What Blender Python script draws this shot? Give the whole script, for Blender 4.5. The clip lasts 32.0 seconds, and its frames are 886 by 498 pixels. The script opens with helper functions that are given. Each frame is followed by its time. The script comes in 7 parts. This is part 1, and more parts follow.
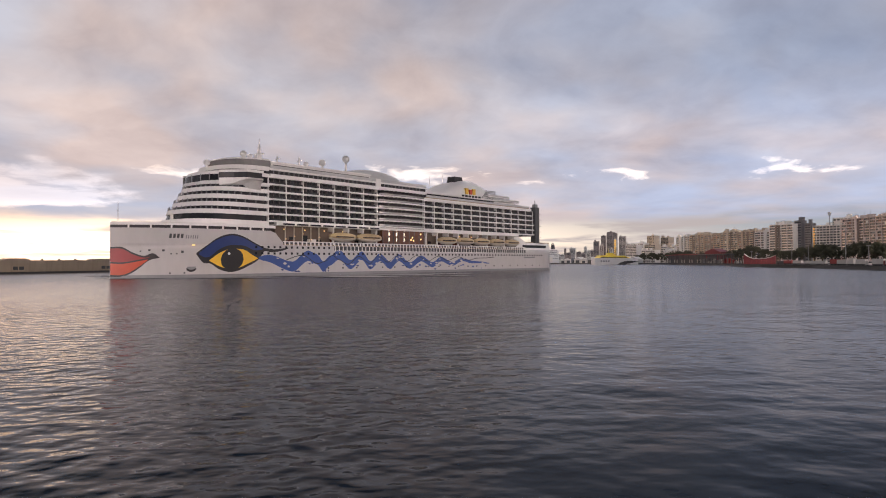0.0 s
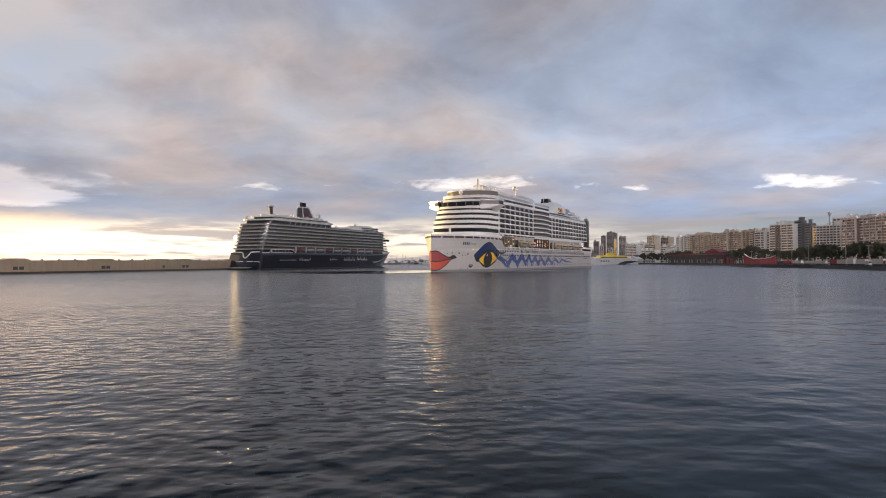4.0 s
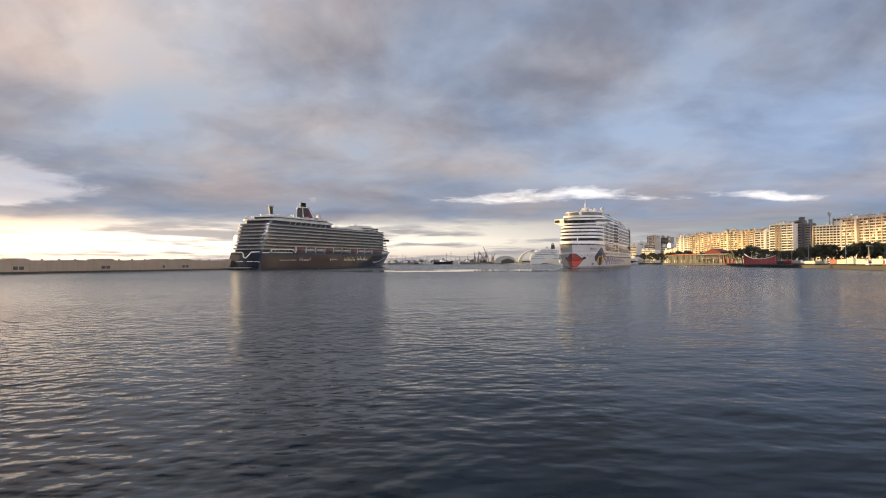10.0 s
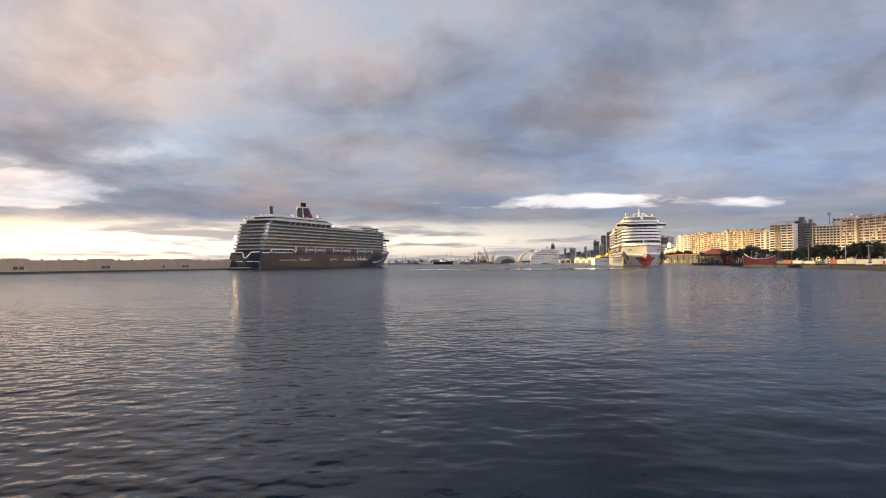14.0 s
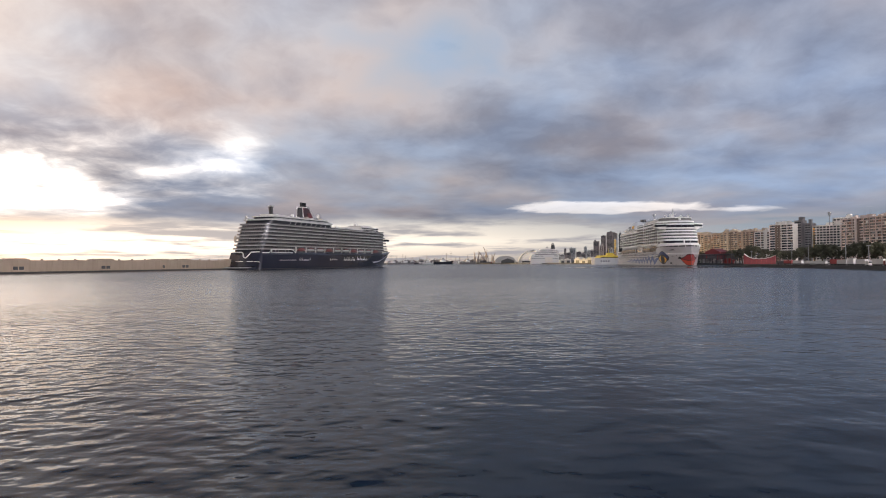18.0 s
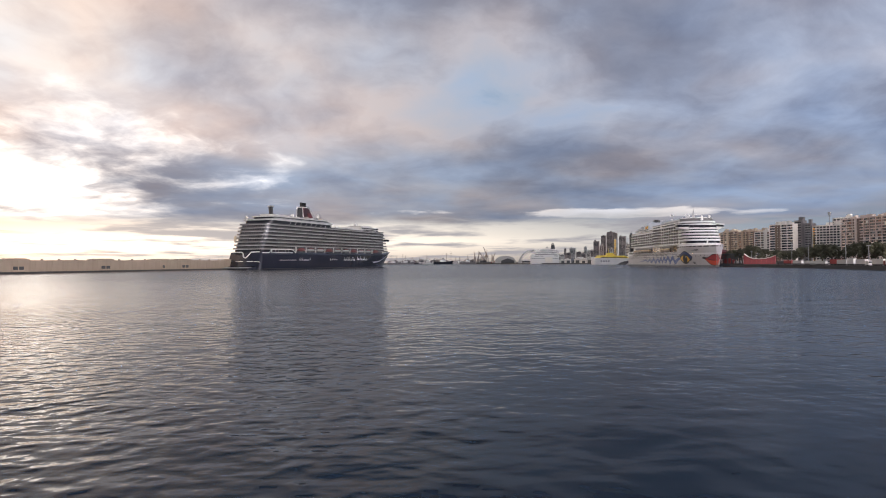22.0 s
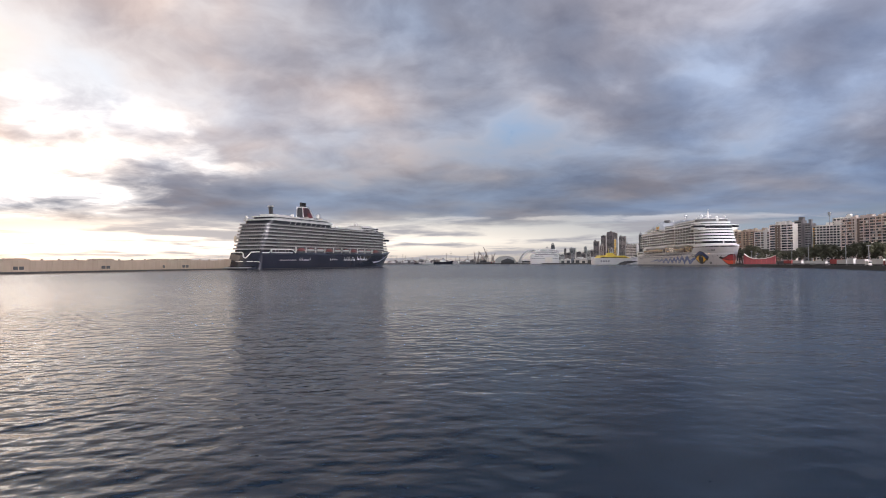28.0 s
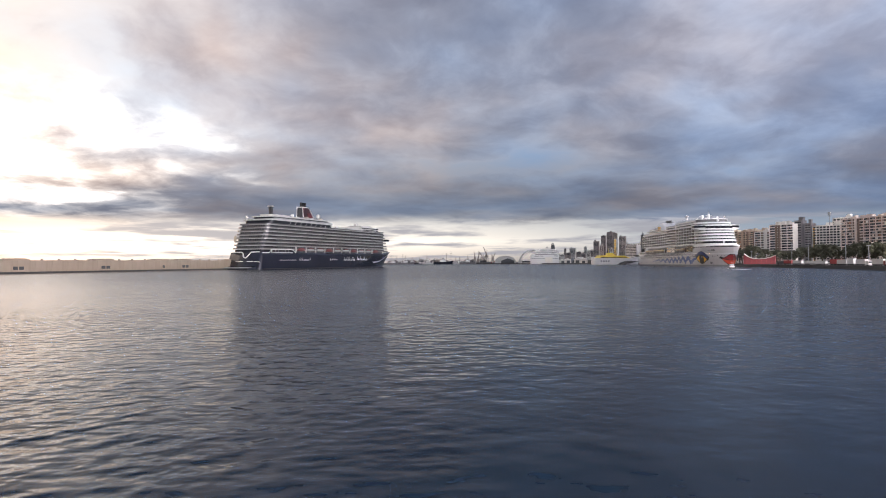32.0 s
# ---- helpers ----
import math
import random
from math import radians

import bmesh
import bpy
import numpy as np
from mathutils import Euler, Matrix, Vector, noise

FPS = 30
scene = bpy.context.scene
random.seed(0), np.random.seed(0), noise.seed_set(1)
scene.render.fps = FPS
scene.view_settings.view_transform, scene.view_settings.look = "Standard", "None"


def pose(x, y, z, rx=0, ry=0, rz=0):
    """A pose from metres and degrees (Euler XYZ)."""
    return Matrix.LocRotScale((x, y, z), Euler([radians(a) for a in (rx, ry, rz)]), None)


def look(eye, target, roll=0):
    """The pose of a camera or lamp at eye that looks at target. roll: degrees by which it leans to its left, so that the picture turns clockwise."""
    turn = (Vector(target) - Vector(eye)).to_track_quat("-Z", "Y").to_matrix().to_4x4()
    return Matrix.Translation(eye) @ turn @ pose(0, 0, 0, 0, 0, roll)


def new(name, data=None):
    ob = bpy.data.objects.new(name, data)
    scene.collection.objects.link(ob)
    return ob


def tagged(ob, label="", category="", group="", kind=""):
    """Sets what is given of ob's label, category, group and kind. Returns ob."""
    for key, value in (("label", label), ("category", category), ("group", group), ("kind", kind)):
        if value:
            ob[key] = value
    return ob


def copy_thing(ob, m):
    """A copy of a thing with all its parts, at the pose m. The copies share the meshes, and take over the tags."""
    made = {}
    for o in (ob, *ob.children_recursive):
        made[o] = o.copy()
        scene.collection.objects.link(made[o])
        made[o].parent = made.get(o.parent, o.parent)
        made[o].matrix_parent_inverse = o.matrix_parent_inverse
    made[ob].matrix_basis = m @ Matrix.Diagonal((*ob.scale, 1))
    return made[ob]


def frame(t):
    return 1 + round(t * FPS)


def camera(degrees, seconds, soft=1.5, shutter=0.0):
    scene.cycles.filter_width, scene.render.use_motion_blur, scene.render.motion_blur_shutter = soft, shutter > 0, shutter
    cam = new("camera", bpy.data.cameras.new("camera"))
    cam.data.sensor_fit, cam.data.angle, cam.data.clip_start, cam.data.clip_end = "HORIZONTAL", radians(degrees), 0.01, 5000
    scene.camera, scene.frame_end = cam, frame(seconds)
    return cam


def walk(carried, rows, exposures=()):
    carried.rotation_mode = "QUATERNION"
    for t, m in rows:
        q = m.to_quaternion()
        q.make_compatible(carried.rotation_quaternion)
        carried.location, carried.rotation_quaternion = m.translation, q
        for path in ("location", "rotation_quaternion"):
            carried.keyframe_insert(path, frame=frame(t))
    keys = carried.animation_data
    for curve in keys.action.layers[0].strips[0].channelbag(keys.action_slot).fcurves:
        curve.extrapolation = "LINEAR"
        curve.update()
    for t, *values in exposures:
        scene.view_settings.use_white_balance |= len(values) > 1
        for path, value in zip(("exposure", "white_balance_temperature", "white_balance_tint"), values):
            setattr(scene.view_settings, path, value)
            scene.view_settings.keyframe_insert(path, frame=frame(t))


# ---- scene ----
SKY_STRENGTH, SUN_POWER = 0.25, 6.2
CLOUD_STRENGTH, CLOUD_REAR_FILL, WAVE_HEIGHT, GAP_STRENGTH = 1.02, 36.0, 0.46, 1.3
# brightness of the layer from its thick grey bellies to its thin bright gaps
CLOUD_COOL = [(0.37, (0.120, 0.134, 0.176)), (0.45, (0.172, 0.190, 0.238)), (0.50, (0.228, 0.252, 0.306)), (0.56, (0.295, 0.328, 0.388)), (0.64, (0.24, 0.31, 0.40)), (0.71, (0.14, 0.235, 0.35))]
CLOUD_WARM = [(0.37, (0.38, 0.315, 0.295)), (0.45, (0.51, 0.43, 0.39)), (0.50, (0.62, 0.53, 0.47)), (0.56, (0.76, 0.67, 0.585)), (0.64, (0.84, 0.76, 0.67)), (0.71, (0.80, 0.75, 0.68))]
CLOUD_SEED, CLOUD_THIN = 3.7, 0.0
EXPOSURES = [(0.0, 0.77, 7750.0, 21.0), (3.5, 0.63, 7400.0, 17.0), (6.0, 0.45, 6820.0, 13.0), (16.0, 0.46, 6850.0, 15.0), (24.0, 0.44, 6680.0, 15.0), (32.0, 0.53, 6480.0, 14.0)]
# the rift: middle, half length and half width in cloud heights, and how far it thins the layer
RIFT = (0.5, 7.5, 3.8, 1.15, 0.42)
SHIP_ROWS = [(0, -127.6, 252.0, 230.3), (1, -98.9, 279.5, 232.3), (2, -69.3, 310.0, 235.2), (3, -37.5, 341.5, 239.2), (6, 42.6, 444.5, 248.4), (7, 59.0, 475.5, 248.8), (8, 73.4, 502.5, 248.2), (9, 90.3, 531.0, 247.8), (10, 110.1, 560.0, 248.3), (11, 133.2, 585.0, 250.9), (12, 155.4, 602.0, 254.3), (13, 176.6, 617.0, 256.7), (14, 194.8, 629.5, 259.0), (14.5, 204.0, 634.5, 260.2), (17, 235.5, 644.0, 264.3), (18, 243.4, 644.5, 265.3), (20, 259.0, 646.5, 266.3), (22, 270.3, 650.5, 267.3), (25, 285.2, 657.5, 268.4), (28, 292.7, 663.0, 268.4), (32, 295.4, 669.0, 268.0)]
# sideways offsets of two unseen banks that cover and free the sun
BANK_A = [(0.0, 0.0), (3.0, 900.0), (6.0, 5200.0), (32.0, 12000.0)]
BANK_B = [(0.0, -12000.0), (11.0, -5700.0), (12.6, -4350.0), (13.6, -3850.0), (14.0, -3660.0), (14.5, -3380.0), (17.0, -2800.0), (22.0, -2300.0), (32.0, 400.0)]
EYE = (0.0, 0.0, 5.71)
cam = camera(67.9, 32.0, 1.0)
VIEW = look(EYE, (0.0, 1000.0, 5.71 + 19.83), -0.327)

# exposure and white balance follow the light of the morning
walk(cam, [(0.0, VIEW), (32.0, VIEW)], EXPOSURES)

# ---- sky, sun and clouds ----
SUN_AZ, SUN_EL = radians(-62.0), radians(7.0)
SUN_WAY = Vector((math.sin(SUN_AZ) * math.cos(SUN_EL), math.cos(SUN_AZ) * math.cos(SUN_EL), math.sin(SUN_EL)))
# the clouds are thinnest, and brightest, a little to one side of the sun
GAP_WAY = Vector((math.sin(radians(-33)) * math.cos(radians(7.2)), math.cos(radians(-33)) * math.cos(radians(7.2)), math.sin(radians(7.2))))
GLOW_WAY = Vector((math.sin(radians(-44)) * math.cos(radians(9)), math.cos(radians(-44)) * math.cos(radians(9)), math.sin(radians(9))))

world = bpy.data.worlds.new("world")
scene.world = world
world.use_nodes = True


def sky_nodes(nt):
    """Clear sky after sunrise, paled by haze, with far cloud streaks low over the horizon."""
    add = nt.nodes.new
    sky = add("ShaderNodeTexSky")
    sky.sky_type, sky.sun_disc = "NISHITA", False
    sky.sun_elevation, sky.sun_rotation = SUN_EL, SUN_AZ
    sky.air_density, sky.dust_density, sky.ozone_density = 1.0, 0.6, 2.0
    grey_sky = add("ShaderNodeHueSaturation")
    grey_sky.inputs["Saturation"].default_value, grey_sky.inputs["Value"].default_value = 0.10, SKY_STRENGTH
    nt.links.new(sky.outputs[0], grey_sky.inputs["Color"])
    co = add("ShaderNodeTexCoord")
    xyz = add("ShaderNodeSeparateXYZ")
    nt.links.new(co.outputs["Generated"], xyz.inputs[0])

    def calc(op, a, b=0.0):
        n = add("ShaderNodeMath")
        n.operation = op
        for i, v in enumerate((a, b)):
            if isinstance(v, float):
                n.inputs[i].default_value = v
            else:
                nt.links.new(v, n.inputs[i])
        return n.outputs[0]

    # haze near the horizon is cream, the sky above it blue
    tint = add("ShaderNodeValToRGB")
    el = tint.color_ramp.elements
    el[0].position, el[0].color = 0.0, (0.59, 0.54, 0.49, 1)
    el[1].position, el[1].color = 0.6, (0.037, 0.08, 0.168, 1)
    for pos, col in ((0.03, (0.98, 0.92, 0.83)), (0.055, (0.70, 0.68, 0.65)), (0.085, (0.19, 0.21, 0.24)), (0.15, (0.16, 0.18, 0.22)), (0.3, (0.10, 0.147, 0.22))):
        e = el.new(pos)
        e.color = (*col, 1)
    nt.links.new(xyz.outputs[2], tint.inputs[0])
    pale = add("ShaderNodeMix")
    pale.data_type, pale.blend_type = "RGBA", "MULTIPLY"
    pale.inputs[0].default_value = 1.0
    nt.links.new(grey_sky.outputs[0], pale.inputs[6])
    nt.links.new(tint.outputs[0], pale.inputs[7])
    # away from the sunrise the low sky is a dim blue-grey
    side = add("ShaderNodeVectorMath")
    side.operation = "DOT_PRODUCT"
    nt.links.new(co.outputs["Generated"], side.inputs[0])
    side.inputs[1].default_value = GLOW_WAY
    away = add("ShaderNodeMapRange")
    away.interpolation_type = "SMOOTHSTEP"
    away.inputs["From Min"].default_value, away.inputs["From Max"].default_value = 0.30, 0.74
    away.inputs["To Min"].default_value, away.inputs["To Max"].default_value = 1.0, 0.0
    nt.links.new(side.outputs["Value"], away.inputs["Value"])
    dim = add("ShaderNodeMix")
    dim.data_type, dim.blend_type = "RGBA", "MULTIPLY"
    nt.links.new(away.outputs[0], dim.inputs[0])
    nt.links.new(pale.outputs[2], dim.inputs[6])
    dim.inputs[7].default_value = (0.42, 0.54, 0.72, 1)
    low = calc("ADD", calc("MAXIMUM", xyz.outputs[2], 0.0), 0.045)
    flat = add("ShaderNodeCombineXYZ")
    nt.links.new(calc("DIVIDE", xyz.outputs[0], low), flat.inputs[0])
    nt.links.new(calc("MULTIPLY", calc("DIVIDE", xyz.outputs[1], low), 0.8), flat.inputs[1])
    streaks = add("ShaderNodeTexNoise")
    streaks.inputs["Scale"].default_value, streaks.inputs["Detail"].default_value, streaks.inputs["Roughness"].default_value = 0.42, 5.0, 0.55
    nt.links.new(flat.outputs[0], streaks.inputs["Vector"])
    cover = add("ShaderNodeMapRange")
    cover.interpolation_type = "SMOOTHSTEP"
    cover.inputs["From Min"].default_value, cover.inputs["From Max"].default_value = 0.47, 0.60
    cover.inputs["To Min"].default_value, cover.inputs["To Max"].default_value = 0.0, 0.9
    nt.links.new(streaks.outputs["Fac"], cover.inputs["Value"])
    dot = add("ShaderNodeVectorMath")
    dot.operation = "DOT_PRODUCT"
    nt.links.new(co.outputs["Generated"], dot.inputs[0])
    dot.inputs[1].default_value = SUN_WAY
    near = calc("POWER", calc("MAXIMUM", dot.outputs["Value"], 0.0), 6.0)
    grey = add("ShaderNodeMix")
    grey.data_type = "RGBA"
    nt.links.new(near, grey.inputs[0])
    grey.inputs[6].default_value, grey.inputs[7].default_value = (0.27, 0.275, 0.30, 1), (0.72, 0.62, 0.52, 1)
    both = add("ShaderNodeMix")
    both.data_type = "RGBA"
    lowest = add("ShaderNodeMapRange")
    lowest.interpolation_type = "SMOOTHSTEP"
    lowest.inputs["From Min"].default_value, lowest.inputs["From Max"].default_value = 0.055, 0.13
    lowest.inputs["To Min"].default_value, lowest.inputs["To Max"].default_value = 1.0, 0.0
    nt.links.new(xyz.outputs[2], lowest.inputs["Value"])
    nt.links.new(calc("MULTIPLY", cover.outputs[0], lowest.outputs[0]), both.inputs[0])
    # thick, dust-laden air right under the sun dims and warms it
    dusty = add("ShaderNodeMix")
    dusty.data_type, dusty.blend_type, dusty.clamp_factor = "RGBA", "MULTIPLY", True
    nt.links.new(calc("MULTIPLY", near, 1.7), dusty.inputs[0])
    nt.links.new(dim.outputs[2], dusty.inputs[6])
    dusty.inputs[7].default_value = (0.60, 0.43, 0.30, 1)
    nt.links.new(dusty.outputs[2], both.inputs[6])
    nt.links.new(grey.outputs[2], both.inputs[7])
    nt.links.new(both.outputs[2], nt.nodes["Background"].inputs["Color"])


sky_nodes(world.node_tree)

sun_lamp = new("sun", bpy.data.lights.new("sun", "SUN"))
sun_lamp.data.energy, sun_lamp.data.angle, sun_lamp.data.color = SUN_POWER, radians(0.6), (1.0, 0.73, 0.32)
sun_lamp.matrix_world = look(SUN_WAY * 400, (0, 0, 0))


# ---- small builders ----
def finish(bm, name, material, smooth=False):
    me = bpy.data.meshes.new(name)
    bm.to_mesh(me)
    bm.free()
    if smooth:
        for p in me.polygons:
            p.use_smooth = True
    me.materials.append(material)
    return me


def part(name, bm, material, parent, label="", smooth=False):
    ob = new(name, finish(bm, name, material, smooth))
    ob.parent = parent
    if label:
        ob["label"] = label
    return ob


def shared(name, me, parent, m):
    ob = new(name, me)
    ob.parent = parent
    ob.matrix_basis = m
    return ob


def box(bm, x0, x1, y0, y1, z0, z1):
    v = [bm.verts.new((x, y, z)) for z in (z0, z1) for x, y in ((x0, y0), (x1, y0), (x1, y1), (x0, y1))]
    for f in ((3, 2, 1, 0), (4, 5, 6, 7), (0, 1, 5, 4), (1, 2, 6, 5), (2, 3, 7, 6), (3, 0, 4, 7)):
        bm.faces.new([v[i] for i in f])
    return bm


def boxes(*dims):
    bm = bmesh.new()
    for d in dims:
        box(bm, *d)
    return bm


def prism(bm, outline, z0, z1, top=None):
    """An outline (counter-clockwise from above) raised from z0 to z1; top: another outline of as many points for the upper edge."""
    lo = [bm.verts.new((x, y, z0)) for x, y in outline]
    hi = [bm.verts.new((x, y, z1)) for x, y in (top or outline)]
    n = len(lo)
    for i in range(n):
        bm.faces.new((lo[i], lo[(i + 1) % n], hi[(i + 1) % n], hi[i]))
    bm.faces.new(hi)
    bm.faces.new(lo[::-1])
    return bm


def wall_prism(bm, outline, y0, y1):
    """An outline in x and z, pushed through from y0 to y1."""
    a = [bm.verts.new((x, y0, z)) for x, z in outline]
    b = [bm.verts.new((x, y1, z)) for x, z in outline]
    n = len(a)
    for i in range(n):
        bm.faces.new((a[i], a[(i + 1) % n], b[(i + 1) % n], b[i]))
    bm.faces.new(a[::-1])
    bm.faces.new(b)
    bmesh.ops.recalc_face_normals(bm, faces=bm.faces)
    return bm


def loft(bm, rings, cap=True):
    rows = [[bm.verts.new(p) for p in ring] for ring in rings]
    n = len(rows[0])
    for a, b in zip(rows, rows[1:]):
        for i in range(n):
            bm.faces.new((a[i], a[(i + 1) % n], b[(i + 1) % n], b[i]))
    if cap:
        bm.faces.new(rows[0][::-1])
        bm.faces.new(rows[-1])
    bmesh.ops.recalc_face_normals(bm, faces=bm.faces)
    return bm


def tube(bm, p, q, r, r2=None, n=8):
    p, q = Vector(p), Vector(q)
    turn = (q - p).to_track_quat("Z", "Y").to_matrix()
    rings = []
    for c, rad in ((p, r), (q, r if r2 is None else r2)):
        rings.append([c + turn @ Vector((math.cos(a) * rad, math.sin(a) * rad, 0)) for a in (2 * math.pi * i / n for i in range(n))])
    rows = [[bm.verts.new(v) for v in ring] for ring in rings]
    for i in range(n):
        bm.faces.new((rows[0][i], rows[0][(i + 1) % n], rows[1][(i + 1) % n], rows[1][i]))
    bm.faces.new(rows[0][::-1])
    bm.faces.new(rows[1])
    return bm


def ball(bm, c, r, squash=1.0, div=2):
    bmesh.ops.create_icosphere(bm, subdivisions=div, radius=r, matrix=Matrix.Translation(c) @ Matrix.Diagonal((1, 1, squash, 1)))
    return bm


def strip(bm, top, low):
    """A ribbon between two rows of points."""
    a = [bm.verts.new(p) for p in top]
    b = [bm.verts.new(p) for p in low]
    for i in range(len(a) - 1):
        bm.faces.new((a[i], b[i], b[i + 1], a[i + 1]))
    return bm


def lerp(x, xs, ys):
    return float(np.interp(x, xs, ys))


# ---- materials ----
def surface(name, colour, rough=0.5, vary=0.15, grain=1.0, large=0.06, metal=0.0, bump=0.0, per_object=0.0, glow=0.0, streak=1.0, gloss=0.5):
    """A paint, stone or metal: colour with grain and stains at two scales (per metre), and fine relief."""
    m = bpy.data.materials.new(name)
    m.use_nodes = True
    nt = m.node_tree
    bsdf = nt.nodes["Principled BSDF"]
    co = nt.nodes.new("ShaderNodeTexCoord")
    mapping = nt.nodes.new("ShaderNodeMapping")
    mapping.inputs["Scale"].default_value = (1, 1, 1 / streak)
    nt.links.new(co.outputs["Object"], mapping.inputs["Vector"])
    fine, wide = nt.nodes.new("ShaderNodeTexNoise"), nt.nodes.new("ShaderNodeTexNoise")
    for node, scale in ((fine, grain), (wide, large)):
        node.inputs["Scale"].default_value, node.inputs["Detail"].default_value = scale, 5.0
        nt.links.new(mapping.outputs[0], node.inputs["Vector"])
    both = nt.nodes.new("ShaderNodeMath")
    both.operation = "ADD"
    nt.links.new(fine.outputs["Fac"], both.inputs[0])
    nt.links.new(wide.outputs["Fac"], both.inputs[1])
    value = nt.nodes.new("ShaderNodeMapRange")
    value.inputs["From Min"].default_value, value.inputs["From Max"].default_value = 0.6, 1.4
    value.inputs["To Min"].default_value, value.inputs["To Max"].default_value = 1 - vary, 1 + vary
    nt.links.new(both.outputs[0], value.inputs["Value"])
    out = value.outputs[0]
    if per_object:
        info = nt.nodes.new("ShaderNodeObjectInfo")
        spread = nt.nodes.new("ShaderNodeMapRange")
        spread.inputs["To Min"].default_value, spread.inputs["To Max"].default_value = 1 - per_object, 1 + per_object
        nt.links.new(info.outputs["Random"], spread.inputs["Value"])
        mul = nt.nodes.new("ShaderNodeMath")
        mul.operation = "MULTIPLY"
        nt.links.new(out, mul.inputs[0])
        nt.links.new(spread.outputs[0], mul.inputs[1])
        out = mul.outputs[0]
    tint = nt.nodes.new("ShaderNodeVectorMath")
    tint.operation = "SCALE"
    tint.inputs[0].default_value = colour
    nt.links.new(out, tint.inputs["Scale"])
    nt.links.new(tint.outputs[0], bsdf.inputs["Base Color"])
    bsdf.inputs["Roughness"].default_value, bsdf.inputs["Metallic"].default_value = rough, metal
    bsdf.inputs["Specular IOR Level"].default_value = gloss
    if bump:
        relief = nt.nodes.new("ShaderNodeBump")
        relief.inputs["Strength"].default_value, relief.inputs["Distance"].default_value = bump, 0.1
        nt.links.new(fine.outputs["Fac"], relief.inputs["Height"])
        nt.links.new(relief.outputs[0], bsdf.inputs["Normal"])
    if glow:
        nt.links.new(tint.outputs[0], bsdf.inputs["Emission Color"])
        bsdf.inputs["Emission Strength"].default_value = glow
    return m


def node_math(nt, op, a, b=None, clamp=False):
    n = nt.nodes.new("ShaderNodeMath")
    n.operation, n.use_clamp = op, clamp
    for i, v in enumerate((a, b)):
        if v is None:
            continue
        if isinstance(v, (int, float)):
            n.inputs[i].default_value = v
        else:
            nt.links.new(v, n.inputs[i])
    return n.outputs[0]


def ramp(nt, value, stops):
    n = nt.nodes.new("ShaderNodeValToRGB")
    el = n.color_ramp.elements
    el[0].position, el[0].color = stops[0][0], (*stops[0][1], 1)
    el[1].position, el[1].color = stops[-1][0], (*stops[-1][1], 1)
    for pos, col in stops[1:-1]:
        e = el.new(pos)
        e.color = (*col, 1)
    nt.links.new(value, n.inputs[0])
    return n.outputs[0]


CLOUD_BASE = 250.0


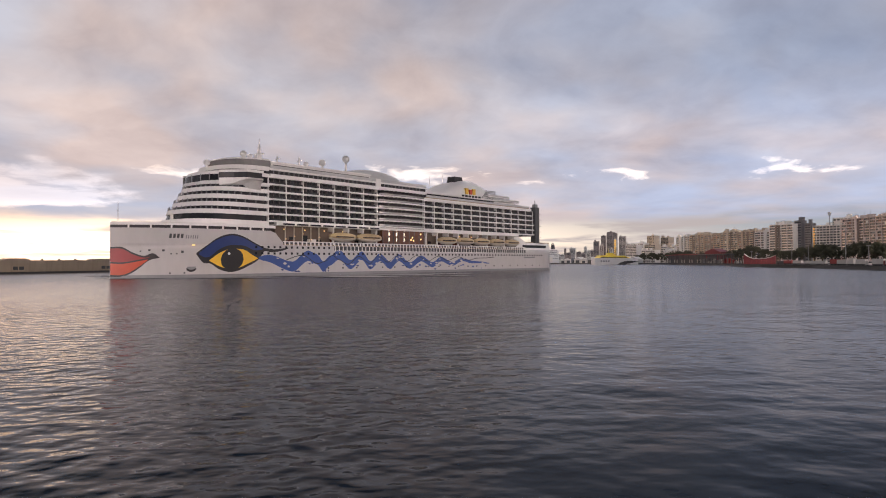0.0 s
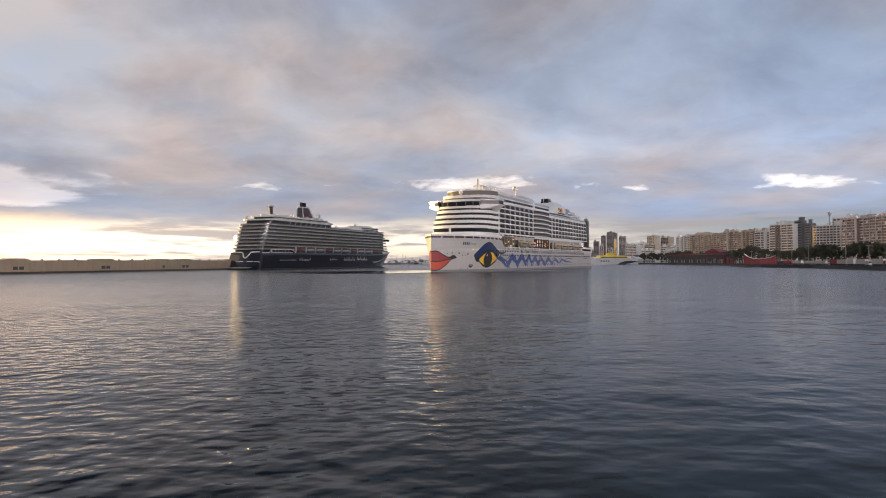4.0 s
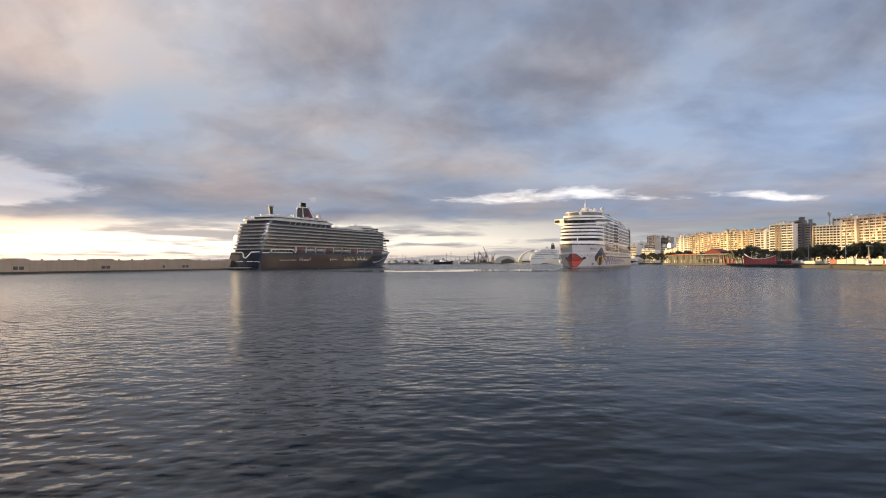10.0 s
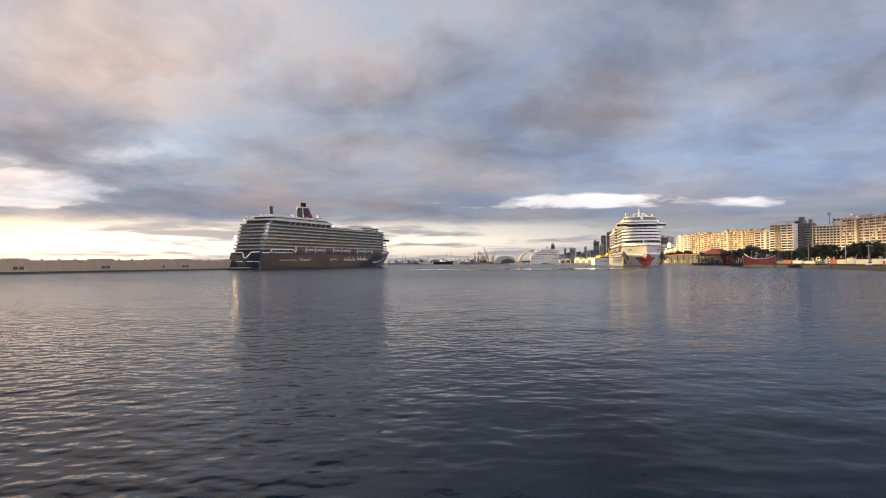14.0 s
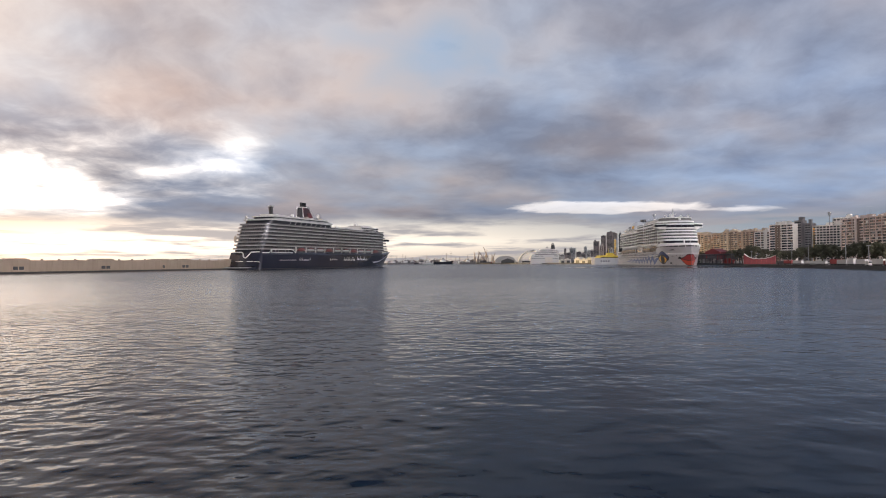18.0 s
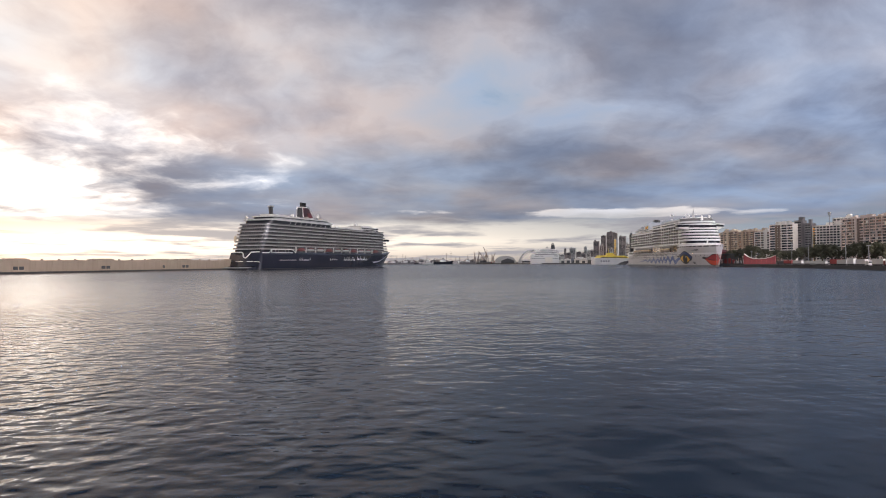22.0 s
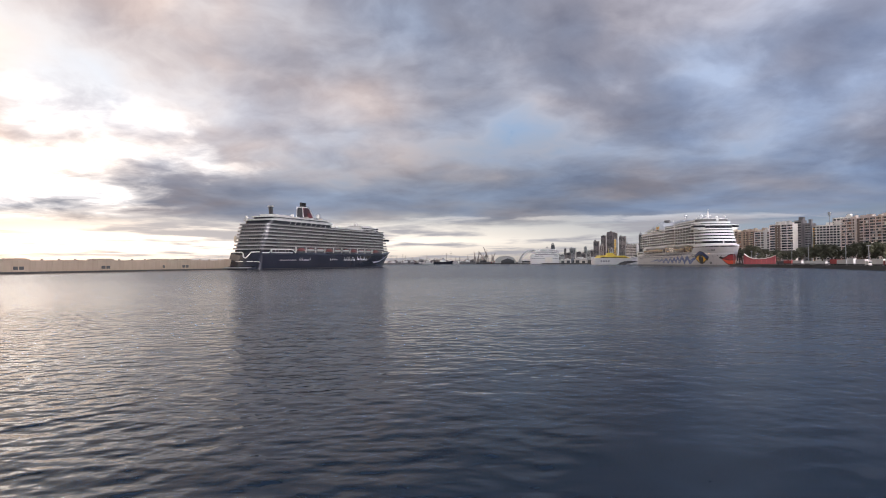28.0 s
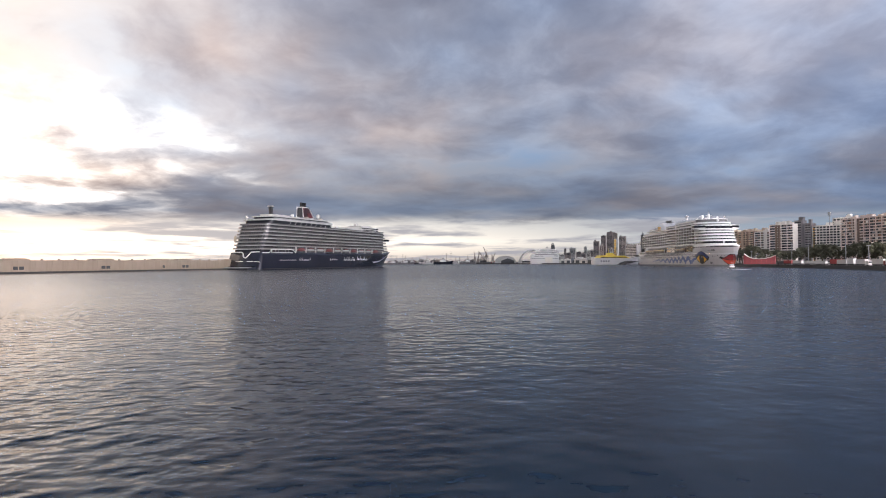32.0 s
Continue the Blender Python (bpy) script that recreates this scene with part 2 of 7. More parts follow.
def cloud_material():
    """Broken stratocumulus seen from below: bright thin parts, grey bellies, warmer and brighter towards the low sun."""
    m = bpy.data.materials.new("cloud")
    m.use_nodes = True
    nt = m.node_tree
    nt.nodes.clear()
    co = nt.nodes.new("ShaderNodeTexCoord")
    geo = nt.nodes.new("ShaderNodeNewGeometry")
    # the pattern lies in the layer and drifts with it; clouds have depth, so with distance it shortens less than a flat sheet would
    laid = nt.nodes.new("ShaderNodeVectorMath")
    laid.operation = "SCALE"
    laid.inputs["Scale"].default_value = 1.0 / CLOUD_BASE
    nt.links.new(co.outputs["Object"], laid.inputs[0])
    reach = nt.nodes.new("ShaderNodeVectorMath")
    reach.operation = "LENGTH"
    nt.links.new(geo.outputs["Position"], reach.inputs[0])
    squeeze = node_math(nt, "DIVIDE", node_math(nt, "POWER", node_math(nt, "DIVIDE", reach.outputs["Value"], CLOUD_BASE), -0.62), CLOUD_BASE)
    drift = nt.nodes.new("ShaderNodeVectorMath")
    drift.operation = "SUBTRACT"
    nt.links.new(geo.outputs["Position"], drift.inputs[0])
    nt.links.new(co.outputs["Object"], drift.inputs[1])
    gone = nt.nodes.new("ShaderNodeVectorMath")
    gone.operation = "MULTIPLY_ADD"
    nt.links.new(drift.outputs[0], gone.inputs[0])
    gone.inputs[1].default_value = (-0.16 / CLOUD_BASE, -0.16 / CLOUD_BASE, 0.0)
    gone.inputs[2].default_value = (0.0, 0.0, CLOUD_SEED)
    seen = nt.nodes.new("ShaderNodeVectorMath")
    seen.operation = "SCALE"
    nt.links.new(geo.outputs["Position"], seen.inputs[0])
    nt.links.new(squeeze, seen.inputs["Scale"])
    seeded = nt.nodes.new("ShaderNodeVectorMath")
    seeded.operation = "ADD"
    nt.links.new(seen.outputs[0], seeded.inputs[0])
    nt.links.new(gone.outputs[0], seeded.inputs[1])
    # torn edges
    torn = nt.nodes.new("ShaderNodeTexNoise")
    torn.inputs["Scale"].default_value, torn.inputs["Detail"].default_value = 2.6, 4.0
    nt.links.new(seeded.outputs[0], torn.inputs["Vector"])
    pull = nt.nodes.new("ShaderNodeVectorMath")
    pull.operation = "MULTIPLY_ADD"
    nt.links.new(torn.outputs["Color"], pull.inputs[0])
    pull.inputs[1].default_value = (0.24, 0.24, 0.0)
    nt.links.new(seeded.outputs[0], pull.inputs[2])
    big, small = nt.nodes.new("ShaderNodeTexNoise"), nt.nodes.new("ShaderNodeTexNoise")
    big.inputs["Scale"].default_value, big.inputs["Detail"].default_value, big.inputs["Roughness"].default_value = 1.0, 2.0, 0.5
    small.inputs["Scale"].default_value, small.inputs["Detail"].default_value, small.inputs["Roughness"].default_value = 2.9, 8.0, 0.56
    puff = nt.nodes.new("ShaderNodeTexNoise")
    puff.inputs["Scale"].default_value, puff.inputs["Detail"].default_value, puff.inputs["Roughness"].default_value = 6.5, 5.0, 0.5
    for n in (big, small, puff):
        nt.links.new(pull.outputs[0], n.inputs["Vector"])
    masses = node_math(nt, "ADD", node_math(nt, "MULTIPLY", big.outputs["Fac"], 0.40), node_math(nt, "MULTIPLY", small.outputs["Fac"], 0.45))
    density = node_math(nt, "ADD", node_math(nt, "ADD", masses, node_math(nt, "MULTIPLY", puff.outputs["Fac"], 0.15)), CLOUD_THIN)
    # far off, the layer melts into an even grey
    even = nt.nodes.new("ShaderNodeMapRange")
    even.inputs["From Min"].default_value, even.inputs["From Max"].default_value = CLOUD_BASE * 3.5, CLOUD_BASE * 11.0
    even.inputs["To Min"].default_value, even.inputs["To Max"].default_value = 1.0, 0.5
    nt.links.new(reach.outputs["Value"], even.inputs["Value"])
    drift_on = nt.nodes.new("ShaderNodeSeparateXYZ")
    nt.links.new(drift.outputs[0], drift_on.inputs[0])
    broken = nt.nodes.new("ShaderNodeMapRange")
    broken.inputs["From Min"].default_value, broken.inputs["From Max"].default_value = 0.0, 1700.0
    broken.inputs["To Min"].default_value, broken.inputs["To Max"].default_value = 0.50, 1.0
    nt.links.new(drift_on.outputs[1], broken.inputs["Value"])
    contrast = node_math(nt, "MULTIPLY", even.outputs[0], broken.outputs[0])
    far_density = node_math(nt, "ADD", 0.49, node_math(nt, "MULTIPLY", node_math(nt, "SUBTRACT", density, 0.49), contrast))
    # a long ragged rift in the layer, drifting with it
    plan = nt.nodes.new("ShaderNodeSeparateXYZ")
    nt.links.new(laid.outputs[0], plan.inputs[0])
    rift_x = node_math(nt, "DIVIDE", node_math(nt, "SUBTRACT", plan.outputs[0], RIFT[0]), RIFT[2])
    rift_y = node_math(nt, "DIVIDE", node_math(nt, "SUBTRACT", plan.outputs[1], RIFT[1]), RIFT[3])
    rift_r = node_math(nt, "ADD", node_math(nt, "MULTIPLY", rift_x, rift_x), node_math(nt, "MULTIPLY", rift_y, rift_y))
    rift = node_math(nt, "SUBTRACT", node_math(nt, "SUBTRACT", 1.0, rift_r), node_math(nt, "MULTIPLY", node_math(nt, "SUBTRACT", 0.525, density), 15.0), True)
    toward = nt.nodes.new("ShaderNodeVectorMath")
    toward.operation = "NORMALIZE"
    nt.links.new(geo.outputs["Position"], toward.inputs[0])
    dot = nt.nodes.new("ShaderNodeVectorMath")
    dot.operation = "DOT_PRODUCT"
    nt.links.new(toward.outputs[0], dot.inputs[0])
    dot.inputs[1].default_value = GLOW_WAY
    near = node_math(nt, "POWER", node_math(nt, "MAXIMUM", dot.outputs["Value"], 0.0), 8.0)
    # the part of the layer that comes first is thicker and lets less of the sun through
    spot = nt.nodes.new("ShaderNodeSeparateXYZ")
    nt.links.new(geo.outputs["Position"], spot.inputs[0])
    along = nt.nodes.new("ShaderNodeSeparateXYZ")
    nt.links.new(co.outputs["Object"], along.inputs[0])
    thin = nt.nodes.new("ShaderNodeMapRange")
    thin.interpolation_type = "SMOOTHSTEP"
    thin.inputs["From Min"].default_value, thin.inputs["From Max"].default_value = -700.0, 500.0
    thin.inputs["To Min"].default_value, thin.inputs["To Max"].default_value = 1.0, 0.06
    nt.links.new(along.outputs[1], thin.inputs["Value"])
    near = node_math(nt, "MULTIPLY", near, thin.outputs[0])
    # a hole fixed in place is cut so the sun lamp reaches the harbour
    hole_x = node_math(nt, "DIVIDE", node_math(nt, "ADD", spot.outputs[0], 1720.0), 760.0)
    hole_y = node_math(nt, "DIVIDE", node_math(nt, "SUBTRACT", spot.outputs[1], 1720.0), 1000.0)
    hole = nt.nodes.new("ShaderNodeMapRange")
    hole.interpolation_type = "SMOOTHSTEP"
    hole.inputs["From Min"].default_value, hole.inputs["From Max"].default_value = 0.75, 1.2
    hole_r = node_math(nt, "ADD", node_math(nt, "MULTIPLY", hole_x, hole_x), node_math(nt, "MULTIPLY", hole_y, hole_y))
    nt.links.new(node_math(nt, "SUBTRACT", hole_r, node_math(nt, "MULTIPLY", node_math(nt, "SUBTRACT", density, 0.5), 5.0)), hole.inputs["Value"])
    # and glows round the gap
    opened = nt.nodes.new("ShaderNodeMapRange")
    opened.interpolation_type = "SMOOTHSTEP"
    opened.inputs["From Min"].default_value, opened.inputs["From Max"].default_value = 850.0, 1500.0
    passed = nt.nodes.new("ShaderNodeSeparateXYZ")
    nt.links.new(drift.outputs[0], passed.inputs[0])
    nt.links.new(passed.outputs[1], opened.inputs["Value"])

    def gap(way, flat, reach, ragged):
        """How near a direction is to the middle of a flat, ragged gap in the layer: 1 there, 0 outside."""
        off = nt.nodes.new("ShaderNodeVectorMath")
        off.operation = "SUBTRACT"
        nt.links.new(toward.outputs[0], off.inputs[0])
        off.inputs[1].default_value = way
        oval = nt.nodes.new("ShaderNodeVectorMath")
        oval.operation = "MULTIPLY"
        nt.links.new(off.outputs[0], oval.inputs[0])
        oval.inputs[1].default_value = (1.0, 1.0, flat)
        far_off = nt.nodes.new("ShaderNodeVectorMath")
        far_off.operation = "LENGTH"
        nt.links.new(oval.outputs[0], far_off.inputs[0])
        rim = nt.nodes.new("ShaderNodeMapRange")
        rim.interpolation_type = "SMOOTHSTEP"
        rim.inputs["From Min"].default_value, rim.inputs["From Max"].default_value = -0.02, reach
        rim.inputs["To Min"].default_value, rim.inputs["To Max"].default_value = 1.0, 0.0
        nt.links.new(node_math(nt, "SUBTRACT", far_off.outputs["Value"], node_math(nt, "MULTIPLY", node_math(nt, "SUBTRACT", density, 0.5), ragged)), rim.inputs["Value"])
        return rim.outputs[0]

    sun_gap = gap(GAP_WAY, 2.7, 0.27, 1.1)
    gap_light = node_math(nt, "MULTIPLY", sun_gap, node_math(nt, "MULTIPLY", opened.outputs[0], GAP_STRENGTH))
    gap_light = node_math(nt, "MULTIPLY", gap_light, node_math(nt, "ADD", 1.0, node_math(nt, "MULTIPLY", node_math(nt, "POWER", sun_gap, 3.0), 3.5)))
    gap_light = node_math(nt, "ADD", gap_light, node_math(nt, "MULTIPLY", rift, RIFT[4]))
    # clouds behind the camera glow as added fill, growing with drift; overhead is dimmed
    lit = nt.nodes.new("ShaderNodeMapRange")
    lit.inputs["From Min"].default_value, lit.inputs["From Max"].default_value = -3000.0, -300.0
    lit.inputs["To Min"].default_value, lit.inputs["To Max"].default_value = CLOUD_REAR_FILL, CLOUD_REAR_FILL * 0.05
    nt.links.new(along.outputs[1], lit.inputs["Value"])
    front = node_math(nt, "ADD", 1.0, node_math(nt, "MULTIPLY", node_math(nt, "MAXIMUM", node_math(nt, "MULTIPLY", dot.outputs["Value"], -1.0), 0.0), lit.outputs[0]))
    up = nt.nodes.new("ShaderNodeSeparateXYZ")
    nt.links.new(toward.outputs[0], up.inputs[0])
    over = nt.nodes.new("ShaderNodeMapRange")
    over.interpolation_type = "SMOOTHSTEP"
    over.inputs["From Min"].default_value, over.inputs["From Max"].default_value = 0.36, 0.56
    over.inputs["To Min"].default_value, over.inputs["To Max"].default_value = 1.0, 0.16
    nt.links.new(up.outputs[2], over.inputs["Value"])
    belly = nt.nodes.new("ShaderNodeMapRange")
    belly.interpolation_type = "SMOOTHSTEP"
    belly.inputs["From Min"].default_value, belly.inputs["From Max"].default_value = 0.07, 0.30
    belly.inputs["To Max"].default_value = 1.06
    # thin at first, the far part of the layer thickens as the day goes on, while that overhead breaks up
    later = nt.nodes.new("ShaderNodeMapRange")
    later.inputs["From Min"].default_value, later.inputs["From Max"].default_value = 0.0, 2144.0
    later.inputs["To Min"].default_value, later.inputs["To Max"].default_value = 1.30, 0.52
    nt.links.new(passed.outputs[1], later.inputs["Value"])
    nt.links.new(later.outputs[0], belly.inputs["To Min"])
    breaking = nt.nodes.new("ShaderNodeMapRange")
    breaking.inputs["From Min"].default_value, breaking.inputs["From Max"].default_value = 0.0, 2144.0
    breaking.inputs["To Min"].default_value, breaking.inputs["To Max"].default_value = 0.70, 1.20
    nt.links.new(passed.outputs[1], breaking.inputs["Value"])
    nt.links.new(up.outputs[2], belly.inputs["Value"])
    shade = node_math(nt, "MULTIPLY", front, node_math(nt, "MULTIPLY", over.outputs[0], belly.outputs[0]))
    # low down, the layer is thinner on the far side at first and on the sun's side later on

    def span(value, x0, x1, y0, y1):
        n = nt.nodes.new("ShaderNodeMapRange")
        n.interpolation_type = "SMOOTHSTEP"
        for key, v in zip(("From Min", "From Max", "To Min", "To Max"), (x0, x1, y0, y1)):
            n.inputs[key].default_value = v
        nt.links.new(value, n.inputs["Value"])
        return n.outputs[0]

    sunward = node_math(nt, "MULTIPLY", span(dot.outputs["Value"], 0.55, 0.95, 0.0, 0.36), span(passed.outputs[1], 800.0, 1700.0, 0.0, 1.0))
    yonder = node_math(nt, "MULTIPLY", span(dot.outputs["Value"], 0.35, 0.85, 0.42, 0.0), span(passed.outputs[1], 0.0, 900.0, 1.0, 0.25))
    low_down = node_math(nt, "MULTIPLY", node_math(nt, "ADD", sunward, yonder), span(up.outputs[2], 0.16, 0.30, 1.0, 0.0))
    shade = node_math(nt, "MULTIPLY", shade, node_math(nt, "ADD", 1.0, low_down))
    cool = ramp(nt, far_density, CLOUD_COOL)
    warm = ramp(nt, far_density, CLOUD_WARM)
    mix = nt.nodes.new("ShaderNodeMix")
    mix.data_type = "RGBA"
    nt.links.new(near, mix.inputs[0])
    nt.links.new(cool, mix.inputs[6])
    nt.links.new(warm, mix.inputs[7])
    # the layer thins out to nothing towards the far horizon
    dist = nt.nodes.new("ShaderNodeVectorMath")
    dist.operation = "LENGTH"
    nt.links.new(geo.outputs["Position"], dist.inputs[0])
    fade = nt.nodes.new("ShaderNodeMapRange")
    fade.interpolation_type = "SMOOTHSTEP"
    fade.inputs["From Min"].default_value, fade.inputs["From Max"].default_value = 3000.0, 4800.0
    fade.inputs["To Min"].default_value, fade.inputs["To Max"].default_value = 1.0, 0.0
    nt.links.new(node_math(nt, "ADD", dist.outputs["Value"], node_math(nt, "MULTIPLY", node_math(nt, "SUBTRACT", small.outputs["Fac"], 0.5), 2500.0)), fade.inputs["Value"])
    edge = nt.nodes.new("ShaderNodeMapRange")
    edge.inputs["From Min"].default_value, edge.inputs["From Max"].default_value = 4300.0, 4900.0
    edge.inputs["To Min"].default_value, edge.inputs["To Max"].default_value = 1.0, 0.0
    nt.links.new(dist.outputs["Value"], edge.inputs["Value"])
    hue = nt.nodes.new("ShaderNodeTexNoise")
    hue.inputs["Scale"].default_value, hue.inputs["Detail"].default_value = 2.0, 3.0
    shifted = nt.nodes.new("ShaderNodeVectorMath")
    shifted.operation = "ADD"
    shifted.inputs[1].default_value = (4.0, 9.0, 6.0)
    nt.links.new(seeded.outputs[0], shifted.inputs[0])
    nt.links.new(shifted.outputs[0], hue.inputs["Vector"])
    blush = ramp(nt, hue.outputs["Fac"], [(0.36, (0.88, 1.0, 1.12)), (0.50, (0.99, 1.0, 1.01)), (0.64, (1.18, 1.03, 0.92))])
    tinted = nt.nodes.new("ShaderNodeMix")
    tinted.data_type, tinted.blend_type = "RGBA", "MULTIPLY"
    tinted.inputs[0].default_value = 1.0
    nt.links.new(mix.outputs[2], tinted.inputs[6])
    nt.links.new(blush, tinted.inputs[7])
    through_gap = nt.nodes.new("ShaderNodeVectorMath")
    through_gap.operation = "SCALE"
    through_gap.inputs[0].default_value = (1.0, 0.93, 0.80)
    nt.links.new(gap_light, through_gap.inputs["Scale"])
    whole = nt.nodes.new("ShaderNodeVectorMath")
    whole.operation = "ADD"
    # away from the glow the layer takes on the blue of the sky
    bluer = nt.nodes.new("ShaderNodeMapRange")
    bluer.interpolation_type = "SMOOTHSTEP"
    bluer.inputs["From Min"].default_value, bluer.inputs["From Max"].default_value = 0.25, 0.80
    bluer.inputs["To Min"].default_value, bluer.inputs["To Max"].default_value = 1.0, 0.0
    nt.links.new(dot.outputs["Value"], bluer.inputs["Value"])
    cooled = nt.nodes.new("ShaderNodeMix")
    cooled.data_type, cooled.blend_type = "RGBA", "MULTIPLY"
    nt.links.new(bluer.outputs[0], cooled.inputs[0])
    nt.links.new(tinted.outputs[2], cooled.inputs[6])
    # blue to the side, faintly rosy opposite the sunrise
    cast = ramp(nt, node_math(nt, "ADD", node_math(nt, "MULTIPLY", dot.outputs["Value"], 0.5), 0.5), [(0.42, (1.19, 1.03, 0.90)), (0.56, (0.97, 1.06, 1.17))])
    side_light = nt.nodes.new("ShaderNodeVectorMath")
    side_light.operation = "SCALE"
    nt.links.new(cast, side_light.inputs[0])
    nt.links.new(breaking.outputs[0], side_light.inputs["Scale"])
    nt.links.new(side_light.outputs[0], cooled.inputs[7])
    nt.links.new(cooled.outputs[2], whole.inputs[0])
    nt.links.new(through_gap.outputs[0], whole.inputs[1])
    glow = nt.nodes.new("ShaderNodeEmission")
    nt.links.new(whole.outputs[0], glow.inputs["Color"])
    spread = node_math(nt, "MULTIPLY", fade.outputs[0], edge.outputs[0])
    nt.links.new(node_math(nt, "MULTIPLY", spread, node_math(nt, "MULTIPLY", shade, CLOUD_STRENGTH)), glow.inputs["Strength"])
    # what lies above shows through where the layer ends or is broken
    clear, over_sky, out = nt.nodes.new("ShaderNodeBsdfTransparent"), nt.nodes.new("ShaderNodeAddShader"), nt.nodes.new("ShaderNodeOutputMaterial")
    nt.links.new(node_math(nt, "SUBTRACT", 1.0, node_math(nt, "MULTIPLY", hole.outputs[0], spread)), clear.inputs["Color"])
    nt.links.new(clear.outputs[0], over_sky.inputs[0])
    nt.links.new(glow.outputs[0], over_sky.inputs[1])
    nt.links.new(over_sky.outputs[0], out.inputs["Surface"])
    m.cycles.emission_sampling = "NONE"
    return m


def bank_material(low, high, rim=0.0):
    """An unseen cloud bank added to block the sun, thinner at its rim."""
    m = bpy.data.materials.new("unseen_cloud_bank")
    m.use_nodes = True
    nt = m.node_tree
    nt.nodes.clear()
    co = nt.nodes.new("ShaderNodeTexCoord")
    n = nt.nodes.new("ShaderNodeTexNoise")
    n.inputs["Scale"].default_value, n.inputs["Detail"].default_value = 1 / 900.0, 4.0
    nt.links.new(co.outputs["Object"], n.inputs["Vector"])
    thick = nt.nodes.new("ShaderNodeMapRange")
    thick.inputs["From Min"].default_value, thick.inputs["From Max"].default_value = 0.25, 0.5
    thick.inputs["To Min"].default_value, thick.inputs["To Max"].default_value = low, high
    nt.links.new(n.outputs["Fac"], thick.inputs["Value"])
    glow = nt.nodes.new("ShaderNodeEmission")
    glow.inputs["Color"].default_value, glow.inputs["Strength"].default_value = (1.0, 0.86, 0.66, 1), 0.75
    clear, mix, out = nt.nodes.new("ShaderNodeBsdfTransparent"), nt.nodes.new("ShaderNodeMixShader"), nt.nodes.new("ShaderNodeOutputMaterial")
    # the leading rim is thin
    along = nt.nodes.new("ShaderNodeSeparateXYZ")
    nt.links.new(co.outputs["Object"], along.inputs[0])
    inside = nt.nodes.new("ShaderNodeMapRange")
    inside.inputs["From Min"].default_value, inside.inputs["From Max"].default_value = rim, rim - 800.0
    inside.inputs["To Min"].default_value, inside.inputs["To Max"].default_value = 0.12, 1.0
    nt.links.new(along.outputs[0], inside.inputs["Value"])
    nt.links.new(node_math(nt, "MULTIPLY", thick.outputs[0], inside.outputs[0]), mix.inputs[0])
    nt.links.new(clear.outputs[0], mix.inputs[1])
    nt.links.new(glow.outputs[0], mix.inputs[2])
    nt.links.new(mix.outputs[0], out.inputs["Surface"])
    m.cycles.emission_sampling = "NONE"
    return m


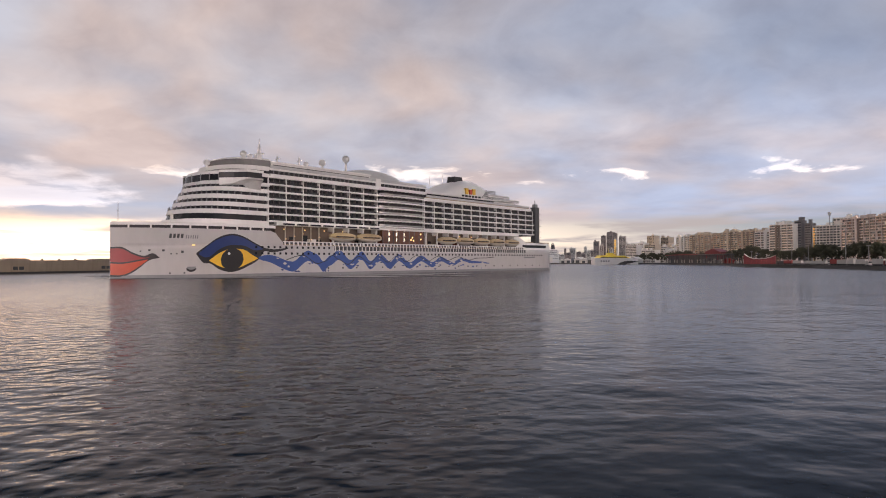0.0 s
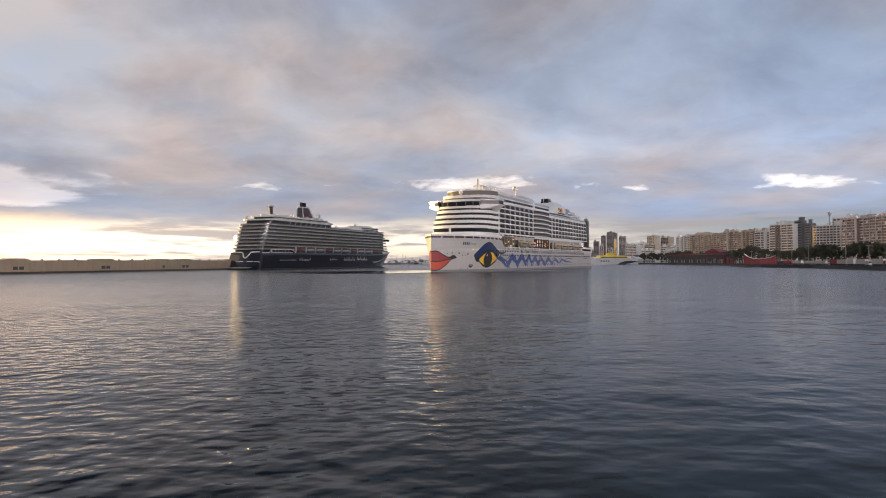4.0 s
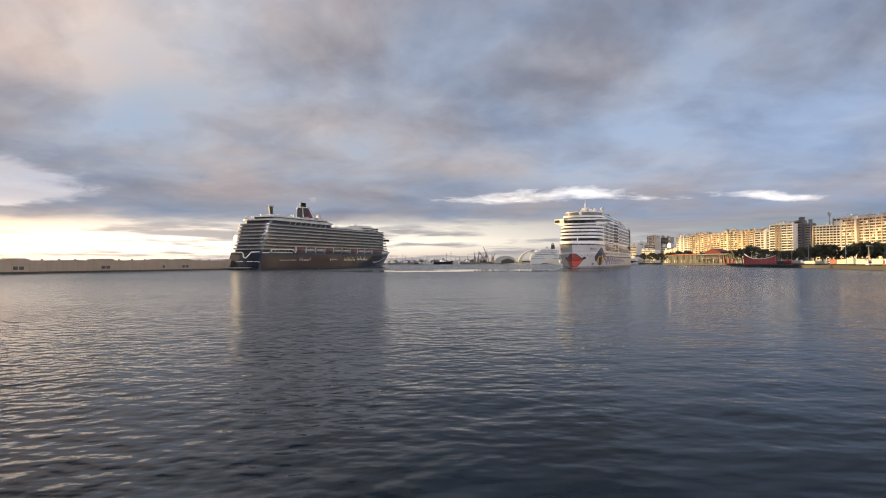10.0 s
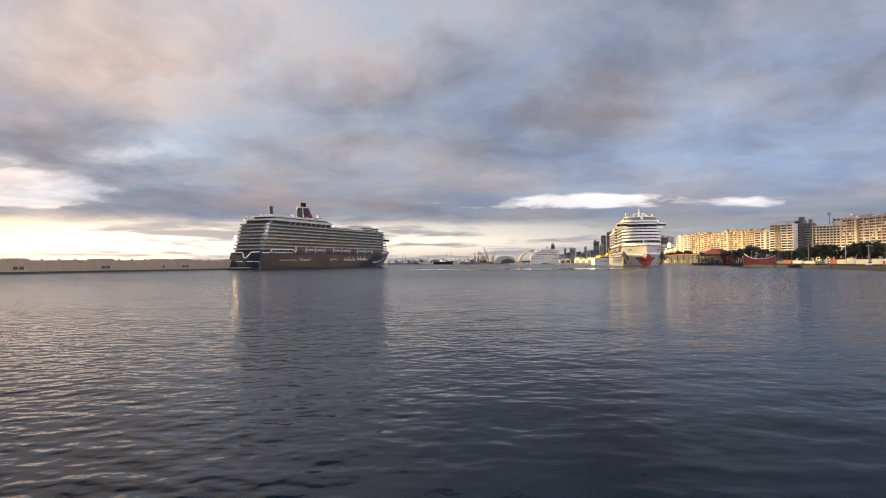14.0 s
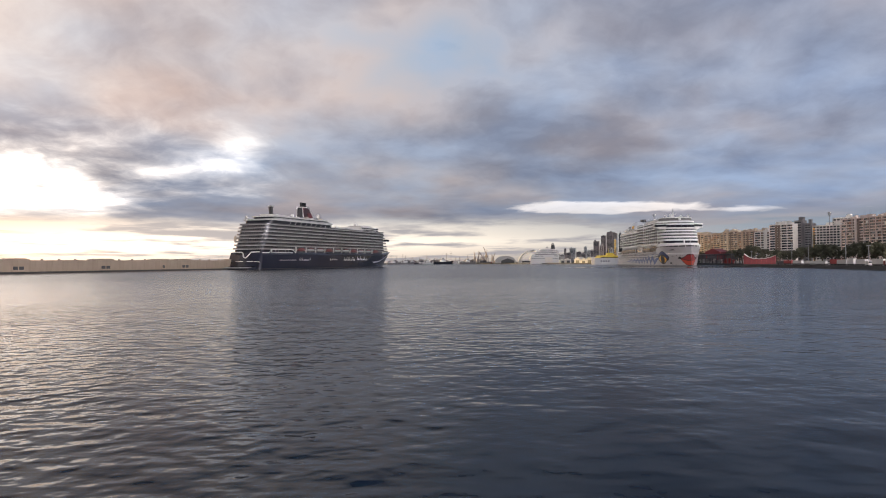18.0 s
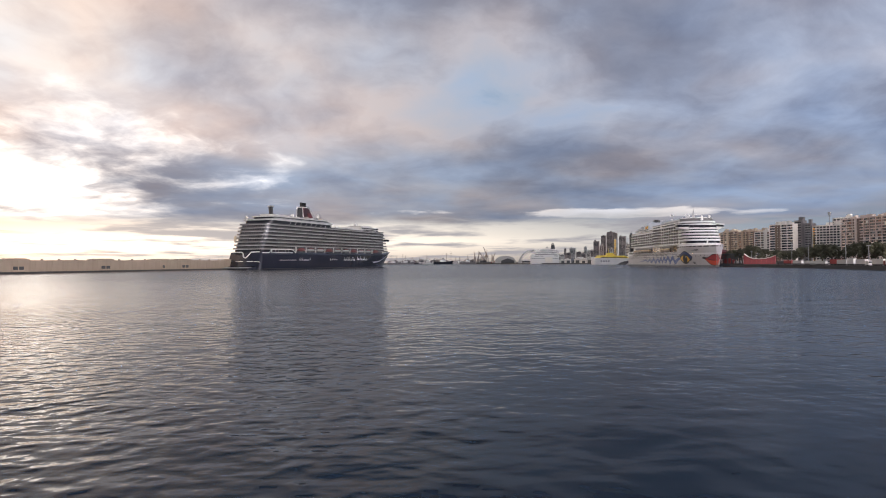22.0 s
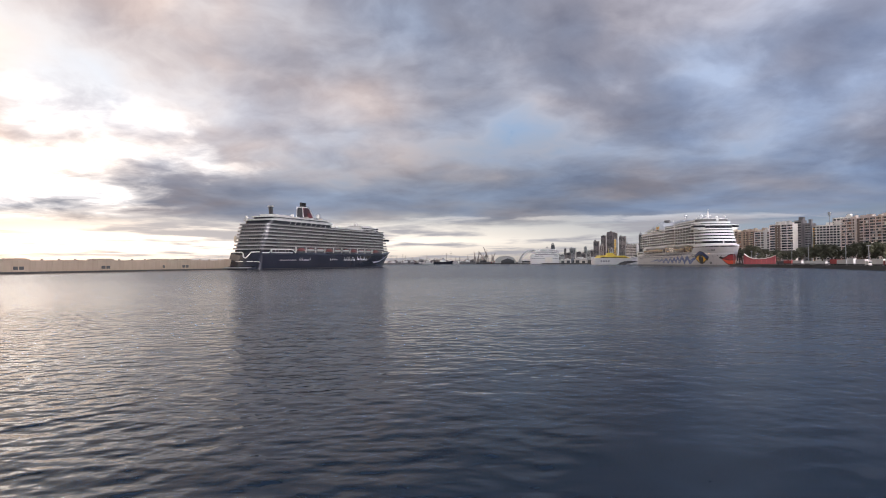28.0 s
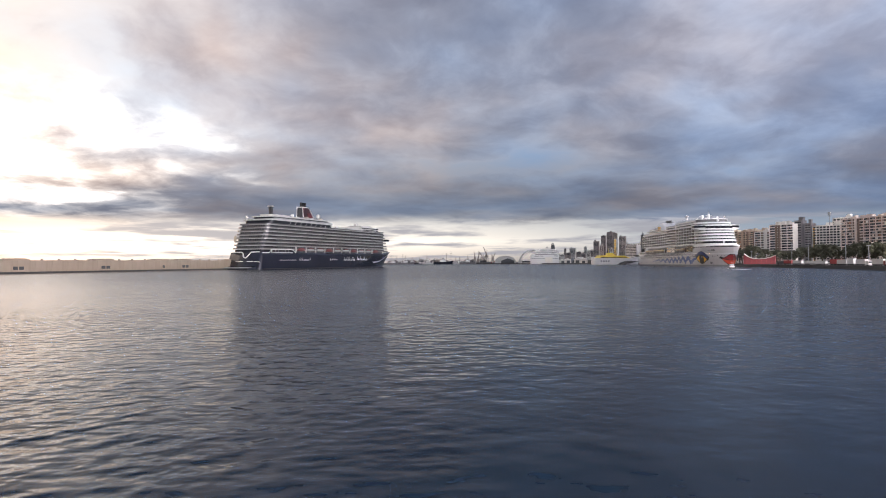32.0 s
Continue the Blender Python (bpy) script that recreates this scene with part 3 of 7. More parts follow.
def water_material():
    m = bpy.data.materials.new("sea_water")
    m.use_nodes = True
    nt = m.node_tree
    bsdf = nt.nodes["Principled BSDF"]
    bsdf.inputs["Base Color"].default_value = (0.006, 0.015, 0.029, 1)
    bsdf.inputs["IOR"].default_value = 1.333
    co = nt.nodes.new("ShaderNodeTexCoord")
    geo = nt.nodes.new("ShaderNodeNewGeometry")
    dist = nt.nodes.new("ShaderNodeVectorMath")
    dist.operation = "LENGTH"
    nt.links.new(geo.outputs["Position"], dist.inputs[0])
    # mirroring is raised with distance from the camera, so near water stays dark
    mirror = nt.nodes.new("ShaderNodeMapRange")
    mirror.interpolation_type = "SMOOTHSTEP"
    mirror.inputs["From Min"].default_value, mirror.inputs["From Max"].default_value = 15.0, 260.0
    mirror.inputs["To Min"].default_value, mirror.inputs["To Max"].default_value = 0.09, 0.25
    nt.links.new(dist.outputs["Value"], mirror.inputs["Value"])
    stretch = nt.nodes.new("ShaderNodeMapping")
    stretch.inputs["Rotation"].default_value = (0, 0, radians(-5))
    stretch.inputs["Scale"].default_value = (1.05, 1.15, 1.0)
    nt.links.new(co.outputs["Object"], stretch.inputs["Vector"])
    parts = []
    for scale, weight, detail in ((0.16, 0.24, 1.5), (0.80, 0.50, 1.5), (2.4, 0.02, 1.5)):
        n = nt.nodes.new("ShaderNodeTexNoise")
        n.inputs["Scale"].default_value, n.inputs["Detail"].default_value = scale, detail
        nt.links.new(stretch.outputs[0], n.inputs["Vector"])
        parts.append(node_math(nt, "MULTIPLY", n.outputs["Fac"], weight))
    height = node_math(nt, "ADD", node_math(nt, "ADD", parts[0], parts[1]), parts[2])
    # gusts and slicks: ruffled and smoother stretches
    gust = nt.nodes.new("ShaderNodeTexNoise")
    gust.inputs["Scale"].default_value, gust.inputs["Detail"].default_value = 0.012, 3.0
    nt.links.new(stretch.outputs[0], gust.inputs["Vector"])
    calm = nt.nodes.new("ShaderNodeMapRange")
    calm.inputs["From Min"].default_value, calm.inputs["From Max"].default_value = 0.35, 0.65
    calm.inputs["To Min"].default_value, calm.inputs["To Max"].default_value = 0.35, 1.0
    nt.links.new(gust.outputs["Fac"], calm.inputs["Value"])
    relief = nt.nodes.new("ShaderNodeBump")
    relief.inputs["Distance"].default_value = WAVE_HEIGHT
    flat_far = nt.nodes.new("ShaderNodeMapRange")
    flat_far.interpolation_type = "SMOOTHSTEP"
    flat_far.inputs["From Min"].default_value, flat_far.inputs["From Max"].default_value = 40.0, 240.0
    flat_far.inputs["To Min"].default_value, flat_far.inputs["To Max"].default_value = 1.0, 0.16
    nt.links.new(dist.outputs["Value"], flat_far.inputs["Value"])
    # waves and mirroring are weakened from left to right across the view
    spot = nt.nodes.new("ShaderNodeSeparateXYZ")
    nt.links.new(geo.outputs["Position"], spot.inputs[0])
    side_calm = nt.nodes.new("ShaderNodeMapRange")
    side_calm.interpolation_type = "SMOOTHSTEP"
    side_calm.inputs["From Min"].default_value, side_calm.inputs["From Max"].default_value = -0.42, 0.36
    side_calm.inputs["To Min"].default_value, side_calm.inputs["To Max"].default_value = 1.70, 0.44
    nt.links.new(node_math(nt, "DIVIDE", spot.outputs[0], dist.outputs["Value"]), side_calm.inputs["Value"])
    nt.links.new(node_math(nt, "MULTIPLY", mirror.outputs[0], node_math(nt, "ADD", 0.4, node_math(nt, "MULTIPLY", side_calm.outputs[0], 0.6))), bsdf.inputs["Specular IOR Level"])
    nt.links.new(node_math(nt, "MULTIPLY", side_calm.outputs[0], node_math(nt, "MULTIPLY", calm.outputs[0], flat_far.outputs[0])), relief.inputs["Strength"])
    nt.links.new(height, relief.inputs["Height"])
    nt.links.new(relief.outputs[0], bsdf.inputs["Normal"])
    rough = nt.nodes.new("ShaderNodeMapRange")
    rough.inputs["From Min"].default_value, rough.inputs["From Max"].default_value = 20.0, 260.0
    rough.inputs["To Min"].default_value, rough.inputs["To Max"].default_value = 0.11, 0.24
    nt.links.new(dist.outputs["Value"], rough.inputs["Value"])
    nt.links.new(rough.outputs[0], bsdf.inputs["Roughness"])
    return m


def wash_material():
    """Water smoothed by an upwelling: it mirrors the low sky, with a faint ripple."""
    m = bpy.data.materials.new("smoothed_water")
    m.use_nodes = True
    nt = m.node_tree
    bsdf = nt.nodes["Principled BSDF"]
    bsdf.inputs["Base Color"].default_value = (0.06, 0.08, 0.09, 1)
    bsdf.inputs["IOR"].default_value, bsdf.inputs["Roughness"].default_value = 1.333, 0.03
    co, n, relief = nt.nodes.new("ShaderNodeTexCoord"), nt.nodes.new("ShaderNodeTexNoise"), nt.nodes.new("ShaderNodeBump")
    n.inputs["Scale"].default_value, n.inputs["Detail"].default_value = 0.5, 3.0
    relief.inputs["Strength"].default_value, relief.inputs["Distance"].default_value = 0.02, 0.3
    nt.links.new(co.outputs["Object"], n.inputs["Vector"])
    nt.links.new(n.outputs["Fac"], relief.inputs["Height"])
    nt.links.new(relief.outputs[0], bsdf.inputs["Normal"])
    return m


# white paint greyed: the hull's shade is put into its colour
SHADED_HULL_WHITE = surface("shaded_white_hull_paint", (0.50, 0.49, 0.485), 0.30, 0.07, 0.5, 0.04, streak=5)
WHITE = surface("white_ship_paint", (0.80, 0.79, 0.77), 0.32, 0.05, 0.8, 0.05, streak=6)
GLASS = surface("dark_window_glass", (0.022, 0.024, 0.029), 0.15, 0.3, 0.5, 0.1, gloss=0.25)
DECK = surface("weathered_deck", (0.34, 0.27, 0.20), 0.7, 0.15, 2.0)
BLACK = surface("black_paint", (0.018, 0.018, 0.020), 0.4, 0.2)
BLUE_ART = surface("blue_hull_art", (0.030, 0.085, 0.29), 0.35, 0.10, 0.6)
RED_ART = surface("red_hull_art", (0.30, 0.026, 0.03), 0.35, 0.08, 0.6)
ORANGE_ART = surface("orange_hull_art", (0.56, 0.07, 0.03), 0.35, 0.08, 0.6)
YELLOW_ART = surface("yellow_hull_art", (0.85, 0.50, 0.06), 0.35, 0.08, 0.6)
LID_ART = surface("navy_hull_art", (0.016, 0.042, 0.16), 0.35, 0.10, 0.6)
BOAT_YELLOW = surface("lifeboat_yellow", (0.52, 0.39, 0.22), 0.4, 0.1, 0.8)
GREY = surface("grey_steel", (0.22, 0.23, 0.24), 0.5, 0.15, 0.8)
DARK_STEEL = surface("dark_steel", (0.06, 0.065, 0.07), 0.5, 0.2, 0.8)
BROWN_GLASS = surface("brown_tinted_glass", (0.12, 0.045, 0.025), 0.15, 0.3, 0.4)
LAMP = surface("warm_lamp", (1.0, 0.62, 0.25), 0.5, 0.1, glow=1.1)
PALE_LAMP = surface("pale_lamp", (1.0, 0.86, 0.68), 0.5, 0.1, glow=0.9)
# brown darkened: the alcove's shade is put into this colour
RECESS = surface("shaded_brown_panelling", (0.13, 0.095, 0.072), 0.6, 0.1)
NAVY = surface("navy_hull_paint", (0.020, 0.024, 0.038), 0.14, 0.12, 0.5, 0.04, streak=8, gloss=0.38, bump=0.5)
DIM_WHITE = surface("dim_cream_paint", (0.50, 0.45, 0.38), 0.5, 0.1, 0.8)
PALE = surface("off_white_paint", (0.70, 0.69, 0.66), 0.4, 0.06, 0.8)
CABIN_GLASS = surface("bright_cabin_glass", (0.03, 0.03, 0.034), 0.10, 0.3, 0.5, 0.1, gloss=0.6)
DIVIDER = surface("grey_balcony_divider", (0.13, 0.115, 0.115), 0.6, 0.1)
PARTITION = surface("grey_balcony_partition", (0.11, 0.11, 0.115), 0.6, 0.1)
MAROON = surface("maroon_paint", (0.16, 0.022, 0.025), 0.4, 0.15)
SHIP_GREY = surface("greyed_deck_edge_paint", (0.46, 0.445, 0.43), 0.3, 0.10, 0.8, 0.05)
SMOKED = surface("smoked_rail_glass", (0.20, 0.19, 0.185), 0.08, 0.12, 0.6, gloss=1.0)
FOIL = surface("pale_foil_roof", (0.52, 0.53, 0.53), 0.3, 0.1, 0.4)
SCREEN_GLASS = surface("grey_screen_glass", (0.22, 0.215, 0.21), 0.15, 0.15, 0.4, gloss=0.8)
RAIL_GLASS = surface("blue_grey_rail_glass", (0.50, 0.51, 0.51), 0.2, 0.12, 0.6)
GLINT_MIRROR = surface("sun_glint_mirror", (0.22, 0.215, 0.205), 0.30, 0.03, 0.2, metal=1.0)
CLOUD, WATER = cloud_material(), water_material()
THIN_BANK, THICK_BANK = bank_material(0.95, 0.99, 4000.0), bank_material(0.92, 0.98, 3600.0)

# ---- sea ----
def sea():
    """One sheet to the horizon, finely waved near the shore that the camera stands on."""
    bm = bmesh.new()
    radii = [0.0] + [4.0 * 1.0207 ** i for i in range(350)]
    turns = 200
    rows = []
    for r in radii:
        row = []
        for i in range(turns + 1):
            a = radians(-56 + 112 * i / turns)
            x, y = r * math.sin(a), r * math.cos(a) - 3
            z = 0.0
            if 4 < r < 400:
                swell = 0.04 * noise.noise((x * 0.07, y * 0.16, 0.3)) + 0.055 * noise.noise((x * 0.24 + 9, y * 0.52, 1.7)) + 0.035 * noise.noise((x * 0.6, y * 1.1 + 5, 4.1))
                z = swell * (1.0 if r < 120 else (400 - r) / 280)
            row.append(bm.verts.new((x, y, z)))
        rows.append(row)
    for a, b in zip(rows[1:], rows[2:]):
        for i in range(turns):
            bm.faces.new((a[i], a[i + 1], b[i + 1], b[i]))
    # the sheet goes on flat beside and behind
    far = [bm.verts.new((x, y, -0.25)) for x, y in ((-9000, -9000), (9000, -9000), (9000, 9000), (-9000, 9000))]
    bm.faces.new(far)
    bmesh.ops.recalc_face_normals(bm, faces=bm.faces)
    for f in bm.faces:
        if f.normal.z < 0:
            f.normal_flip()
    ob = new("water", finish(bm, "water", WATER, True))
    tagged(ob, "dark blue-grey harbour water with small wind ripples", "water", kind="structure")
    return ob


WATER_SHEET = sea()


def cloud_sheet():
    bm = bmesh.new()
    n = 12
    grid = [[bm.verts.new((-9000 + 18000 * i / n, -9000 + 18000 * j / n, 0)) for i in range(n + 1)] for j in range(n + 1)]
    for j in range(n):
        for i in range(n):
            bm.faces.new((grid[j][i], grid[j][i + 1], grid[j + 1][i + 1], grid[j + 1][i]))
    ob = new("clouds", finish(bm, "clouds", CLOUD))
    ob.location = (0, 0, CLOUD_BASE)
    tagged(ob, "broken grey morning clouds drifting over the harbour", "clouds", kind="backdrop")
    ob["kind"] = "structure"
    return ob


CLOUDS = cloud_sheet()


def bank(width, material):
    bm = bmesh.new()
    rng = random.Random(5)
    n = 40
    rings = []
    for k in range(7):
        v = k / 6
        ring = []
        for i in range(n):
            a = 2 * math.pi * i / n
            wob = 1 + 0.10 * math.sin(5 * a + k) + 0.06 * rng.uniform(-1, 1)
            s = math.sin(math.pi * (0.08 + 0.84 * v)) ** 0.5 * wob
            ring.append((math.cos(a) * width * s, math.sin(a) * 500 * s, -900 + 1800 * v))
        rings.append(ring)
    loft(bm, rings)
    ob = new("unseen_cloud_bank", finish(bm, "unseen_cloud_bank", material, True))
    tagged(ob, "unseen cloud bank added out of view to shade the sun", "cloud", kind="structure")
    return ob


UNSEEN_BANKS = [bank(2300, THIN_BANK), bank(3600, THICK_BANK)]
# ---- the white cruise ship: its space has x forward from the stem at the waterline, y to port ----
BEAM = 18.8


def half(x, z):
    """Half the hull's breadth at x and height z: a full bow on a plumb stem, a slightly tapered stern."""
    reach = lerp(z, (0, 8, 21), (75, 63, 44))
    u = min(1.0, max(0.0, -x) / reach)
    b = BEAM * (1 - (1 - u) ** 2.4)
    if x < -284:
        b *= 1 - 0.10 * ((-284 - x) / 15) ** 2
    return b


STATIONS = [0, -0.35, -1, -2, -3.5, -5.5, -8, -11, -15, -19, -24, -30, -37, -45, -54, -60, -62.4, -64] + [-64 - 10 * i for i in range(1, 22)] + [-284, -290, -295, -298.5]


def shell(bm, stations, z0, z1, levels, inset=0.0, aft=False, top=False):
    """Both sides of the hull between two heights."""
    for side in (1, -1):
        grid = []
        for x in stations:
            hi = z1(x) if callable(z1) else z1
            lo = z0(x) if callable(z0) else z0
            grid.append([bm.verts.new((x, side * max(0.0, half(x, lo + (hi - lo) * j / levels) - inset), lo + (hi - lo) * j / levels)) for j in range(levels + 1)])
        for a, b in zip(grid, grid[1:]):
            for j in range(levels):
                bm.faces.new((a[j], b[j], b[j + 1], a[j + 1]) if side > 0 else (b[j], a[j], a[j + 1], b[j + 1]))
        if side > 0:
            ends = grid
        else:
            if top:
                for i in range(len(stations) - 1):
                    bm.faces.new((ends[i][-1], ends[i + 1][-1], grid[i + 1][-1], grid[i][-1]))
            if aft:
                for j in range(levels):
                    bm.faces.new((ends[-1][j], grid[-1][j], grid[-1][j + 1], ends[-1][j + 1]))
    return bm


def glide(x, xs, zs):
    """A smooth line through points with rising xs."""
    i = min(len(xs) - 2, max(0, int(np.searchsorted(xs, x)) - 1))
    steps = [(zs[k + 1] - zs[k]) / (xs[k + 1] - xs[k]) for k in range(len(xs) - 1)]

    def slope(k):
        a, b = steps[max(0, k - 1)], steps[min(len(steps) - 1, k)]
        return (a + b) / 2
    h = xs[i + 1] - xs[i]
    u = min(1.0, max(0.0, (x - xs[i]) / h))
    return (2 * u ** 3 - 3 * u ** 2 + 1) * zs[i] + (u ** 3 - 2 * u ** 2 + u) * h * slope(i) + (3 * u ** 2 - 2 * u ** 3) * zs[i + 1] + (u ** 3 - u ** 2) * h * slope(i + 1)


def paint(bm, side, tops, lows, proud=0.06, step=1.2, rows=5):
    """A patch of paint on the hull: between an upper and a lower line given as (x, z)."""
    xs_t, zs_t = [p[0] for p in tops], [p[1] for p in tops]
    xs_l, zs_l = [p[0] for p in lows], [p[1] for p in lows]
    x_from, x_to = max(xs_t[0], xs_l[0]), min(xs_t[-1], xs_l[-1])
    n = max(2, int(abs(x_to - x_from) / step))
    grid = []
    for i in range(n + 1):
        x = x_from + (x_to - x_from) * i / n
        hi, lo = (glide(-x, [-v for v in a], b) if 3 < len(a) < 13 else lerp(-x, [-v for v in a], b) for a, b in ((xs_t, zs_t), (xs_l, zs_l)))
        lo = min(lo, hi - 0.02)
        grid.append([bm.verts.new((x, side * (half(x, lo + (hi - lo) * j / rows) + proud), lo + (hi - lo) * j / rows)) for j in range(rows + 1)])
    for a, b in zip(grid, grid[1:]):
        for j in range(rows):
            bm.faces.new((a[j], b[j], b[j + 1], a[j + 1]) if side > 0 else (b[j], a[j], a[j + 1], b[j + 1]))
    return bm


def ribbon(bm, side, line, width, proud=0.06):
    """A painted band of even height along a line of (x, z)."""
    return paint(bm, side, [(x, z + w / 2) for (x, z), w in zip(line, width)], [(x, z - w / 2) for (x, z), w in zip(line, width)], proud, 0.8, 1)


def swell(line):
    """A line of crests and troughs, rounded."""
    out = []
    for (x0, z0), (x1, z1) in zip(line, line[1:]):
        for k in range(6):
            u = k / 6
            out.append((x0 + (x1 - x0) * u, z0 + (z1 - z0) * (0.5 - 0.5 * math.cos(math.pi * u)) * 0.75 + (z1 - z0) * u * 0.25))
    return out + [line[-1]]


def front_outline(nose, hw, aft, bluff=0.5, n=14):
    """A deck's outline from above: an oval front at x = nose, straight sides back to x = aft; counter-clockwise."""
    length = hw * bluff * 2
    pts = [(aft, -hw)]
    for i in range(n + 1):
        a = -math.pi / 2 + math.pi * i / n
        c, s = math.cos(a), math.sin(a)
        pts.append((nose - length + length * abs(c) ** 0.75, hw * math.copysign(abs(s) ** 0.8, s)))
    pts.append((aft, hw))
    return pts


def white_ship():
    ship = new("cruise_ship")
    tagged(ship, "large white cruise ship with painted blue eyes and red lips", "cruise ship")
    hull = part("hull", shell(bmesh.new(), STATIONS, -3, 13.6, 8, aft=True, top=True), SHADED_HULL_WHITE, ship, smooth=True)
    fore = [x for x in STATIONS if x >= -64] + [-66.5]
    part("bow_plating", shell(bmesh.new(), fore, 13.6, lambda x: lerp(-x, (0, 61.5, 66.5), (19.7, 19.7, 14.6)), 4), SHADED_HULL_WHITE, hull, smooth=True)
    # black inner shell stands in for the shade inside the open deck
    part("mooring_deck", shell(bmesh.new(), [x for x in fore if x >= -60], 19.5, 21.2, 1, inset=0.8), BLACK, hull, "black shell for the shaded open mooring deck behind the bulwark")
    part("bulwark", shell(bmesh.new(), [x for x in fore if x > -63], 20.8, 22.0, 2, top=True), WHITE, hull, smooth=True)
    for i in range(9):
        x = -5 - 6.4 * i
        for s in (1, -1):
            part("post", boxes((x - 0.25, x + 0.25, s * half(x, 20.3) - 0.45, s * half(x, 20.3) + 0.05 * s, 19.6, 20.9)) if s > 0 else boxes((x - 0.25, x + 0.25, -half(x, 20.3) - 0.05, -half(x, 20.3) + 0.45, 19.6, 20.9)), WHITE, hull)
    bm = bmesh.new()
    for s in (1, -1):
        paint(bm, s, [(-0.1, 1.3), (-297, 1.3)], [(-0.1, -0.5), (-297, -0.5)], 0.05, 4, 1)
    part("boot_line", bm, GREY, hull, "grey waterline band")
    # face on the bow
    def low(points):
        """The lid on the starboard side is painted less high."""
        return points if s > 0 else [(x, z if z < 9 else 9 + (z - 9) * 0.76) for x, z in points]

    for s in (1, -1):
        face = part("painted_mouth", paint(bmesh.new(), s, [(-0.05, 12.2), (-3.3, 12.2), (-6.6, 10.1), (-10.1, 8.8), (-12.7, 9.8), (-15.0, 8.2)], [(-0.05, 0.8), (-3.5, 0.8), (-6.2, 1.9), (-9.0, 4.2), (-11.6, 6.9), (-15.0, 8.0)], 0.05, 0.5), BLACK, hull, "red and orange painted lips")
        part("upper_lip", paint(bmesh.new(), s, [(-0.1, 11.6), (-3.3, 11.5), (-6.6, 9.4), (-10.1, 8.05), (-11.8, 8.3)], [(-0.1, 6.5), (-3.4, 6.3), (-7.6, 7.1), (-10.4, 7.75), (-11.8, 8.2)], 0.10, 0.4), RED_ART, face)
        part("lower_lip", paint(bmesh.new(), s, [(-0.1, 5.9), (-3.4, 5.7), (-7.6, 6.5), (-11.4, 7.4)], [(-0.1, 1.5), (-3.5, 1.45), (-6.0, 2.5), (-8.6, 4.6), (-11.4, 7.2)], 0.10, 0.4), ORANGE_ART, face)
        eye = part("eye", paint(bmesh.new(), s, low([(-27.5, 10.0), (-30.9, 12.9), (-35.0, 16.1), (-40.9, 17.9), (-46.1, 17.0), (-51.6, 14.5), (-55.8, 12.6), (-60.1, 11.8), (-64.5, 11.9), (-69.0, 12.6)]), low([(-27.5, 9.4), (-30.5, 5.9), (-33.1, 5.7), (-36.2, 3.6), (-40.9, 2.1), (-44.5, 2.5), (-49.3, 4.6), (-54.5, 8.0), (-56, 10.4), (-60.1, 10.4), (-64.5, 10.8), (-69.0, 12.0)]), 0.05, 0.8), BLACK, hull, "large painted eye with blue lid and yellow iris")
        part("eyelid", paint(bmesh.new(), s, low([(-28.5, 9.9), (-30.9, 12.3), (-35.0, 15.4), (-40.9, 17.2), (-46.1, 16.3), (-51.6, 13.8), (-55.8, 11.9)]), low([(-28.5, 9.3), (-30.9, 8.2), (-32.9, 8.6), (-35.6, 11.1), (-38.9, 12.8), (-43.7, 13.3), (-47.6, 12.8), (-51.5, 11.2), (-55.8, 11.6)]), 0.10, 0.6), LID_ART, eye)
        part("eye_white", paint(bmesh.new(), s, low([(-32.6, 7.0), (-35.6, 9.5), (-38.9, 11.2), (-43.7, 11.7), (-47.6, 11.1), (-50.9, 9.1), (-53.5, 7.8)]), low([(-32.6, 6.8), (-36.2, 4.8), (-40.9, 3.3), (-44.5, 3.7), (-49.3, 5.7), (-53.5, 7.7)]), 0.10, 0.6), YELLOW_ART, eye, "yellow painted eye")
        bm = bmesh.new()
        tops, lows = [], []
        for i in range(13):
            a = math.pi * i / 12
            tops.append((-41.9 + 4.9 * math.cos(a), 7.4 + 4.5 * math.sin(a)))
            lows.append((-41.9 + 4.9 * math.cos(a), 7.4 - 4.6 * math.sin(a)))
        part("pupil", paint(bm, s, tops, lows, 0.15, 0.6), BLACK, eye)
        part("glint", paint(bmesh.new(), s, [(-39.6, 9.9), (-40.2, 10.4), (-40.8, 9.9)], [(-39.6, 9.7), (-40.2, 8.9), (-40.8, 9.5)], 0.2, 0.3), WHITE, eye)
        line = [(-53.8, 7.9), (-58, 7.8), (-71.5, 4.0), (-80.2, 9.0), (-85.2, 7.4), (-89.2, 3.9), (-93, 6.6), (-99, 9.6), (-106.2, 4.6), (-113.8, 9.2), (-119.6, 4.2), (-126.4, 8.4), (-133.8, 4.0), (-140.2, 8.2), (-149, 3.9), (-158.2, 7.8), (-167.7, 4.2), (-175.2, 7.4), (-185.4, 4.6), (-195, 7.2), (-204.4, 5.6), (-214, 5.4), (-222, 4.8)]
        line = swell(line)
        wave = part("wave_band", ribbon(bmesh.new(), s, line, [lerp(-x, (53, 57, 63, 76, 100, 150, 200, 222), (0.6, 2.6, 4.0, 4.8, 4.6, 3.4, 1.8, 0.5)) for x, z in line], 0.10), BLUE_ART, hull, "blue painted wave along the hull")
        thin = [(x - 5.5, 7.2 - (z - 6.6) * 0.8) for x, z in line[8:]]
        part("wave_line", ribbon(bmesh.new(), s, thin, [0.35] * len(thin), 0.13), BLACK, wave)
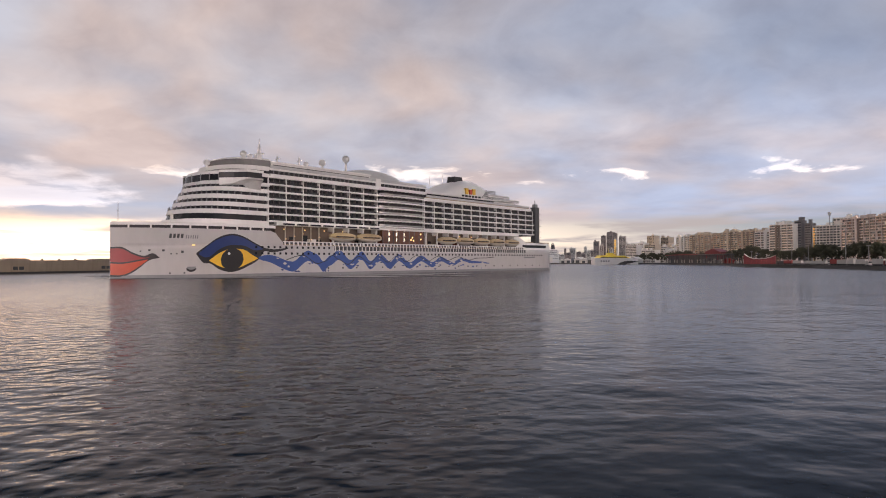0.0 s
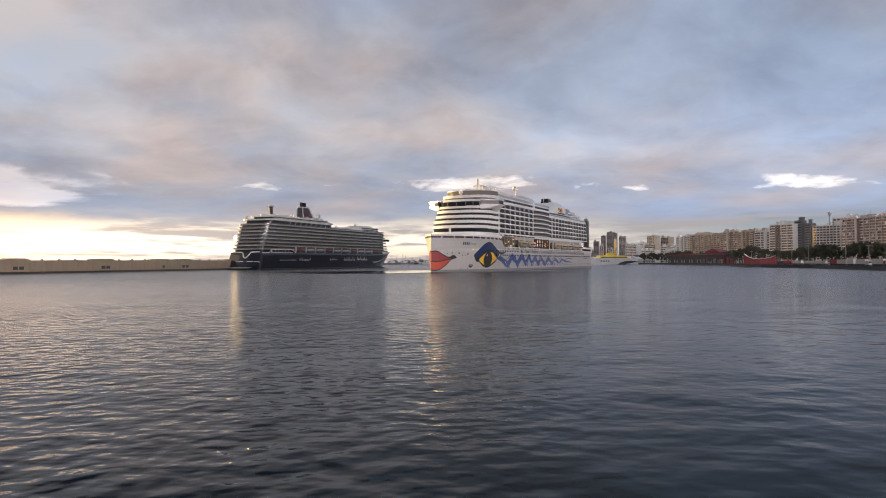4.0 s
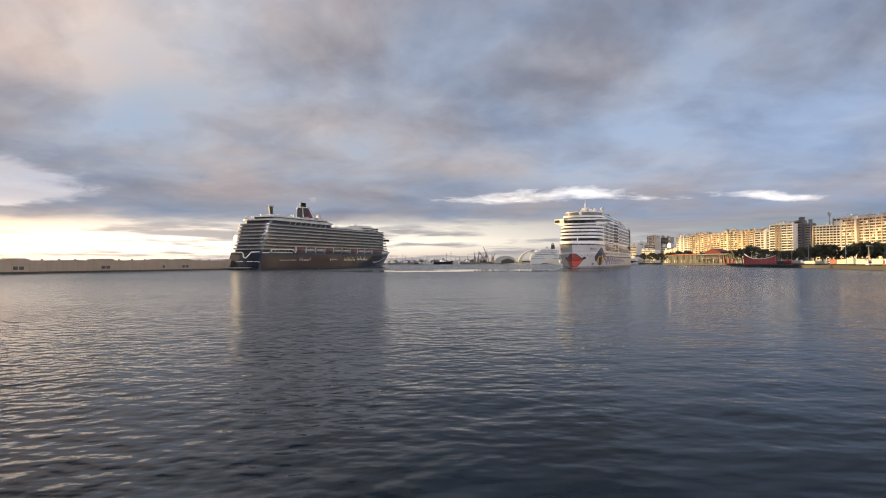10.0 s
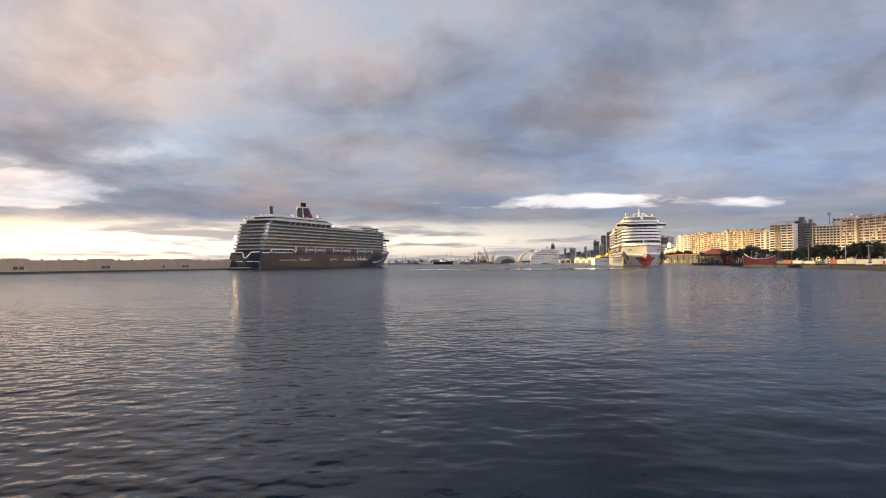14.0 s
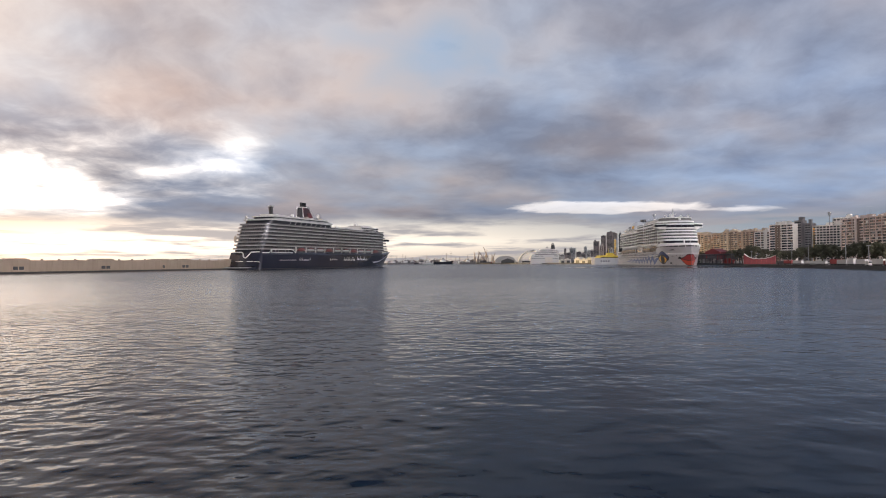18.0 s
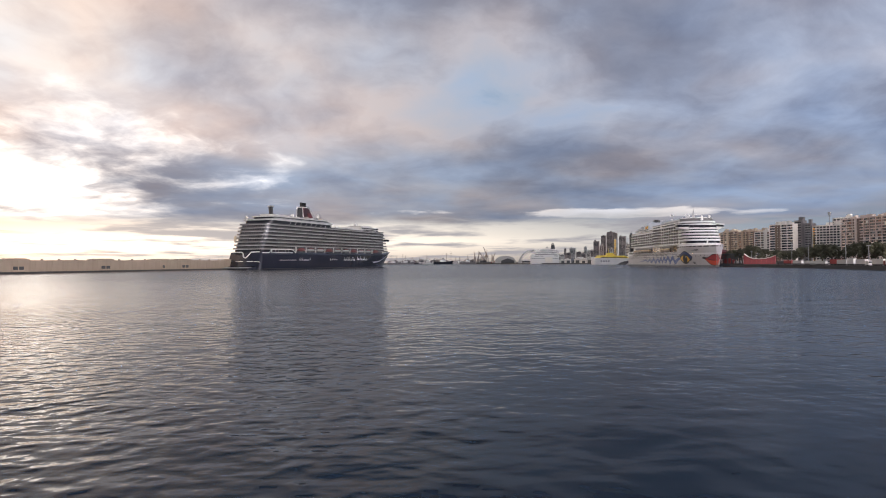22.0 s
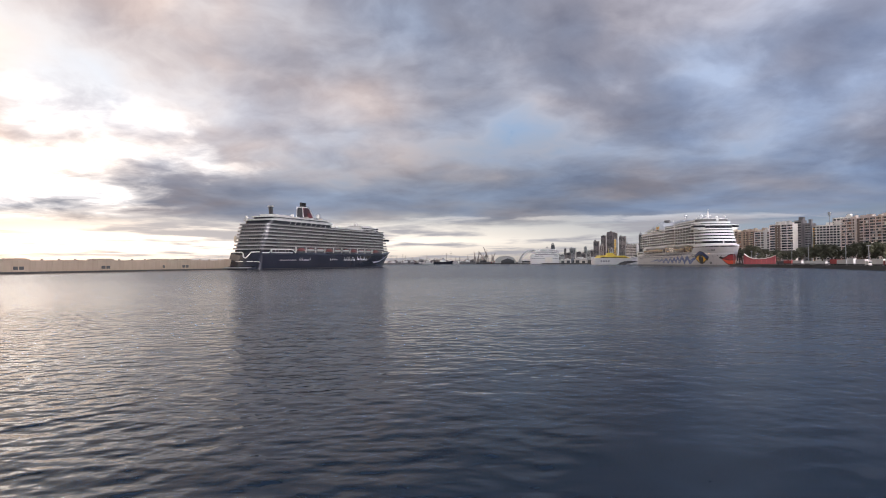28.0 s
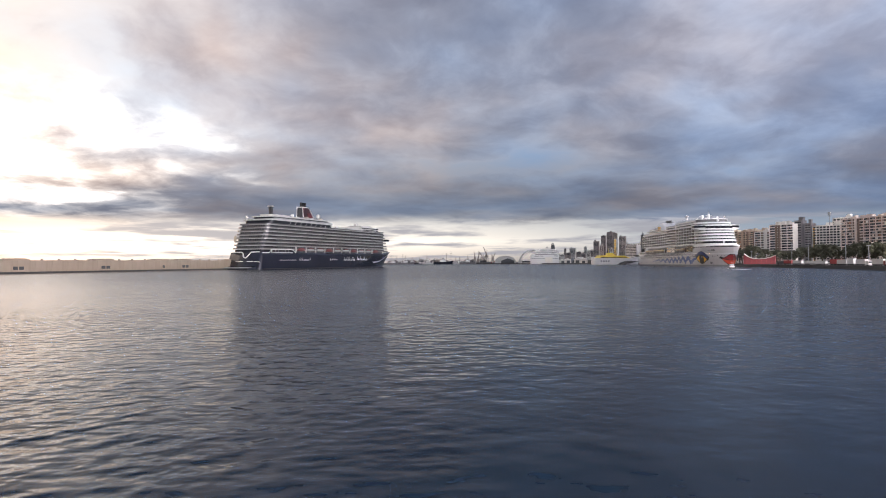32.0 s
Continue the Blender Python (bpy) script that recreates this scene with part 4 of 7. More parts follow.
        # ship's name: plain bars
        for i in range(4):
            part("name_bar", ribbon(bmesh.new(), s, [(-17.4 - 1.3 * i, 16.6), (-18.2 - 1.3 * i, 16.6)], [1.7, 1.7]), DARK_STEEL, hull, "dark lettering bar near the bow")
        for i in range(6):
            part("name_bar", ribbon(bmesh.new(), s, [(-23.0 - 0.8 * i, 16.3), (-23.4 - 0.8 * i, 16.3)], [1.3, 1.3]), GREY, hull)
        part("stern_name", ribbon(bmesh.new(), s, [(-262, 8.4), (-276, 8.6)], [0.9, 0.9]), GREY, hull)
        part("anchor_pocket", paint(bmesh.new(), s, [(-24.6, 4.4), (-27.8, 4.5)], [(-24.6, 2.6), (-27.8, 2.7)], 0.05, 1, 1), GREY, hull)
        part("hawse_lamp", paint(bmesh.new(), s, [(-25.6, 13.4), (-26.6, 13.4)], [(-25.6, 12.8), (-26.6, 12.8)], 0.12, 1, 1), LAMP, hull, "small warm deck lamp")
        for x, z, w in ((-8.6, 10.6, 0.5), (-11.2, 11.0, 0.7), (-15.6, 10.9, 0.8), (-18.4, 9.6, 0.5), (-20.3, 9.6, 0.5), (-22.0, 10.4, 0.9), (-28.6, 10.2, 0.7), (-18.6, 1.9, 0.6), (-23.6, 2.0, 0.6)):
            part("hawse_hole", paint(bmesh.new(), s, [(x, z + w / 2), (x - w, z + w / 2)], [(x, z - w / 2), (x - w, z - w / 2)], 0.07, 0.4, 1), DARK_STEEL, hull)
        part("anchor", paint(bmesh.new(), s, [(-24.4, 4.0), (-25.2, 3.4), (-26.2, 3.2), (-27.2, 3.4), (-28.0, 4.0)], [(-24.4, 3.4), (-25.2, 2.6), (-26.2, 2.3), (-27.2, 2.6), (-28.0, 3.4)], 0.16, 0.4, 1), BLACK, hull, "black stowed anchor")
        # painted spray: pale flecks on the wave, dark drops below it
        spray = random.Random(21)
        for i in range(64):
            x = -62 - 158 * spray.random()
            zc = lerp(-x, [-p[0] for p in line], [p[1] for p in line])
            over_band = spray.random() < 0.6
            w, h = spray.uniform(0.8, 2.6), spray.uniform(0.4, 1.1)
            z = zc + spray.uniform(-1.2, 1.6) if over_band else max(1.9, zc - spray.uniform(2.4, 4.0))
            fleck = [(x - w * u, z + h * v) for u, v in ((0, 0), (0.3, 0.5), (0.7, 0.35), (1, 0))], [(x - w * u, z - h * v) for u, v in ((0, 0.04), (0.3, 0.4), (0.7, 0.5), (1, 0.04))]
            part("spray_fleck", paint(bmesh.new(), s, *fleck, 0.14, 0.3, 1), SHADED_HULL_WHITE if over_band else (LID_ART if i % 3 else BLUE_ART), wave)
        # portholes in two rows, and the low row further aft
        for row, (z, x0, gap, size) in enumerate(((12.6, -52, 3.1, 0.95), (9.9, -52, 3.1, 0.95), (3.2, -92, 9.0, 0.7))):
            pane = finish(wall_prism(bmesh.new(), [(-size, -size / 2), (0, -size / 2), (0, size / 2), (-size, size / 2)], *sorted((-0.1 * s, 0.14 * s))), "porthole", GLASS)
            x = x0
            while x > (-95 if row == 0 else -286):
                shared("porthole", pane, hull, pose(x, s * half(x - size / 2, z), z))
                x -= gap
    part("bow_mast", tube(tube(bmesh.new(), (-3, 0, 21.5), (-3, 0, 30), 0.16, 0.08), (-3, -1.2, 26.5), (-3, 1.2, 26.5), 0.07), WHITE, ship, "thin white bow mast")
    part("foredeck", shell(bmesh.new(), [x for x in fore if -60 < x < -1], 21.7, 21.8, 1, inset=0.4, top=True), DECK, ship)

    # front house, tier on tier
    tiers = ((21.9, 23.9, -23.6, 18.4), (26.25, 28.05, -25.8, 18.5), (29.45, 31.25, -28.4, 18.6), (32.7, 34.5, -30.6, 18.7), (35.9, 37.65, -32.4, 18.7), (38.8, 40.3, -33.4, 18.9), (43.0, 44.5, -35.2, 18.8), (45.8, 47.6, -40.5, 18.6))
    core = part("front_house", prism(bmesh.new(), front_outline(-44, 15.5, -60), 21.8, 47.2), DARK_STEEL, ship, "stepped rounded front house")
    for (z0, z1, nose, hw), (y0, _, next_nose, _) in zip(tiers, tiers[1:]):
        part("window_band", prism(bmesh.new(), front_outline(nose - 1.6, hw - 0.9, -60), z1 - 0.2, y0 + 0.1, front_outline(min(nose - 1.6, next_nose - 0.6), hw - 0.9, -60)), GLASS, core, "dark window band")
    for z0, z1, nose, hw in tiers:
        part("deck_band", prism(bmesh.new(), front_outline(nose, hw, -59.2), z0, z1, front_outline(nose - 0.5, hw, -59.2)), WHITE, core)
    # posts between the panes of each window band
    for (z0, z1, nose, hw), (y0, _, next_nose, _) in zip(tiers[1:5], tiers[2:6]):
        post_me = finish(boxes((-0.16, 0.16, -0.16, 0.16, 0, y0 - z1)), "band_post", GREY)
        ring = front_outline(nose - 1.0, hw - 0.45, -58, n=22)
        for (xa, ya), (xb, yb) in zip(ring, ring[1:]):
            n = max(1, round(math.hypot(xb - xa, yb - ya) / 4.6))
            for i in range(n):
                shared("band_post", post_me, core, pose(xa + (xb - xa) * i / n, ya + (yb - ya) * i / n, z1))
    part("front_pillar", boxes((-25.2, -24.2, -0.5, 0.5, 23.8, 26.4)), WHITE, core)
    bridge = part("bridge", prism(bmesh.new(), front_outline(-33.8, 18.0, -58.8), 40.1, 43.0, front_outline(-34.6, 18.3, -58.8)), GLASS, ship, "bridge behind dark raked windows")
    for i in range(11):
        a = -1.3 + 2.6 * i / 10
        part("window_mullion", boxes((-52.2 + 18.6 * math.cos(a) ** 0.75 - 0.12, -52.2 + 18.6 * math.cos(a) ** 0.75 + 0.12, 18.35 * math.copysign(abs(math.sin(a)) ** 0.8, a) - 0.12, 18.35 * math.copysign(abs(math.sin(a)) ** 0.8, a) + 0.12, 40.1, 43.1)), GREY, bridge)
    for s in (1, -1):
        y = lambda v: sorted((s * 17.5, s * v))
        def wing(z0, z1, grow=0.0, low=None):
            plan = [(-37.5, 14.5), (-41.5 + grow, 19.2), (-44.6 + grow, 24.0 + grow), (-51.8 - grow, 24.0 + grow), (-55.0, 18.0), (-55.0, 14.5)]
            rings = [[(x, s * v, z) for x, v in plan] for z in (z0, z1)]
            if low:
                rings[0] = [(x, s * v, z) for (x, v), z in zip(plan, low)]
            return loft(bmesh.new(), rings)
        part("bridge_wing", wing(39.6, 41.2, 0.4, (38.2, 38.8, 40.6, 40.6, 38.8, 38.2)), WHITE, bridge, "white bridge wing flaring out from the side")
        part("wing_roof", wing(43.5, 44.5, 0.5), WHITE, bridge)
        part("wing_glazing", wing(41.1, 43.6), GLASS, bridge)
        brace = bmesh.new()
        a, b = s * 18.4, s * 24.0
        loft(brace, [[(-55, a, 36.6), (-49, a, 37.2), (-45, a, 39.2), (-55, a, 39.2)], [(-52, b - s, 40.2), (-49, b - s, 40.2), (-47, b - s, 40.7), (-52, b - s, 40.7)]])
        part("wing_brace", brace, WHITE, bridge)
    screen = part("wind_screen", prism(bmesh.new(), front_outline(-45.5, 16.2, -60), 47.6, 50.6, front_outline(-44.6, 16.6, -61)), SCREEN_GLASS, ship, "tinted glass wind screen on the top deck")
    part("screen_rail", prism(bmesh.new(), front_outline(-44.4, 16.8, -61.2), 50.6, 51.1), WHITE, screen)
    for i in range(7):
        a = -1.2 + 2.4 * i / 6
        part("screen_post", boxes((-47.8 - 12.5 * (1 - math.cos(a)) - 0.15, -47.8 - 12.5 * (1 - math.cos(a)) + 0.15, 15.6 * math.sin(a) - 0.15, 15.6 * math.sin(a) + 0.15, 47.6, 50.7)), WHITE, screen)

    # balcony house
    body = part("cabin_block", boxes((-162, -59, -17.0, 17.0, 23.0, 43.4), (-276, -162, -17.0, 17.0, 23.0, 40.2)), GLASS, ship, "dark recessed cabin fronts")
    floors = [24.0 + 3.22 * k for k in range(7)]
    rest = bmesh.new()
    for x0, x1 in ((-126.5, -58.6), (-275.5, -161)):
        aft = x0 < -200
        for k, z in enumerate(floors[:6] if aft else floors):
            x_aft = x0 if x0 > -200 else x0 + 1.8 * max(0, k - 2)
            part("balcony_deck", boxes((x_aft, x1, -18.8, 18.8, z - 0.36, z + 0.36)), WHITE, body)
        n = max(2, round((x1 - x0) / 9.1))
        for i in range(n + 1):
            x = x1 - (x1 - x0 - 2.0) * i / n
            for s in (1, -1):
                part("fin", boxes((x - 0.45, x, *sorted((s * 16.8, s * 18.74)), 23.6, 40.0 if aft else 43.2)), WHITE, body)
        for s in (1, -1):
            for k in range(5 if aft else 6):
                wall_me = finish(boxes((-0.13, 0.13, *sorted((s * 16.9, s * 18.45)), 0.3, 2.82)), "partition", DIVIDER)
                x = x1 - 3.0
                while x > x0 + 1:
                    if x0 > -200:
                        shared("partition", wall_me, body, pose(x, 0, floors[k]))
                    else:
                        box(rest, x - 0.13, x + 0.13, *sorted((s * 16.9, s * 18.45)), floors[k] + 0.3, floors[k + 1] - 0.4)
                    x -= 3.03
                part("glass_rail", boxes((x0 + 0.5, x1 - 0.5, *sorted((s * 18.50, s * 18.56)), floors[k] + 0.3, floors[k] + 1.25)), GLASS, body)
    tagged(part("balcony_divider", rest, DIVIDER, body), kind="stuff")
    # rounded middle bay
    for k, z in enumerate(floors):
        for s in (1, -1):
            pts = [(-126 - 35.5 * i / 16, s * (18.8 + (2.3 - 0.12 * k) * math.sin(math.pi * i / 16) ** 0.6)) for i in range(17)]
            ring = pts + [(-161.5, s * 16.5), (-126, s * 16.5)]
            bm = prism(bmesh.new(), ring, z - 0.30, z + 0.36)
            bmesh.ops.recalc_face_normals(bm, faces=bm.faces)
            part("bay_deck", bm, WHITE, body)
            if k < 6:
                glass = [(x, s * (abs(y) - 0.22)) for x, y in pts]
                bm = strip(bmesh.new(), [(x, y, z + 1.35) for x, y in glass], [(x, y, z + 0.5) for x, y in glass])
                part("bay_rail", bm, SMOKED, body)
                for i in range(1, 12):
                    x = -126 - 35.5 * i / 12
                    out = 18.5 + (2.3 - 0.12 * k) * math.sin(math.pi * i / 12) ** 0.6
                    part("bay_partition", boxes((x - 0.13, x + 0.13, *sorted((s * 16.9, s * out)), z + 0.4, z + 2.9)), DIVIDER, body)
    # band over the balconies, and the top decks
    part("balcony_band", boxes((-163, -59.8, -18.75, 18.75, 43.3, 44.7)), WHITE, ship)
    part("aft_band", boxes((-272, -161, -18.85, 18.85, 40.1, 41.4)), WHITE, ship)
    glazing = part("upper_glazing", boxes((-163, -60, -17.9, 17.9, 44.7, 46.3)), GLASS, ship, "dark window band under the top deck")
    for s in (1, -1):
        bar = finish(boxes((-0.16, 0.16, *sorted((s * 17.7, s * 18.05)), 44.7, 46.35)), "window_mullion", GREY)
        for i in range(36):
            shared("window_mullion", bar, glazing, pose(-62 - 2.75 * i, 0, 0))
    part("roof_deck", boxes((-164, -59.5, -18.6, 18.6, 46.3, 47.1)), WHITE, ship)
    part("aft_roof_deck", boxes((-270, -163, -18.0, 18.0, 41.4, 42.0)), DECK, ship)
    part("aft_glazing", boxes((-232, -163, -15.6, 15.6, 42.0, 44.4)), GLASS, ship, "dark window band set back on the aft deck")
    part("aft_upper_deck", boxes((-234, -162, -16.6, 16.6, 44.4, 45.0)), WHITE, ship)
    part("step_block", boxes((-127.5, -124.0, -18.7, 18.7, 43.4, 48.6)), WHITE, ship)
    house = part("top_house", boxes((-123, -62.5, -15.4, 15.4, 47.2, 50.2)), PALE, ship)
    for z in (47.7, 48.9):
        part("vent_slit", boxes((-122, -63.5, -15.5, 15.5, z, z + 0.45)), DARK_STEEL, house)
    part("house_roof", boxes((-123.5, -62, -15.8, 15.8, 50.2, 50.7)), WHITE, house)
    for x, w in ((-72, 6), (-84, 9), (-99, 6)):
        part("roof_locker", boxes((x - w / 2, x + w / 2, -7, 7, 50.7, 52.3)), WHITE, house)
    dome_rings = []
    for i in range(9):
        u = i / 8
        w = 0.15 + math.sin(math.pi * u) ** 0.7
        dome_rings.append([(-106 - 54 * u, 15.5 * min(1.0, w) * math.cos(a), 47.1 + 8.2 * math.sin(math.pi * u) ** 0.8 * math.sin(a) ** 0.8 + 0.05) for a in (math.pi * j / 12 for j in range(13))])
    part("foil_roof", loft(bmesh.new(), dome_rings, False), FOIL, ship, "pale translucent domed pool roof", True)
    for i in range(1, 8):
        x = -106 - 54 * i / 8
        h = 47.1 + 8.2 * math.sin(math.pi * i / 8) ** 0.8 + 0.1
        part("roof_rib", tube(bmesh.new(), (x, -9, h - 1.6), (x, 9, h - 1.6), 0.2), WHITE, ship)
    # funnel casing
    rings = []
    for i in range(13):
        u = i / 12
        x = -176 - 72 * u
        rise = lerp(u, (0, 0.15, 0.35, 0.55, 0.72, 0.88, 1), (0.6, 4.0, 8.4, 10.6, 8.8, 4.2, 0.5))
        rings.append([(x, 13.5 * math.copysign(abs(math.cos(a)) ** 0.7, math.cos(a)), 42.0 + 1.46 * rise * math.sin(a) ** 0.55) for a in (math.pi * j / 14 for j in range(15))])
    casing = part("funnel_casing", loft(bmesh.new(), rings), WHITE, ship, "white humped funnel casing", True)
    for s in (1, -1):
        for i, mt in enumerate((YELLOW_ART, ORANGE_ART, YELLOW_ART)):
            part("emblem", boxes((-205.5 - 3.6 * i - 2.6, -205.5 - 3.6 * i, *sorted((s * 11.6, s * 13.75)), 47.2, 50.8 - 0.6 * (i % 2))), mt, casing, "yellow and red emblem")
        for i in range(6):
            part("casing_window", boxes((-202 - 3.3 * i - 2.0, -202 - 3.3 * i, *sorted((s * 12.6, s * 13.75)), 45.2, 46.6)), GLASS, casing)
    part("funnel", prism(bmesh.new(), [(-216, -3.2), (-207.5, -3.2), (-207.5, 3.2), (-216, 3.2)], 55, 59.2, [(-215.6, -2.9), (-208.2, -2.9), (-208.2, 2.9), (-215.6, 2.9)]), BLACK, ship, "black funnel top")
    part("funnel_stays", tube(tube(bmesh.new(), (-196, 3, 53), (-196, 3, 58.5), 0.12), (-191, -3, 52), (-191, -3, 57.5), 0.12), WHITE, ship)
    # stepped aft top decks
    part("aft_house", wall_prism(bmesh.new(), [(-232, 42.0), (-262, 42.0), (-259, 44.8), (-240, 46.0)], -13, 13), PALE, ship)
    for k, (x0, x1, z) in enumerate(((-250, -226, 47.0), (-260, -230, 44.9))):
        part("terrace_deck", boxes((x0, x1, -15.5 - k, 15.5 + k, z, z + 0.5)), WHITE, ship)
        for s in (1, -1):
            part("terrace_rail", boxes((x0, x1, *sorted((s * (15.25 + k), s * (15.4 + k))), z + 0.5, z + 1.5)), RAIL_GLASS, ship)
    for i in range(7):
        for s in (1, -1):
            part("casing_louvre", boxes((-236 - 0.3 * i, -222 - 0.9 * i, *sorted((s * 12.6, s * 13.7)), 46.0 + 0.8 * i, 46.3 + 0.8 * i)), GREY, casing)
    part("aft_terrace", boxes((-272, -262, -17.6, 17.6, 41.4, 43.0)), WHITE, ship)
    for s in (1, -1):
        part("aft_rail", boxes((-270, -164, *sorted((s * 17.7, s * 17.9)), 42.0, 43.2)), RAIL_GLASS, ship)
    # deck rails along the roof edge
    for s in (1, -1):
        part("roof_rail", boxes((-163, -60, *sorted((s * 18.15, s * 18.3)), 47.2, 48.5)), RAIL_GLASS, ship)
    # masts, domes
    mast = part("radar_mast", tube(tube(tube(bmesh.new(), (-67, 0, 50.5), (-67, 0, 60.5), 1.7, 0.5), (-67, -3.4, 56), (-67, 3.4, 56), 0.3), (-67, 0, 60.4), (-67, 0, 63), 0.15), WHITE, ship, "white radar mast")
    for x, y, h in ((-80, -4, 57.4), (-86, 5, 56.2), (-95, -3, 55.0), (-60, 7, 54.6)):
        part("signal_mast", tube(tube(bmesh.new(), (x, y, 50.6), (x, y, h), 0.55, 0.25), (x, y - 1.8, h - 1.6), (x, y + 1.8, h - 1.6), 0.2), WHITE, ship)
    for x, y, w in ((-54, 8, 2), (-55, -7, 2.4), (-51, 1, 3)):
        part("top_locker", boxes((x - w, x + w, y - 1.8, y + 1.8, 50.4, 52.0)), PALE, ship)
    part("bow_dome", ball(tube(bmesh.new(), (-51, 11.5, 50.0), (-51, 11.5, 52.4), 0.5), (-51, 11.5, 53.0), 1.5), WHITE, ship, "", True)
    part("low_dome", ball(tube(bmesh.new(), (-40.5, 0, 47.0), (-40.5, 0, 48.6), 0.5), (-40.5, 0, 49.2), 1.4), WHITE, ship, "", True)
    part("radar_bar", boxes((-65.8, -65.4, -2.2, 2.2, 55.9, 56.2)), WHITE, mast)
    for y in (9.2, -9.2):
        stalk = part("satellite_dome", tube(bmesh.new(), (-112, y, 50.5), (-112, y, 57), 0.6), WHITE, ship, "white satellite dome on a stalk")
        part("dome", ball(bmesh.new(), (-112, y, 58.0), 1.9), WHITE, stalk, "", True)
    for x, y, r in ((-58, 6, 1.2), (-74, -5, 1.1), (-90, 5, 1.3)):
        part("small_dome", ball(tube(bmesh.new(), (x, y, 50.4), (x, y, 53.0), 0.4), (x, y, 53.4), r), WHITE, ship, "", True)

    # lifeboat deck
    alcove = part("boat_deck", boxes((-258, -64, -18.7, 18.7, 13.65, 14.1)), DECK, ship)
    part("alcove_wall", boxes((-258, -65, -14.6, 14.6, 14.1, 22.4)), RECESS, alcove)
    part("alcove_roof", boxes((-256, -63, -18.75, 18.75, 22.4, 23.6)), WHITE, alcove)
    for i in range(24):
        x = -66 - 8.0 * i
        part("alcove_door", boxes((x - 1.2, x + 1.2, -14.7, 14.7, 14.3, 16.6 + (i % 3) * 0.9)), GLASS if i % 4 else BROWN_GLASS, alcove)
    for s in (1, -1):
        for i in range(8):
            x = -66.5 - 7.6 * i
            part("lower_pane", boxes((x - 6.4, x, *sorted((s * 18.4, s * 18.79)), 22.6, 23.35)), GLASS, alcove)
        part("boat_deck_edge", boxes((-264, -66.5, *sorted((s * 18.5, s * 18.82)), 15.0, 15.4)), WHITE, alcove)
        post_me = finish(boxes((-0.35, 0.35, *sorted((s * 18.5, s * 18.8)), 13.6, 15.1)), "rail_post", WHITE)
        x = -67.5
        while x > -262:
            shared("rail_post", post_me, alcove, pose(x, 0, 0))
            x -= 2.4
        # dark strip stands in for the shade behind the rail posts
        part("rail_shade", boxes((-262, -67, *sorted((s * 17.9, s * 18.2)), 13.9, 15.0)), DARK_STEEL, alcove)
        # open promenade: its shade is drawn as a long dark panel behind white posts
        gallery = part("promenade_gallery", boxes((-264, -96, *sorted((s * 18.5, s * 18.86)), 11.5, 13.5)), DARK_STEEL, ship, "dark panel for the shaded open promenade behind white posts")
        gallery_post = finish(boxes((-0.22, 0.22, *sorted((s * 18.8, s * 18.98)), 11.4, 13.6)), "gallery_post", WHITE)
        x = -96.5
        while x > -264:
            shared("gallery_post", gallery_post, gallery, pose(x, 0, 0))
            x -= 2.5
        part("gallery_sill", boxes((-264.5, -95.8, *sorted((s * 18.8, s * 19.0)), 11.25, 11.5)), WHITE, gallery)
        # lounge behind brown glass
        lounge = part("lounge_glass", boxes((-161.2, -128.6, *sorted((s * 17.0, s * 18.4)), 15.4, 24.4)), BROWN_GLASS, ship, "brown glazed lounge, lit inside")
        for i in range(9):
            x = -129 - 4.0 * i
            part("mullion", boxes((x - 0.15, x + 0.15, *sorted((s * 18.35, s * 18.5)), 15.4, 24.3)), DARK_STEEL, lounge)
        for x in (-133.5, -139.2, -145.0):
            for z0, z1 in ((22.2, 23.6), (19.6, 21.3), (16.8, 18.6)):
                part("lit_pane", boxes((x - 0.45, x + 0.30, *sorted((s * 18.38, s * 18.46)), z0, z1)), PALE_LAMP, lounge, "pale lit pane")
        for x, z in ((-150.5, 17.4), (-151.6, 18.6), (-152.4, 17.0), (-158.6, 17.8), (-158.4, 20.6)):
            part("lit_lamp", boxes((x - 0.4, x + 0.4, *sorted((s * 18.38, s * 18.46)), z, z + 0.8)), LAMP, lounge, "small warm lamp")
        for i in range(16):
            x = -70 - 11.6 * i
            if not -163 < x < -127:
                part("deck_lamp", boxes((x - 0.3, x + 0.3, *sorted((s * 14.55, s * 14.9)), 20.6, 21.1)), LAMP, alcove, "small warm lamp")
        for i in range(20):
            x = -67 - 9.6 * i
            if x < -90 and not -162 < x < -128:
                part("davit", boxes((x - 0.35, x + 0.35, *sorted((s * 14.6, s * 18.6)), 20.6, 22.5), (x - 0.3, x + 0.3, *sorted((s * 17.6, s * 18.5)), 14.0, 22.5)), WHITE, alcove)
        deck_rng = random.Random(9)
        for i in range(34):
            x = -67 - 5.6 * i + deck_rng.uniform(-1.5, 1.5)
            if not -163 < x < -127:
                w, h = deck_rng.uniform(0.8, 2.2), deck_rng.uniform(1.0, 2.6)
                part("deck_locker", boxes((x - w, x + w, *sorted((s * 15.0, s * 16.4)), 14.1, 14.1 + h)), deck_rng.choice((DARK_STEEL, MAROON, BROWN_GLASS, PALE, DIM_WHITE)), alcove)
        for i in range(5):
            x = -68 - 4.8 * i
            part("deck_frame", boxes((x - 0.18, x + 0.18, *sorted((s * 17.9, s * 18.3)), 15.4, 22.4)), DIM_WHITE, alcove)
            part("deck_lamp", boxes((x - 1.5, x - 0.9, *sorted((s * 16.5, s * 16.9)), 16.2 + 1.2 * (i % 3), 16.8 + 1.2 * (i % 3))), LAMP, alcove, "small warm lamp")
        boat_at = [-93, -110.6] + [-172.5 - 16.6 * i for i in range(5)]
